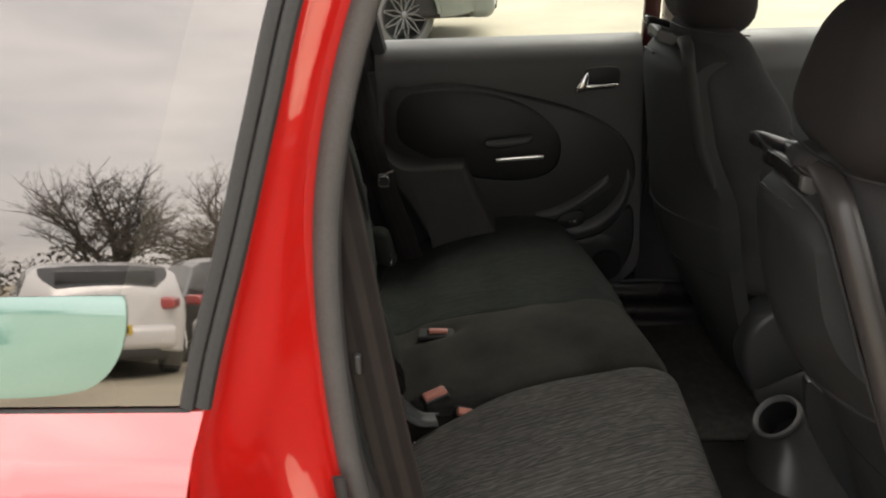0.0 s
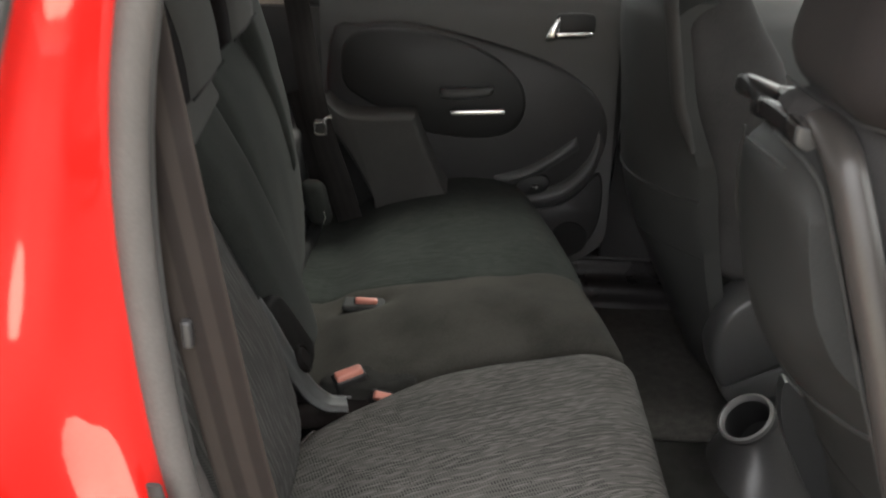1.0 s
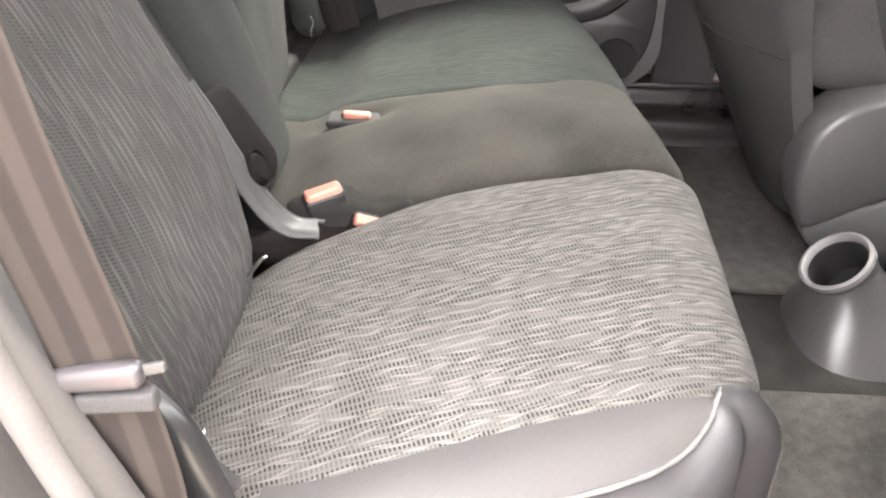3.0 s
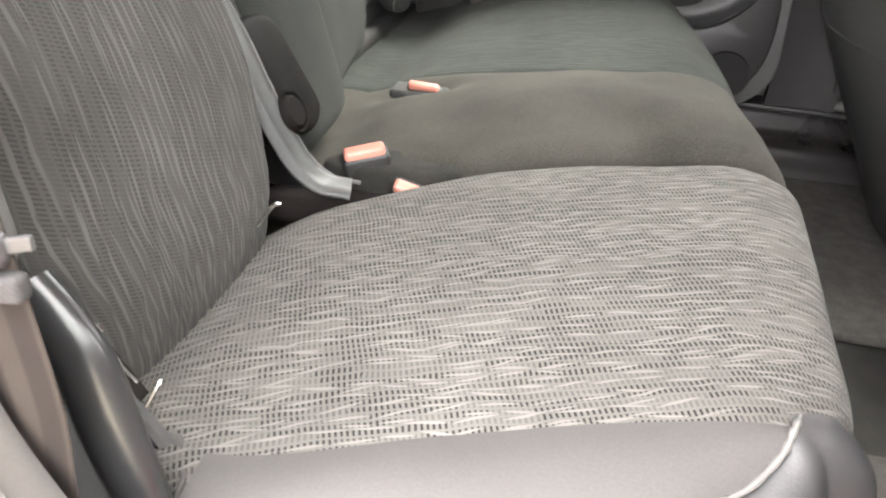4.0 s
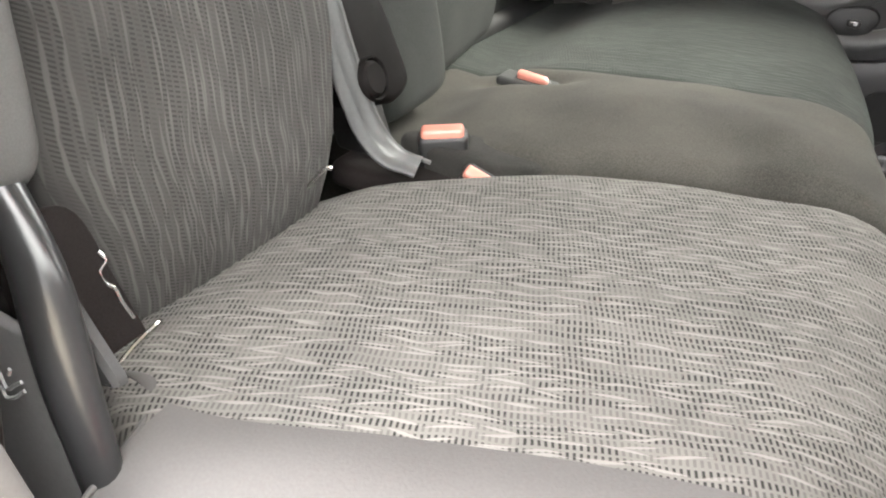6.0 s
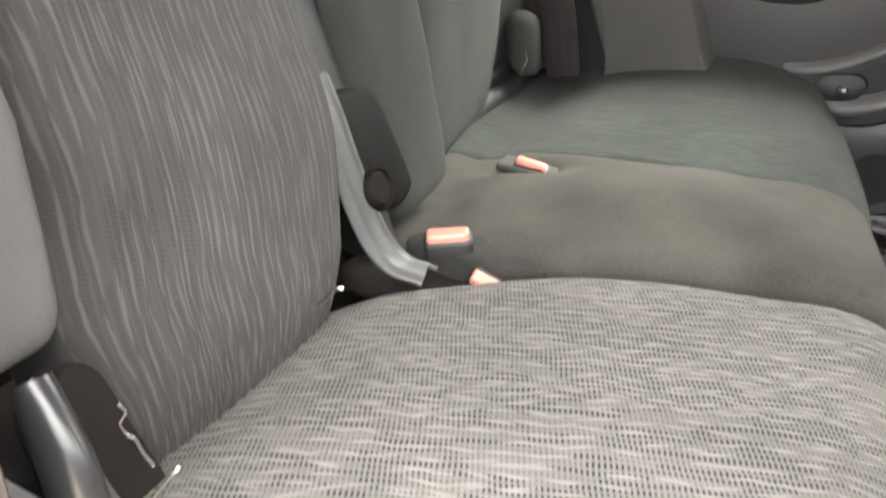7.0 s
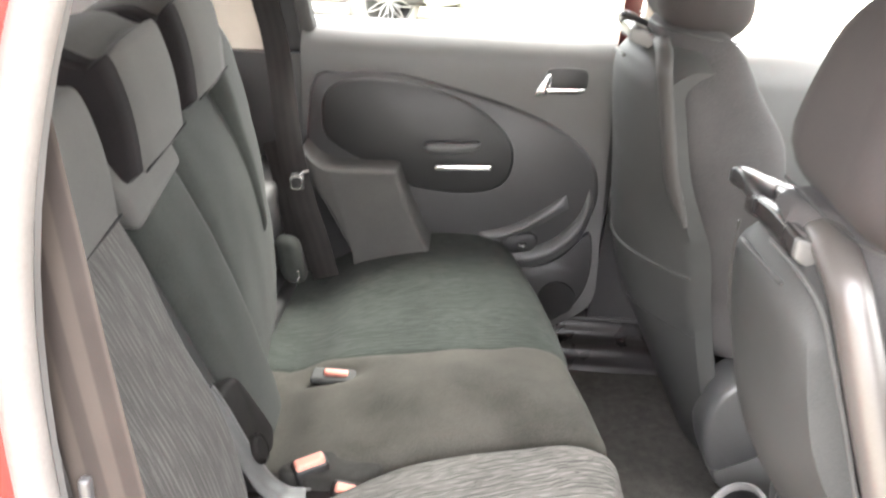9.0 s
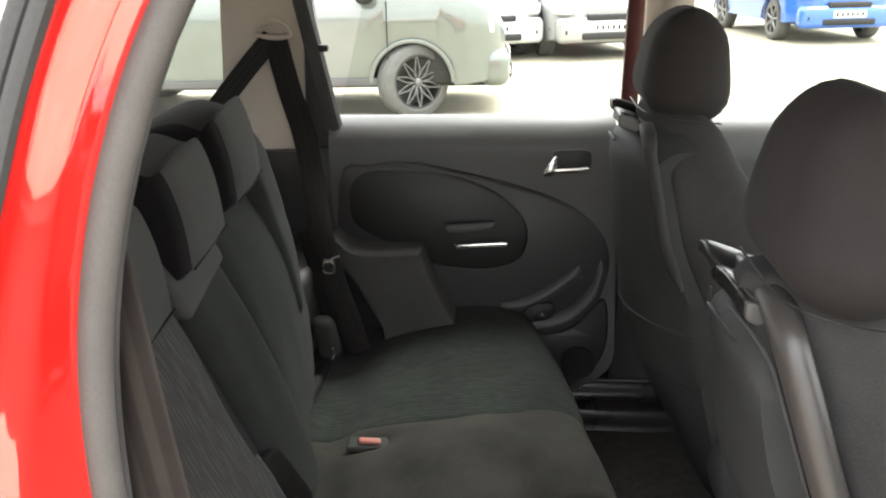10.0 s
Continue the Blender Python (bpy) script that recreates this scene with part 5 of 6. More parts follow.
part("pillar_seal", sweep([far(Vector((-0.108 - 0.20 * (z - 1.10), 0.765, z))) for z in np.linspace(1.06, 1.53, 20)], oval(0.020, 0.014, 8), (1, 0, 0)), RUBBER_BLACK, car_red)
part("lock_peg", lathe([(0.0, 0.012), (0.008, 0.010), (0.009, -0.01)], (-0.117, 2.09, 1.267), (1, 0, 0), 12), PLASTIC_BLACK, car_red)

# ---------------------------------------------------------------- far rear door lining
door_far = thing("door", "dark grey far rear door lining, closed", "car door", (0.2, 2.09, 0.48))


def lining_y(x, z):
    """Depth of the lining: a rolled sill on top, a shallow body below."""
    roll = max(0.0, (z - 1.025) / 0.08)
    return 2.055 + 0.055 * roll ** 2.4 + 0.008 * math.sin((min(z, 1.06) - 0.5) * 5)


def lining(u, v):
    z = 0.415 + 0.690 * v
    rear = -0.115
    low = max(0.0, (0.55 - z) / 0.135)
    front = 0.560 - 0.02 * v - 0.16 * low ** 2.6
    x = rear + (front - rear) * u
    return Vector((x, lining_y(x, z), z))


part("lining", surf(30, 40, lining, 0.04, (0, 1, 0)), PLASTIC_MID, door_far, "grained grey door lining")
bowl = round_outline([(-0.095, 0.965), (-0.02, 1.005), (0.06, 1.012), (0.134, 1.003), (0.30, 0.963), (0.42, 0.920), (0.50, 0.862), (0.533, 0.793), (0.524, 0.713), (0.475, 0.641), (0.40, 0.595), (0.30, 0.58), (0.10, 0.58), (-0.09, 0.60)], 4)
part("lower_panel", plate(bowl, 0.02, (0, 2.046, 0), (1, 0, 0), (0, 0, 1), 0.010), PLASTIC, door_far, "darker oval lower panel")
inner = round_outline([(-0.070, 0.925), (-0.060, 0.965), (-0.024, 0.992), (0.06, 1.000), (0.17, 0.985), (0.262, 0.950), (0.325, 0.897), (0.344, 0.848), (0.334, 0.798), (0.300, 0.770), (0.235, 0.758), (0.156, 0.764), (0.09, 0.780), (0.0, 0.83), (-0.06, 0.87)], 4)
part("inset_panel", plate(inner, 0.02, (0, 2.036, 0), (1, 0, 0), (0, 0, 1), 0.008), PLASTIC_BLACK, door_far, "black inset panel")
part("pull_grip", rbox((0.118, 0.030, 0.026), 0.010, (10, 2, 3), lambda p: Vector((0.212 + p.x, 2.014 + p.y, 0.868 + p.z * (1 - 6 * abs(p.x + 0.01)) + 0.09 * p.x + 1.6 * (p.x * p.x)))), STRAP_GREY, door_far, "crescent pull grip")
strip_bar = part("pull_strip", rbox((0.124, 0.016, 0.015), 0.005, (6, 2, 2), lambda p: Vector((0.237 + p.x, 2.018 + p.y, 0.826 + p.z * (1 - 1.5 * abs(p.x)) + 0.05 * p.x))), CHROME, door_far, "bright metal strip on the door pull")
part("strip_groove", rbox((0.080, 0.004, 0.003), 0.001, (3, 1, 1), lambda p: Vector((0.250 + p.x, 2.0095 + p.y, 0.823 + p.z + 0.05 * p.x))), PLASTIC_BLACK, strip_bar)
hp = round_outline([(0.392, 0.990), (0.398, 1.026), (0.41, 1.038), (0.47, 1.040), (0.484, 1.028), (0.482, 0.998), (0.465, 0.988), (0.42, 0.986)], 4)
part("handle_recess", plate(hp, 0.008, (0, 2.0525, 0), (1, 0, 0), (0, 0, 1), 0.001), PLASTIC_BLACK, door_far)
tri = round_outline([(0.376, 0.984), (0.390, 1.014), (0.406, 1.030), (0.408, 1.004), (0.402, 0.986), (0.388, 0.981)], 3)
handle = part("door_handle", plate(tri, 0.012, (0, 2.040, 0), (1, 0, 0), (0, 0, 1), 0.004), CHROME, door_far, "satin chrome inner handle")
part("handle_bar", rbox((0.078, 0.010, 0.008), 0.003, (4, 1, 1), lambda p: Vector((0.440 + p.x, 2.040 + p.y, 0.998 + p.z + 0.04 * p.x))), CHROME, handle)
sp = round_outline([(0.345, 0.626), (0.335, 0.648), (0.352, 0.668), (0.395, 0.676), (0.412, 0.660), (0.40, 0.636), (0.372, 0.622)], 4)
kick = round_outline([(0.20, 0.592), (0.40, 0.590), (0.475, 0.626), (0.525, 0.68), (0.538, 0.60), (0.522, 0.52), (0.462, 0.452), (0.38, 0.43), (0.20, 0.43)], 4)
part("kick_panel", plate(kick, 0.02, (0, 2.0475, 0), (1, 0, 0), (0, 0, 1), 0.006), PLASTIC, door_far, "dark lower end of the door lining")
part("speaker_grille", lathe([(0.0, 0.0015), (0.036, 0.0015), (0.042, 0.0022), (0.045, -0.006)], (0.468, 2.0462, 0.514), (0, -1, 0), 32), PLASTIC_BLACK, door_far, "round dark speaker grille low on the door")
part("switch_plate", plate(sp, 0.012, (0, 2.034, 0), (1, 0, 0), (0, 0, 1), 0.004), PLASTIC_BLACK, door_far)
part("window_switch", rbox((0.020, 0.012, 0.012), 0.004, (2, 1, 1), at=(0.378, 2.027, 0.650)), PLASTIC_GLOSS, door_far)
part("switch_mark", rbox((0.006, 0.003, 0.006), 0.001, (1, 1, 1), at=(0.380, 2.0202, 0.652)), ICON, door_far)


def ledge(pts, w, drop):
    """A soft moulded ledge on the lining: proud along its path, fading away below."""
    path = smooth_path(pts, 8)

    def f(u, v):
        q = u * (len(path) - 1)
        k = min(int(q), len(path) - 2)
        p = path[k].lerp(path[k + 1], q - k)
        end = math.sin(math.pi * min(1, max(0, u))) ** 0.5
        return Vector((p.x + 0.3 * drop * v, p.y - w * end * math.sin(math.pi * (0.15 + 0.85 * v)) ** 1.5, p.z - drop * v))
    return surf(36, 8, f, 0.012, (0, 1, 0))


part("pocket_rim", ledge([(0.28, 2.045, 0.668), (0.34, 2.045, 0.686), (0.40, 2.045, 0.720), (0.465, 2.045, 0.768)], 0.016, 0.030), PLASTIC_MID, door_far, "soft moulded upper ledge")
part("pocket_rim", ledge([(0.30, 2.045, 0.640), (0.37, 2.045, 0.634), (0.44, 2.045, 0.660), (0.495, 2.045, 0.720), (0.515, 2.047, 0.79)], 0.022, 0.045), PLASTIC_MID, door_far, "wide moulded lower ledge")
part("door_gap", surf(1, 20, lambda u, v: Vector((0.50 + 0.12 * u, 2.098, 0.40 + 0.655 * v)), 0.004, (0, 1, 0)), RUBBER_BLACK, door_far, "dark gap along the door edge")

# far front door lining seen past the seats
door_front_far = thing("door", "dark grey far front door lining, closed", "car door", (1.1, 2.09, 0.48))
part("lining", surf(12, 20, lambda u, v: Vector((0.66 + 0.85 * u, lining_y(0, 0.50 + 0.605 * v), 0.50 + 0.605 * v)), 0.04, (0, 1, 0)), PLASTIC_MID, door_front_far)
door_front_near = thing("door", "dark grey near front door lining, closed", "car door", (1.1, 0.77, 0.48))
part("lining", surf(12, 20, lambda u, v: far(Vector((0.70 + 0.80 * u, lining_y(0, 0.50 + 0.605 * v), 0.50 + 0.605 * v))), 0.04, (0, -1, 0)), PLASTIC_MID, door_front_near)

# ---------------------------------------------------------------- front seats


SEAT_LEATHER = mat("brown_grey_leatherette", (0.0484, 0.0445, 0.0421), 0.34, var=0.10, scale=14, fine=500, bump=0.25, dist=0.0005)

SEAT_DULL = mat("dull_leatherette", (0.0320, 0.0305, 0.0298), 0.6, var=0.10, scale=14, fine=500, bump=0.25, spec=0.3, dist=0.0005)


def front_seat(cy, inn, mid, edge, half_in, half_out, top, head_at, lever, label):
    """A front seat. inn: the side (+1 or -1 along y) that faces the middle of the car; mid, edge: the rear panel's depth by height at its middle and at its edges."""
    s = thing("front_seat", label, "car seat", (0.85, cy, 0.36), "front seats")

    def panel(w, z):
        """Rear panel; w runs from -1 (door side) to +1 (middle of the car)."""
        half = half_in(z) if w > 0 else half_out(z)
        x = mid(z) + (edge(z) - mid(z)) * abs(w) ** 2.4
        return Vector((x, cy + inn * w * half, z))

    def shell(u, v):
        z = 0.40 + (top - 0.40) * v
        w = 2 * u - 1
        p = panel(w, z)
        p.x += 0.050 * max(0.0, (v - 0.92) / 0.08) ** 2.0
        p.z += 0.010 * (1 - w * w) * v ** 6 - 0.030 * abs(w) ** 4 * v ** 8 + 0.02 * abs(w) ** 3 * (1 - v) ** 6
        p.x += 0.0012 * noise.noise(Vector((p.y * 11, z * 11, cy)))
        return p
    part("back_shell", surf(30, 56, shell, 0.030, (1, 0, 0)), BACK_CLOTH, s, "dark cloth rear panel")
    H, T, W = top - 0.60, 0.160, 0.46

    def back(p):
        z = 0.63 + (p.z + H / 2)
        k = (p.x + T / 2) / T
        w = p.y / (W / 2)
        zz = min(z, top - 0.06)
        bulge = max(0.0, min(1.0, (k - 0.15) * 2.2)) * min(1.0, max(0.2, (1.12 - zz) / 0.2))
        half = half_in(zz) - 0.002 + 0.012 * bulge if w * inn > 0 else half_out(zz) + 0.010 + 0.055 * bulge
        slim = max(0.0, (z - (top - 0.14)) / 0.16)
        y = cy + w * half * (1 - 0.26 * slim ** 1.6)
        x = edge(zz) + (0.012 if w * inn > 0 else 0.012 + 0.024 * min(1.0, -w * inn * 3)) + (p.x + T / 2) * (1 - 0.45 * slim ** 1.2) + 0.020 * k * w * w - 0.022 * (1 - w * w) * max(0.0, (z - (top - 0.12)) / 0.12)
        z += 0.012 * k * max(0, (p.z / (H / 2)) - 0.6) / 0.4 - 0.02 * w * w * max(0, p.z / (H / 2)) ** 3
        return Vector((x, y, z))
    part("backrest", rbox((T, W, H), 0.042, (6, 16, 22), back), CLOTH_SIDE, s, "dark cloth backrest")
    for z, r in ((0.69, 0.0014), (0.80, 0.0035)):
        line = [panel(w, z - 0.010 * w * w) + Vector((-0.0005, 0, 0)) for w in np.linspace(-0.94, 0.985, 29)]
        part("panel_seam", sweep(line, oval(r, r * 0.8, 6), (0, 0, 1)), PLASTIC_BLACK if r < 0.002 else BACK_CLOTH, s)
    E0, E1 = [Vector(q) for q in lever]

    def bar(dx, dz, a, b, size, arch=0.006, r=0.22):
        def f(p):
            q = E0.lerp(E1, a + (b - a) * (p.y + 0.5))
            return q + Vector((dx + p.x * size[0], 0, dz + p.z * size[1] - 0.35 * p.x * size[0] + arch * math.sin(math.pi * (p.y + 0.5))))
        return rbox((1, 1, 1), r, (4, 10, 3), f)
    lat = part("tilt_lever", bar(0.0, 0.004, 0.22, 1.0, (0.040, 0.026)), PLASTIC_GLOSS, s, "chunky dark lever across the top of the seat back")
    part("lever_cap", bar(0.006, 0.010, -0.04, 0.40, (0.060, 0.024), 0.012, 0.30), COVER_PLASTIC, lat, "smooth dark curved lever end")
    part("lever_grip", bar(0.002, 0.016, 0.46, 0.94, (0.030, 0.010), 0.003), SEAT_LEATHER, lat)
    part("lever_tip", bar(0.0, 0.006, 0.95, 1.01, (0.040, 0.024), 0.0), PLASTIC_MID, lat)
    part("lever_rod", bar(-0.026, -0.022, 0.42, 1.02, (0.007, 0.006), 0.0), STRAP_GREY, lat)
    hx, hz, hh, hw, hd = head_at

    def head(p):
        k = (p.z + 0.105) / 0.21
        w = (1.0 + 0.07 * math.sin(math.pi * min(1.0, k * 1.6))) * (1 - 0.52 * max(0.0, k - 0.25) ** 1.6)
        d = (1.0 - 0.42 * max(0.0, k - 0.2) ** 1.6) * hd
        return Vector((hx + 0.012 * (k - 0.5) + p.x * d, cy + p.y * w * hw / 0.125, hz + hh * k - 0.012 * (1 - k) * (p.x / 0.065)))
    part("headrest", rbox((0.135, 0.25, 0.21), 0.0665, (14, 22, 18), head), HEADREST_CLOTH, s, "rounded dark cloth headrest", True, 80)
    rim = [head(Vector((a, b, -0.088))) for a, b in ((-0.066, 0.06), (-0.067, 0.0), (-0.066, -0.06), (-0.055, -0.105), (-0.02, -0.1255), (0.02, -0.1255), (0.05, -0.108))]
    part("headrest_seam", sweep(smooth_path(rim, 4), oval(0.0016, 0.0016, 6), (0, 0, 1)), PLASTIC_BLACK, s)
    for k in (-0.06, 0.06):
        part("headrest_post", tube([(hx + 0.005, cy + k, hz - 0.08), (hx + 0.003, cy + k, hz - 0.02), (hx, cy + k, hz + 0.03)], 0.006, 8, 2), STEEL, s)
        part("post_collar", rbox((0.030, 0.044, 0.014), 0.006, (2, 3, 1), at=(hx + 0.002, cy + k, hz - 0.010)), PLASTIC_GLOSS, s)
    part("cushion", rbox((0.50, 0.46, 0.14), 0.05, (6, 6, 2), lambda p: Vector((1.05 + p.x, cy + p.y, 0.585 + p.z + 0.08 * p.x))), CLOTH_SIDE, s, "dark cloth seat cushion")
    part("seat_frame", rbox((0.34, 0.38, 0.12), 0.03, (2, 2, 2), at=(1.03, cy, 0.43)), PLASTIC_BLACK, s)
    return s, panel


def hinge_cover(s, y, face, outline, depth, bevel):
    """A D-shaped moulding over the seat hinge, its flat side at y facing face (+1 or -1), on a plain base."""
    o = round_outline(outline, 5)
    flip = [(-a, b) for a, b in o] if face > 0 else o
    ex = (-1, 0, 0) if face > 0 else (1, 0, 0)
    cover = part("hinge_cover", plate(flip, depth, (0, y, 0), ex, (0, 0, 1), bevel), HINGE_PLASTIC, s, "rounded plastic hinge cover", True, 60)
    return cover


# passenger seat, beyond the cup holder
far_mid = curve_of([0.38, 0.50, 0.60, 0.70, 0.80, 0.95, 1.10, 1.17], [0.715, 0.655, 0.604, 0.556, 0.528, 0.513, 0.495, 0.500])
far_edge = curve_of([0.38, 0.50, 0.65, 0.74, 0.86, 0.90, 0.95, 1.05, 1.17], [0.760, 0.710, 0.668, 0.648, 0.624, 0.606, 0.584, 0.560, 0.535])
seat_passenger, far_panel = front_seat(1.79, -1, far_mid, far_edge, lambda z: 0.190, curve_of([0.38, 0.75, 1.0, 1.17], [0.195, 0.20, 0.17, 0.12]), 1.165,
                                       (0.618, 1.162, 0.200, 0.128, 1.16), ((0.520, 1.865, 1.150), (0.518, 1.700, 1.160)), "dark grey front passenger seat with leatherette-edged back and headrest")
strip = [far_panel(1.0, z) + Vector((-0.002, 0, 0)) for z in np.linspace(0.885, 1.135, 14)] + [Vector((0.540, 1.622, 1.160)), Vector((0.540, 1.66, 1.172))]
part("side_rim", sweep(smooth_path(strip, 3), lambda t: oval(0.013 * min(1.0, 0.25 + t * 5), 0.006, 12), (0.8, -0.6, 0)), SEAT_DULL, seat_passenger, "soft leatherette edge")
D_FAR = [(0.98, 0.672), (0.87, 0.668), (0.790, 0.655), (0.735, 0.632), (0.700, 0.595), (0.688, 0.545), (0.694, 0.490), (0.715, 0.440), (0.750, 0.452), (0.84, 0.498), (0.92, 0.520), (0.98, 0.53)]
hinge_cover(seat_passenger, 1.545, -1, D_FAR, 0.085, 0.014)
part("hinge_base", plate(round_outline([(0.722, 0.438), (0.84, 0.490), (0.96, 0.52), (0.97, 0.40), (0.86, 0.365), (0.775, 0.375)], 4), 0.07, (0, 1.557, 0), (1, 0, 0), (0, 0, 1), 0.008), PLASTIC_MID, seat_passenger)
part("hinge_cover", rbox((0.26, 0.07, 0.17), 0.045, (6, 3, 5), at=(0.83, 2.01, 0.56)), HINGE_PLASTIC, seat_passenger)
part("pivot_knob", rbox((0.024, 0.026, 0.050), 0.011, (2, 2, 3), lambda p: Vector((0.600 + p.x + 0.3 * p.z, 2.012 + p.y, 0.735 + p.z))), HINGE_PLASTIC, seat_passenger, "small shiny side knob")

# driver's seat
near_mid = curve_of([0.38, 0.52, 0.62, 0.70, 0.75, 0.78, 0.82, 0.88, 0.95, 1.05, 1.12], [0.800, 0.750, 0.716, 0.676, 0.650, 0.630, 0.596, 0.567, 0.557, 0.545, 0.552])
near_rim = curve_of([0.38, 0.65, 0.71, 0.787, 0.85, 0.88, 0.93, 0.98, 1.05, 1.10], [0.82, 0.754, 0.740, 0.708, 0.650, 0.612, 0.582, 0.572, 0.568, 0.570])
seat_driver, near_panel = front_seat(1.07, 1, near_mid, near_rim, curve_of([0.38, 0.7, 0.80, 0.88, 1.0, 1.10], [0.138, 0.138, 0.142, 0.148, 0.146, 0.135]), curve_of([0.38, 0.68, 0.80, 0.88, 0.95, 1.01, 1.06, 1.10], [0.215, 0.195, 0.175, 0.150, 0.125, 0.105, 0.085, 0.06]), 1.092,
                                     (0.650, 1.100, 0.226, 0.130, 1.05), ((0.568, 1.222, 1.076), (0.580, 1.030, 1.080)), "dark grey driver seat with leatherette-edged back and headrest")
band = [(0.604, 1.190, 1.092), (0.608, 1.12, 1.104), (0.606, 1.04, 1.102), (0.608, 0.990, 1.080), (0.620, 0.962, 1.032), (0.636, 0.938, 0.970), (0.656, 0.914, 0.900), (0.684, 0.890, 0.800), (0.722, 0.870, 0.680), (0.76, 0.862, 0.56)]
band = [(x - 0.016, y - 0.004, z + 0.002) for x, y, z in band]
part("side_rim", sweep(smooth_path(band, 8), lambda t: oval(0.019 * min(1.0, 0.5 + t * 4), 0.012, 16), lambda t: (0.72, -0.55 * min(1.0, t * 3), 0.30)), SEAT_LEATHER, seat_driver, "glossy leatherette edge")
pip = [(0.560, 1.080, 1.082), (0.572, 1.010, 1.072), (0.584, 0.984, 1.050), (0.598, 0.966, 1.005), (0.612, 0.946, 0.955), (0.631, 0.922, 0.885), (0.660, 0.896, 0.795), (0.700, 0.876, 0.68)]
part("piping", tube([(x - 0.006, y, z) for x, y, z in pip], 0.0022, 6, 8), STRAP_GREY, seat_driver, "grey piping down the seat back")
inner_pip = [near_panel(0.995, z) + Vector((-0.003, 0, 0)) for z in np.linspace(0.84, 1.05, 16)]
part("piping", tube(inner_pip, 0.0020, 6, 3), PLASTIC, seat_driver)
hinge_cover(seat_driver, 1.305, 1, [(0.713, 0.637), (0.745, 0.612), (0.778, 0.597), (0.849, 0.512), (0.910, 0.435), (0.930, 0.345), (0.870, 0.325), (0.805, 0.408), (0.765, 0.472), (0.722, 0.563)], 0.03, 0.008)
part("hinge_cover", rbox((0.26, 0.06, 0.17), 0.045, (6, 3, 5), at=(0.87, 0.85, 0.55)), HINGE_PLASTIC, seat_driver)

# ---------------------------------------------------------------- centre console with cup holder
console = thing("centre_console", "dark plastic centre console with a round rear cup holder", "console", (0.9, 1.43, 0.36))


def con(p):
    k = (p.x + 0.30) / 0.60
    z = 0.40 + p.z * (0.8 + 0.5 * k) + 0.06 * k
    return Vector((1.12 + p.x, 1.43 + p.y * (1 - 0.2 * (p.z + 0.07) / 0.14), z))


part("body", rbox((0.60, 0.17, 0.14), 0.03, (6, 4, 4), con), PLASTIC_GLOSS, console)
CUP = Vector((0.730, 1.435, 0.455))
CAX = Vector((-0.77, -0.15, 1)).normalized()
CUX = CAX.cross(Vector((0, 1, 0))).normalized()
CUY = CUX.cross(CAX)


def pedestal(u, v):
    """Flared foot: from a rounded square on the floor up to the tilted ring."""
    a = 2 * math.pi * u
    c, d = math.cos(a), math.sin(a)
    k = (abs(c) ** 2.6 + abs(d) ** 2.6) ** (-1 / 2.6)
    low = Vector((0.785 + c * k * (0.102 if c < 0 else 0.16), 1.430 + d * k * 0.115, 0.345))
    top = CUP - CAX * 0.012 + (CUY * (d if CUY.y > 0 else -d) - CUX * c) * 0.049
    w = (1 - v) ** 1.6
    p = top.lerp(low, w)
    p.z = top.z + (low.z - top.z) * (1 - v)
    return p


part("pedestal", surf(48, 18, pedestal, 0.003, (0.785, 1.43, 0.30)), CUP_PLASTIC, console, "flared glossy pedestal")
part("cup_collar", lathe([(0.046, -0.030), (0.049, -0.014), (0.050, -0.006)], CUP, CAX, 36), PLASTIC, console)
part("cup_ring", lathe([(0.049, -0.008), (0.0515, -0.002), (0.051, 0.004), (0.0465, 0.006), (0.043, 0.002), (0.042, -0.006)], CUP, CAX, 40), RING_GREY, console, "grey rim of the cup holder")
part("cup_well", lathe([(0.043, 0.0), (0.041, -0.045), (0.038, -0.060), (0.0, -0.062)], CUP, CAX, 32), PLASTIC_BLACK, console)

# ---------------------------------------------------------------- other vehicles


def polar(az, d):
    """A place behind the camera: az in degrees from -y towards +x, d metres from the quarter glass."""
    return (-0.18 + d * math.sin(radians(az)), 0.65 - d * math.cos(radians(az)))


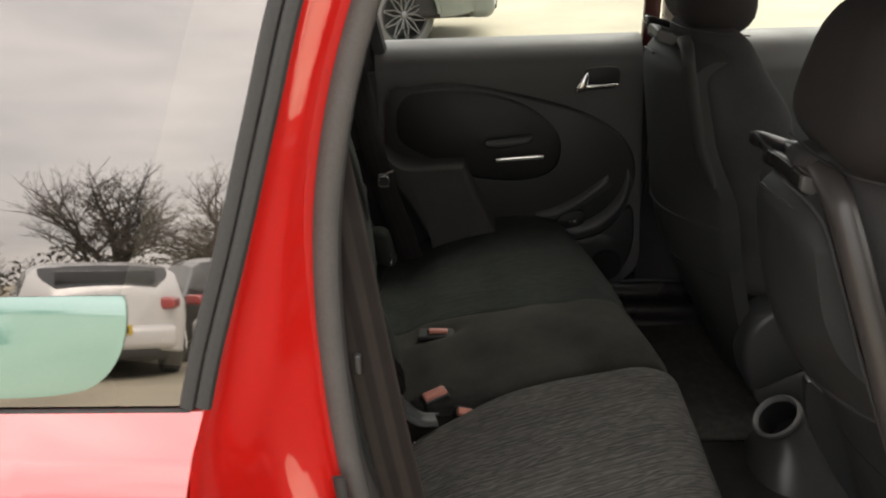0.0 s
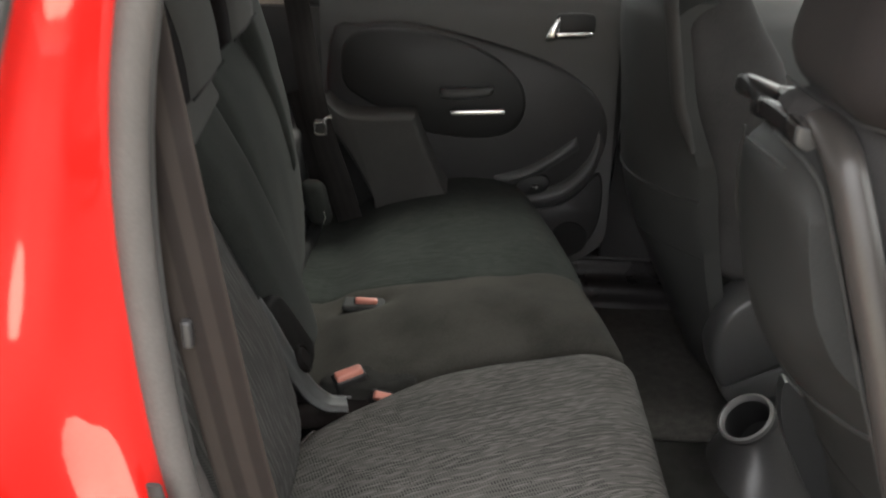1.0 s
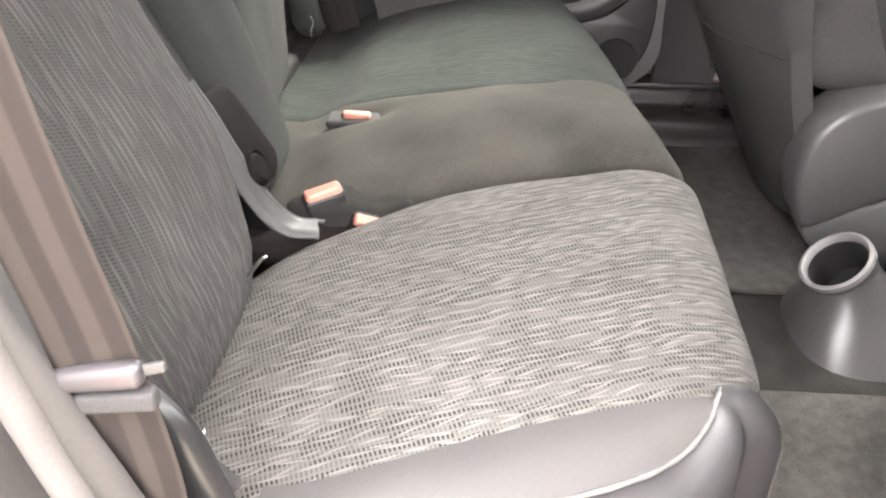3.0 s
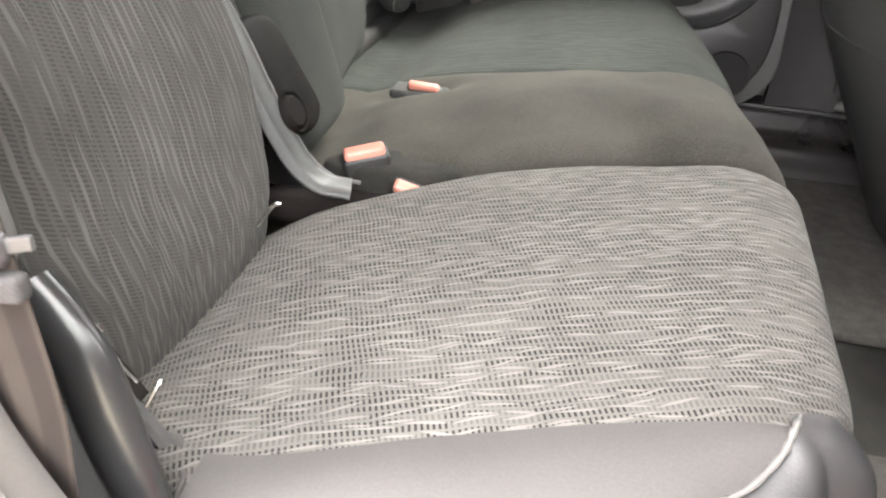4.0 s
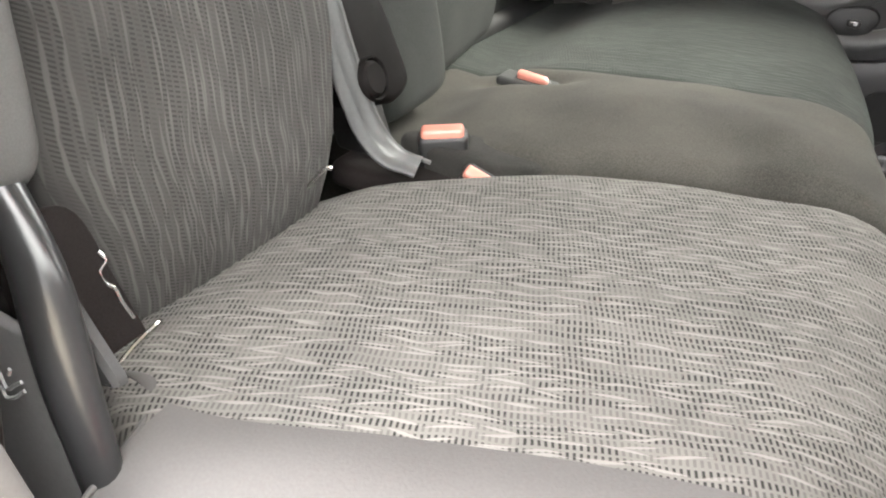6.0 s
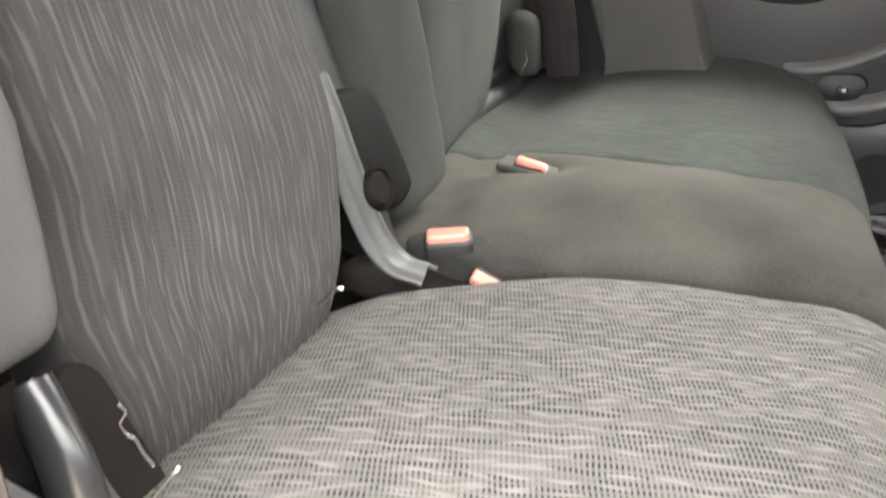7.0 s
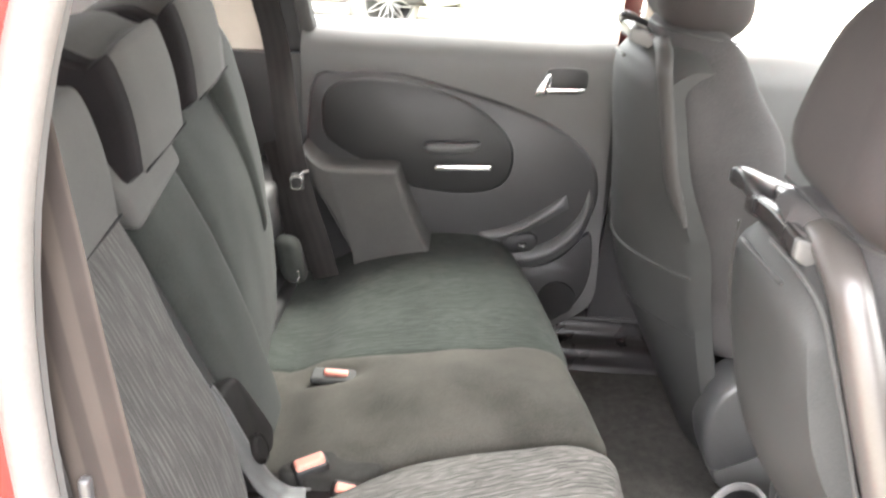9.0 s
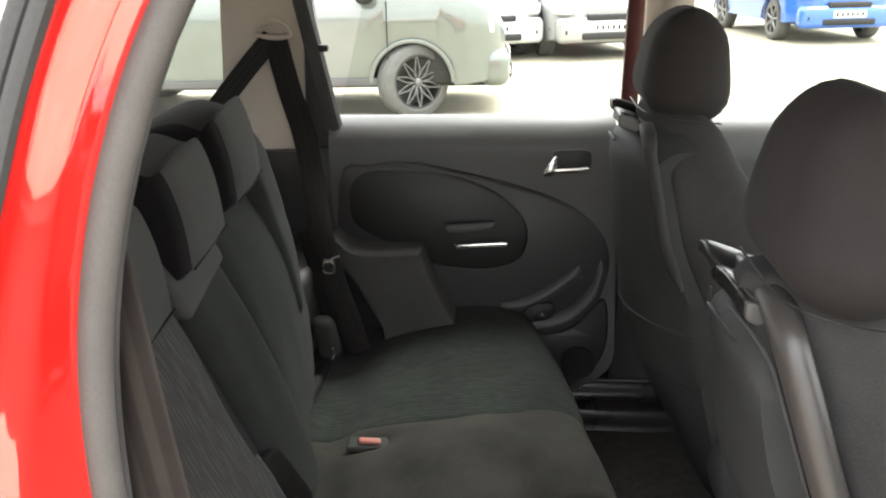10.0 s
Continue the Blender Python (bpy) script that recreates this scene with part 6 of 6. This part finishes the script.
def vehicle(name, label, paint, at, heading, L, W, H, wheels, wheel_r, roofline, belt, windows, sill=0.26, parts_fn=None, steer=0.0, mesh_spokes=False, nose_round=0.22, clad=None):
    """A parked vehicle. Its own x runs from the tail (0) to the nose (L); roofline: (x, z) pairs; windows: x spans of side glass."""
    th = thing(name, label, "van" if name == "van" else "car", (at[0], at[1], 0))
    R = Matrix.Translation((at[0], at[1], 0)) @ Matrix.Rotation(heading, 4, "Z")
    rx, rz = [p[0] for p in roofline], [p[1] for p in roofline]
    xs = sorted(set(np.round(np.concatenate([np.linspace(0, L, 61)] + [np.linspace(w - wheel_r * 1.18, w + wheel_r * 1.18, 25) for w in wheels]), 4)))

    def station(x):
        top = float(np.interp(x, rx, rz))
        low = sill + 0.10 * max(0, (0.5 - x) / 0.5) + 0.05 * max(0, (x - L + 0.4) / 0.4)
        for w in wheels:
            d = abs(x - w)
            if d < wheel_r * 1.10:
                low = max(low, wheel_r + math.sqrt((wheel_r * 1.10) ** 2 - d * d))
        ends = 1.0
        for d in (x, L - x):
            if d < nose_round * 2:
                ends = min(ends, 1 - 0.42 * (1 - d / (nose_round * 2)) ** 2.4)
        hw = W / 2 * ends
        zb = min(belt, top - 0.02)
        low = min(low, zb - 0.05)
        gh = max(0.0, top - belt)
        inset = 0.02 + 0.26 * gh
        ring = [(hw * 0.90, low - 0.0), (hw * 0.965, low + 0.02), (hw * 0.99, max(low + 0.04, 0.52 * zb + 0.48 * low)), (hw, max(low + 0.06, zb * 0.80)), (hw * 0.985, zb - 0.03), (hw * 0.965, zb),
                (hw * 0.965 - inset * 0.15, zb + 0.04 * (gh > 0.06)), (hw * 0.965 - inset * 0.85, max(zb + 0.005, top - 0.09 * min(1, gh * 3))), (hw * 0.965 - inset - 0.10 * hw, max(zb + 0.008, top - 0.015)), (hw * 0.40, top + 0.012), (0, top + 0.02)]
        return ring
    rows = [station(float(x)) for x in xs]
    body, glass = bmesh.new(), [bmesh.new() for _ in range(2 * len(windows) + 2)]

    def put(bm, cache, key, co):
        if key not in cache:
            cache[key] = bm.verts.new(R @ Vector(co))
        return cache[key]
    caches = {}
    m = len(rows[0])
    for i in range(len(xs) - 1):
        xm = (xs[i] + xs[i + 1]) / 2
        slope = (np.interp(xs[i + 1], rx, rz) - np.interp(xs[i], rx, rz)) / (xs[i + 1] - xs[i])
        high = min(np.interp(xs[i], rx, rz), np.interp(xs[i + 1], rx, rz)) > belt + 0.02
        for sgn in (-1, 1):
            for j in range(m - 1):
                target, tid = body, "b"
                if j == 6:
                    for k, (wa, wb) in enumerate(windows):
                        if wa < xm < wb:
                            tid = 2 * k + (sgn > 0)
                elif j in (8, 9) and high and abs(slope) > 0.28:
                    tid = 2 * len(windows) + (xm > L / 2)
                target = body if tid == "b" else glass[tid]
                c = caches.setdefault(tid, {})
                q = []
                for a, b in ((i, j), (i + 1, j), (i + 1, j + 1), (i, j + 1)):
                    y, z = rows[a][b]
                    key = (a, b, sgn if b < m - 1 else 0)
                    q.append(put(target, c, key, (xs[a], sgn * y, z)))
                q = list(dict.fromkeys(q))
                if len(q) > 2:
                    try:
                        target.faces.new(q)
                    except ValueError:
                        pass
    c = caches["b"]
    for a in (0, len(xs) - 1):
        for sgn in (-1, 1):
            ring = [put(body, c, (a, b, sgn if b < m - 1 else 0), (xs[a], sgn * rows[a][b][0], rows[a][b][1])) for b in range(m)]
            foot = body.verts.new(R @ Vector((xs[a], 0, rows[a][0][1])))
            try:
                body.faces.new(ring + [foot])
            except ValueError:
                pass
    part("body", body, paint, th, smooth=True, angle=35)
    for g in glass:
        if len(g.faces):
            part("window", g, SCREEN_DARK, th, "dark glass")
        else:
            g.free()
    part("underside", rbox((L * 0.94, W * 0.74, 0.16), 0.05, (2, 2, 1), lambda p: R @ Vector((L / 2 + p.x, p.y, sill + 0.05 + p.z))), PLASTIC_BLACK, th)
    for w in wheels:
        part("wheel_well", rbox((wheel_r * 2.25, W * 0.86, wheel_r * 1.2), 0.05, (2, 2, 2), lambda p, w=w: R @ Vector((w + p.x, p.y, wheel_r * 1.45 + p.z))), PLASTIC_BLACK, th)
        for sgn in (-1, 1):
            c0 = R @ Vector((w, sgn * (W / 2 - 0.14), wheel_r))
            ax = R.to_3x3() @ Vector((0, sgn, 0))
            wheel_at(th, c0, ax, wheel_r, 0.22, mesh_spokes, steer if w == max(wheels) else 0.0)
            arc = [R @ Vector((w + math.cos(a) * wheel_r * 1.11, sgn * (W / 2 - 0.004), wheel_r + math.sin(a) * wheel_r * 1.11)) for a in np.linspace(0.02, math.pi - 0.02, 25)]
            part("arch_lip", sweep(arc, oval(0.014, 0.02, 8), ax), clad or paint, th)
    if parts_fn:
        parts_fn(th, R)
    return th


def wheel_at(parent, c, ax, r, w, mesh_spokes, steer):
    ax = Matrix.Rotation(steer, 3, "Z") @ ax
    rr = r * 0.70
    tyre = part("wheel", lathe([(rr, -w / 2), (r * 0.90, -w / 2), (r * 0.97, -w * 0.44), (r, -w * 0.34), (r, -w * 0.08), (r * 0.98, -w * 0.07), (r * 0.98, -w * 0.03), (r, -w * 0.02), (r, w * 0.34), (r * 0.97, w * 0.44), (r * 0.90, w / 2), (rr * 1.10, w * 0.53), (rr, w * 0.46), (rr * 0.96, 0), (rr, -w / 2)], c, ax, 44), TYRE, parent, "dusty grey tyre")
    part("rim", lathe([(rr, w * 0.46), (rr * 1.02, w * 0.50), (rr * 0.95, w * 0.49), (rr * 0.92, w * 0.36), (rr * 0.9, -w * 0.2), (rr * 0.3, -w * 0.15), (0, -w * 0.15)], c, ax, 40), PLASTIC_BLACK if mesh_spokes else ALLOY, tyre)
    side = ax.orthogonal().normalized()
    up = ax.cross(side)
    bm = bmesh.new()
    count = 10 if mesh_spokes else 7
    for i in range(count):
        a = 2 * math.pi * i / count
        d = side * math.cos(a) + up * math.sin(a)
        e = ax.cross(d)
        if mesh_spokes:
            for sgn in (-1, 1):
                pts = [c + ax * w * 0.40 + d * rr * 0.12, c + ax * w * 0.46 + d * rr * 0.5 + e * rr * 0.05 * sgn, c + ax * w * 0.47 + d * rr * 0.94 + e * rr * 0.28 * sgn]
                sweep(pts, oval(rr * 0.030, rr * 0.03, 6), e, bm)
        else:
            pts = [c + ax * w * 0.40 + d * rr * 0.1, c + ax * w * 0.46 + d * rr * 0.55, c + ax * w * 0.44 + d * rr * 0.96]
            sweep(pts, oval(rr * 0.10, rr * 0.05, 8), e, bm)
    part("spokes", bm, ALLOY, tyre, "grey alloy spokes")
    part("hub_cap", lathe([(rr * 0.15, w * 0.30), (rr * 0.15, w * 0.47), (rr * 0.10, w * 0.50), (0, w * 0.50)], c, ax, 18), ALLOY, tyre)


def box_part(th, R, name, material, size, r, at, label="", yaw=0.0):
    M = R @ Matrix.Translation(at) @ Matrix.Rotation(yaw, 4, "Z")
    return part(name, rbox(size, r, (3, 3, 2), lambda p: M @ p), material, th, label)


def plate_bars(th, R, at, material, n=6):
    """A number plate, its characters drawn as plain dark bars."""
    pl = box_part(th, R, "number_plate", material, (0.012, 0.52, 0.11), 0.004, at)
    M = R @ Matrix.Translation(at)
    for i in range(n):
        y = -0.20 + 0.40 * i / (n - 1)
        part("plate_bar", rbox((0.004, 0.035, 0.065), 0.001, (1, 1, 1), lambda p, y=y: M @ (p + Vector((0.007 if at[0] > 1 else -0.007, y, 0)))), PLASTIC_BLACK, pl)


def van_parts(th, R):
    box_part(th, R, "front_bumper", VAN_PAINT, (0.28, 1.60, 0.34), 0.10, (4.80, 0, 0.44), "grey-green front bumper")
    box_part(th, R, "bumper_grille", PLASTIC_BLACK, (0.10, 1.1, 0.16), 0.03, (4.92, 0, 0.40))
    for s in (-1, 1):
        box_part(th, R, "fog_lamp", LAMP_WHITE, (0.05, 0.14, 0.09), 0.03, (4.90, s * 0.66, 0.42), "round clear fog lamp", -s * 0.5)
        box_part(th, R, "headlight", LAMP_WHITE, (0.34, 0.14, 0.20), 0.05, (4.62, s * 0.78, 0.86), "clear headlight", -s * 0.4)
        mir = box_part(th, R, "door_mirror", PLASTIC_BLACK, (0.16, 0.20, 0.26), 0.06, (3.62, s * 1.06, 1.20))
        box_part(th, R, "side_trim", PLASTIC_MID, (2.9, 0.02, 0.07), 0.008, (2.25, s * 0.945, 0.36), "grey lower side strip")
        for x in (3.80, 2.72, 1.55):
            box_part(th, R, "door_gap", PLASTIC_BLACK, (0.012, 0.012, 0.66), 0.002, (x, s * 0.951, 0.76))
        box_part(th, R, "door_handle", VAN_PAINT, (0.18, 0.035, 0.035), 0.012, (2.86, s * 0.955, 0.98))
    plate_bars(th, R, (4.955, 0, 0.52), PLATE_WHITE)


def place(nose, heading, L):
    """The tail's place for a vehicle whose nose stands at a point."""
    return (nose[0] - L * math.cos(heading), nose[1] - L * math.sin(heading))


# grey-green van broadside on, its front wheel turned
vehicle("van", "grey-green panel van parked broadside on sandy gravel", VAN_PAINT, (-4.72, 8.80), radians(3), 4.9, 1.9, 1.95, (1.05, 4.02), 0.345,
        [(0, 1.90), (0.2, 1.95), (3.0, 1.97), (3.5, 1.90), (4.15, 1.32), (4.35, 1.17), (4.75, 1.02), (4.9, 0.80)], 1.13, ((0.35, 1.45), (1.62, 2.62), (2.82, 3.72)), 0.30, van_parts, radians(32), True)


def small_car_front(paint, lamp_z=0.72, strips=False):
    def f(th, R):
        L = 4.1
        box_part(th, R, "front_bumper", paint, (0.24, 1.56, 0.36), 0.09, (L - 0.02, 0, 0.42))
        box_part(th, R, "lower_grille", PLASTIC_BLACK, (0.08, 0.85, 0.10), 0.03, (L + 0.08, 0, 0.34))
        box_part(th, R, "grille", PLASTIC_BLACK, (0.06, 0.7, 0.10), 0.03, (L + 0.07, 0, 0.60))
        for s in (-1, 1):
            box_part(th, R, "fog_lamp_recess", PLASTIC_BLACK, (0.05, 0.20, 0.08), 0.02, (L + 0.06, s * 0.58, 0.40), "", -s * 0.25)
            box_part(th, R, "headlight", LAMP_WHITE, (0.28, 0.30, 0.16), 0.05, (L - 0.10, s * 0.62, lamp_z), "clear headlight", -s * 0.5)
            if strips:
                box_part(th, R, "light_strip", LAMP_WHITE, (0.03, 0.36, 0.035), 0.012, (L + 0.09, s * 0.52, 0.56), "white running-light strip", -s * 0.12)
            box_part(th, R, "door_mirror", PLASTIC_BLACK, (0.12, 0.18, 0.14), 0.05, (2.75, s * 0.96, 1.02))
            box_part(th, R, "door_handle", paint, (0.16, 0.03, 0.03), 0.01, (1.75, s * 0.862, 0.86))
            for x in (2.85, 1.95):
                box_part(th, R, "door_gap", PLASTIC_BLACK, (0.010, 0.010, 0.52), 0.002, (x, s * 0.866, 0.60))
        plate_bars(th, R, (L + 0.105, 0, 0.46), PLATE_WHITE)
    return f


HATCH = [(0, 1.02), (0.08, 1.20), (0.45, 1.44), (1.2, 1.50), (2.1, 1.49), (2.6, 1.38), (3.2, 1.02), (3.9, 0.86), (4.1, 0.70)]
SPANS = ((0.55, 1.05), (1.10, 1.92), (1.98, 2.85))
vehicle("hatchback", "silver hatchback parked on gravel facing this way", SILVER, place((1.62, 12.75), radians(-76), 4.1), radians(-76), 4.1, 1.72, 1.5, (0.72, 3.30), 0.31, HATCH, 0.96, SPANS, 0.24, small_car_front(SILVER))
vehicle("hatchback", "white hatchback half hidden behind the van", WHITE, place((-0.05, 12.6), radians(-70), 4.1), radians(-70), 4.1, 1.72, 1.5, (0.72, 3.30), 0.31, HATCH, 0.96, SPANS, 0.24, small_car_front(WHITE))
SUV = [(0, 1.10), (0.08, 1.30), (0.45, 1.58), (1.2, 1.64), (2.1, 1.62), (2.6, 1.50), (3.2, 1.12), (3.9, 0.98), (4.1, 0.80)]
vehicle("suv", "bright blue crossover with white running-light strips", BLUE, place((5.55, 14.55), radians(-84), 4.1), radians(-84), 4.1, 1.8, 1.64, (0.74, 3.26), 0.34, SUV, 1.06, SPANS, 0.30, small_car_front(BLUE, 0.84, True), clad=PLASTIC_BLACK)


def white_rear(th, R):
    box_part(th, R, "rear_bumper", WHITE, (0.26, 1.58, 0.30), 0.10, (0.04, 0, 0.50))
    box_part(th, R, "rear_diffuser", PLASTIC_BLACK, (0.16, 1.2, 0.14), 0.05, (0.03, 0, 0.32))
    for s in (-1, 1):
        box_part(th, R, "tail_light", LAMP_RED, (0.30, 0.34, 0.15), 0.05, (0.16, s * 0.66, 0.90), "dark red tail light", s * 0.5)
        box_part(th, R, "door_handle", WHITE, (0.16, 0.03, 0.03), 0.01, (1.45, s * 0.862, 0.86))
        for x in (2.85, 1.95, 1.08):
            box_part(th, R, "door_gap", PLASTIC_BLACK, (0.010, 0.010, 0.52), 0.002, (x, s * 0.866, 0.60))
    plate_bars(th, R, (-0.10, 0, 0.60), PLATE_YELLOW)
    box_part(th, R, "badge", CHROME, (0.02, 0.09, 0.07), 0.008, (-0.01, 0, 0.86))
    box_part(th, R, "tailgate_window", SCREEN_DARK, (0.05, 1.12, 0.30), 0.02, (0.15, 0, 1.16), "dark tailgate glass")


vehicle("hatchback", "white hatchback parked with its tail this way", WHITE, polar(-24.9, 9.8), radians(238), 4.1, 1.95, 1.41, (0.72, 3.30), 0.31, [(x, z * 0.94) for x, z in HATCH], 0.96, SPANS, 0.24, white_rear)
vehicle("hatchback", "black hatchback parked beyond the white one", BLACK_PAINT, polar(-15.5, 11.5), radians(238), 4.1, 1.72, 1.46, (0.72, 3.30), 0.31, HATCH, 0.96, SPANS, 0.24, white_rear)

# ---------------------------------------------------------------- bare trees, hedges and verge


def bare_tree(at, height, seed, spread=1.0):
    rng = random.Random(seed)
    th = thing("tree", "bare winter tree with fine spreading branches", "tree", (at[0], at[1], 0), "bare trees")
    trunk, crown_bm = bmesh.new(), bmesh.new()

    def limb(bm, p, d, length, r, depth):
        n = 5
        pts = [p]
        for i in range(n):
            d = (d + Vector((rng.uniform(-1, 1), rng.uniform(-1, 1), rng.uniform(-0.45, 0.5))) * 0.18).normalized()
            pts.append(pts[-1] + d * length / n)
        k = len(pts) - 1
        sides = 7 if depth < 2 else 4 if depth < 4 else 3
        sweep(pts, lambda t: oval(max(0.003, r * (1 - 0.5 * t)), max(0.003, r * (1 - 0.5 * t)), sides), d.orthogonal(), bm)
        if depth >= 5:
            return
        kids = (6, 4, 3, 3, 2)[depth]
        for c in range(kids):
            q = pts[rng.randint(2, k)]
            side = Vector((rng.uniform(-1, 1), rng.uniform(-1, 1), rng.uniform(-0.2, 0.55)))
            nd = (d * 0.5 + side * spread).normalized()
            limb(crown_bm, q, nd, length * rng.uniform(0.62, 0.84), r * 0.55, depth + 1)
        limb(crown_bm, pts[-1], d, length * 0.72, r * 0.5, depth + 1)
    limb(trunk, Vector((at[0], at[1], -0.1)), Vector((rng.uniform(-0.1, 0.1), 0, 1)), height * 0.26, height * 0.028, 0)
    part("trunk", trunk, BARK, th)
    part("crown", crown_bm, BARK, th, "bare grey-brown twigs", smooth=False)


for az, d, h, sd, sp in ((-25.3, 30, 7.4, 3, 1.05), (-18.3, 28, 7.6, 8, 1.1), (-35, 33, 5.4, 12, 0.95), (-9, 34, 6.4, 21, 0.9)):
    bare_tree(polar(az, d), h, sd, sp)


def hedge(name, pts, width, height, seed, material, label):
    """A long hedge as a mass of small leaf clumps with an uneven top."""
    rng = random.Random(seed)
    verts, faces = [], []
    path = smooth_path([(x, y, 0) for x, y in pts], 20)
    for p, q in zip(path, path[1:]):
        run = (q - p).length
        t = (q - p).normalized()
        s = Vector((-t.y, t.x, 0))
        for i in range(int(run * 230)):
            h = height * (0.75 + 0.35 * noise.noise(p * 0.35) + 0.2 * noise.noise(p * 1.7))
            z = h * math.sqrt(rng.random())
            c = p + t * rng.uniform(0, run) + s * rng.uniform(-width, width) * (1 - 0.4 * z / height) + Vector((0, 0, z))
            r = rng.uniform(0.035, 0.11)
            a = Vector((rng.uniform(-1, 1), rng.uniform(-1, 1), rng.uniform(-1, 1))).normalized()
            b = a.orthogonal().normalized()
            k = len(verts)
            verts += [c + a * r, c + b * r * 0.6, c - a * r, c - b * r * 0.6 + a.cross(b) * r * 0.3]
            faces += [(k, k + 1, k + 2), (k, k + 2, k + 3)]
    me = bpy.data.meshes.new(name)
    me.from_pydata([tuple(v) for v in verts], [], faces)
    me.materials.append(material)
    return tagged(new(name, me), label, "hedge", kind="stuff")


hedge("hedge", [polar(-62, 36), polar(-40, 30), polar(-24, 27.5), polar(-12, 27), polar(8, 33), polar(24, 40)], 1.0, 2.5, 4, HEDGE, "dark leafless hedge along the car park")
hedge("hedge", [(-26, 30), (-8, 27), (6, 26), (20, 25), (34, 20)], 1.2, 2.6, 9, STRAW, "straw-coloured scrub beyond the car park")
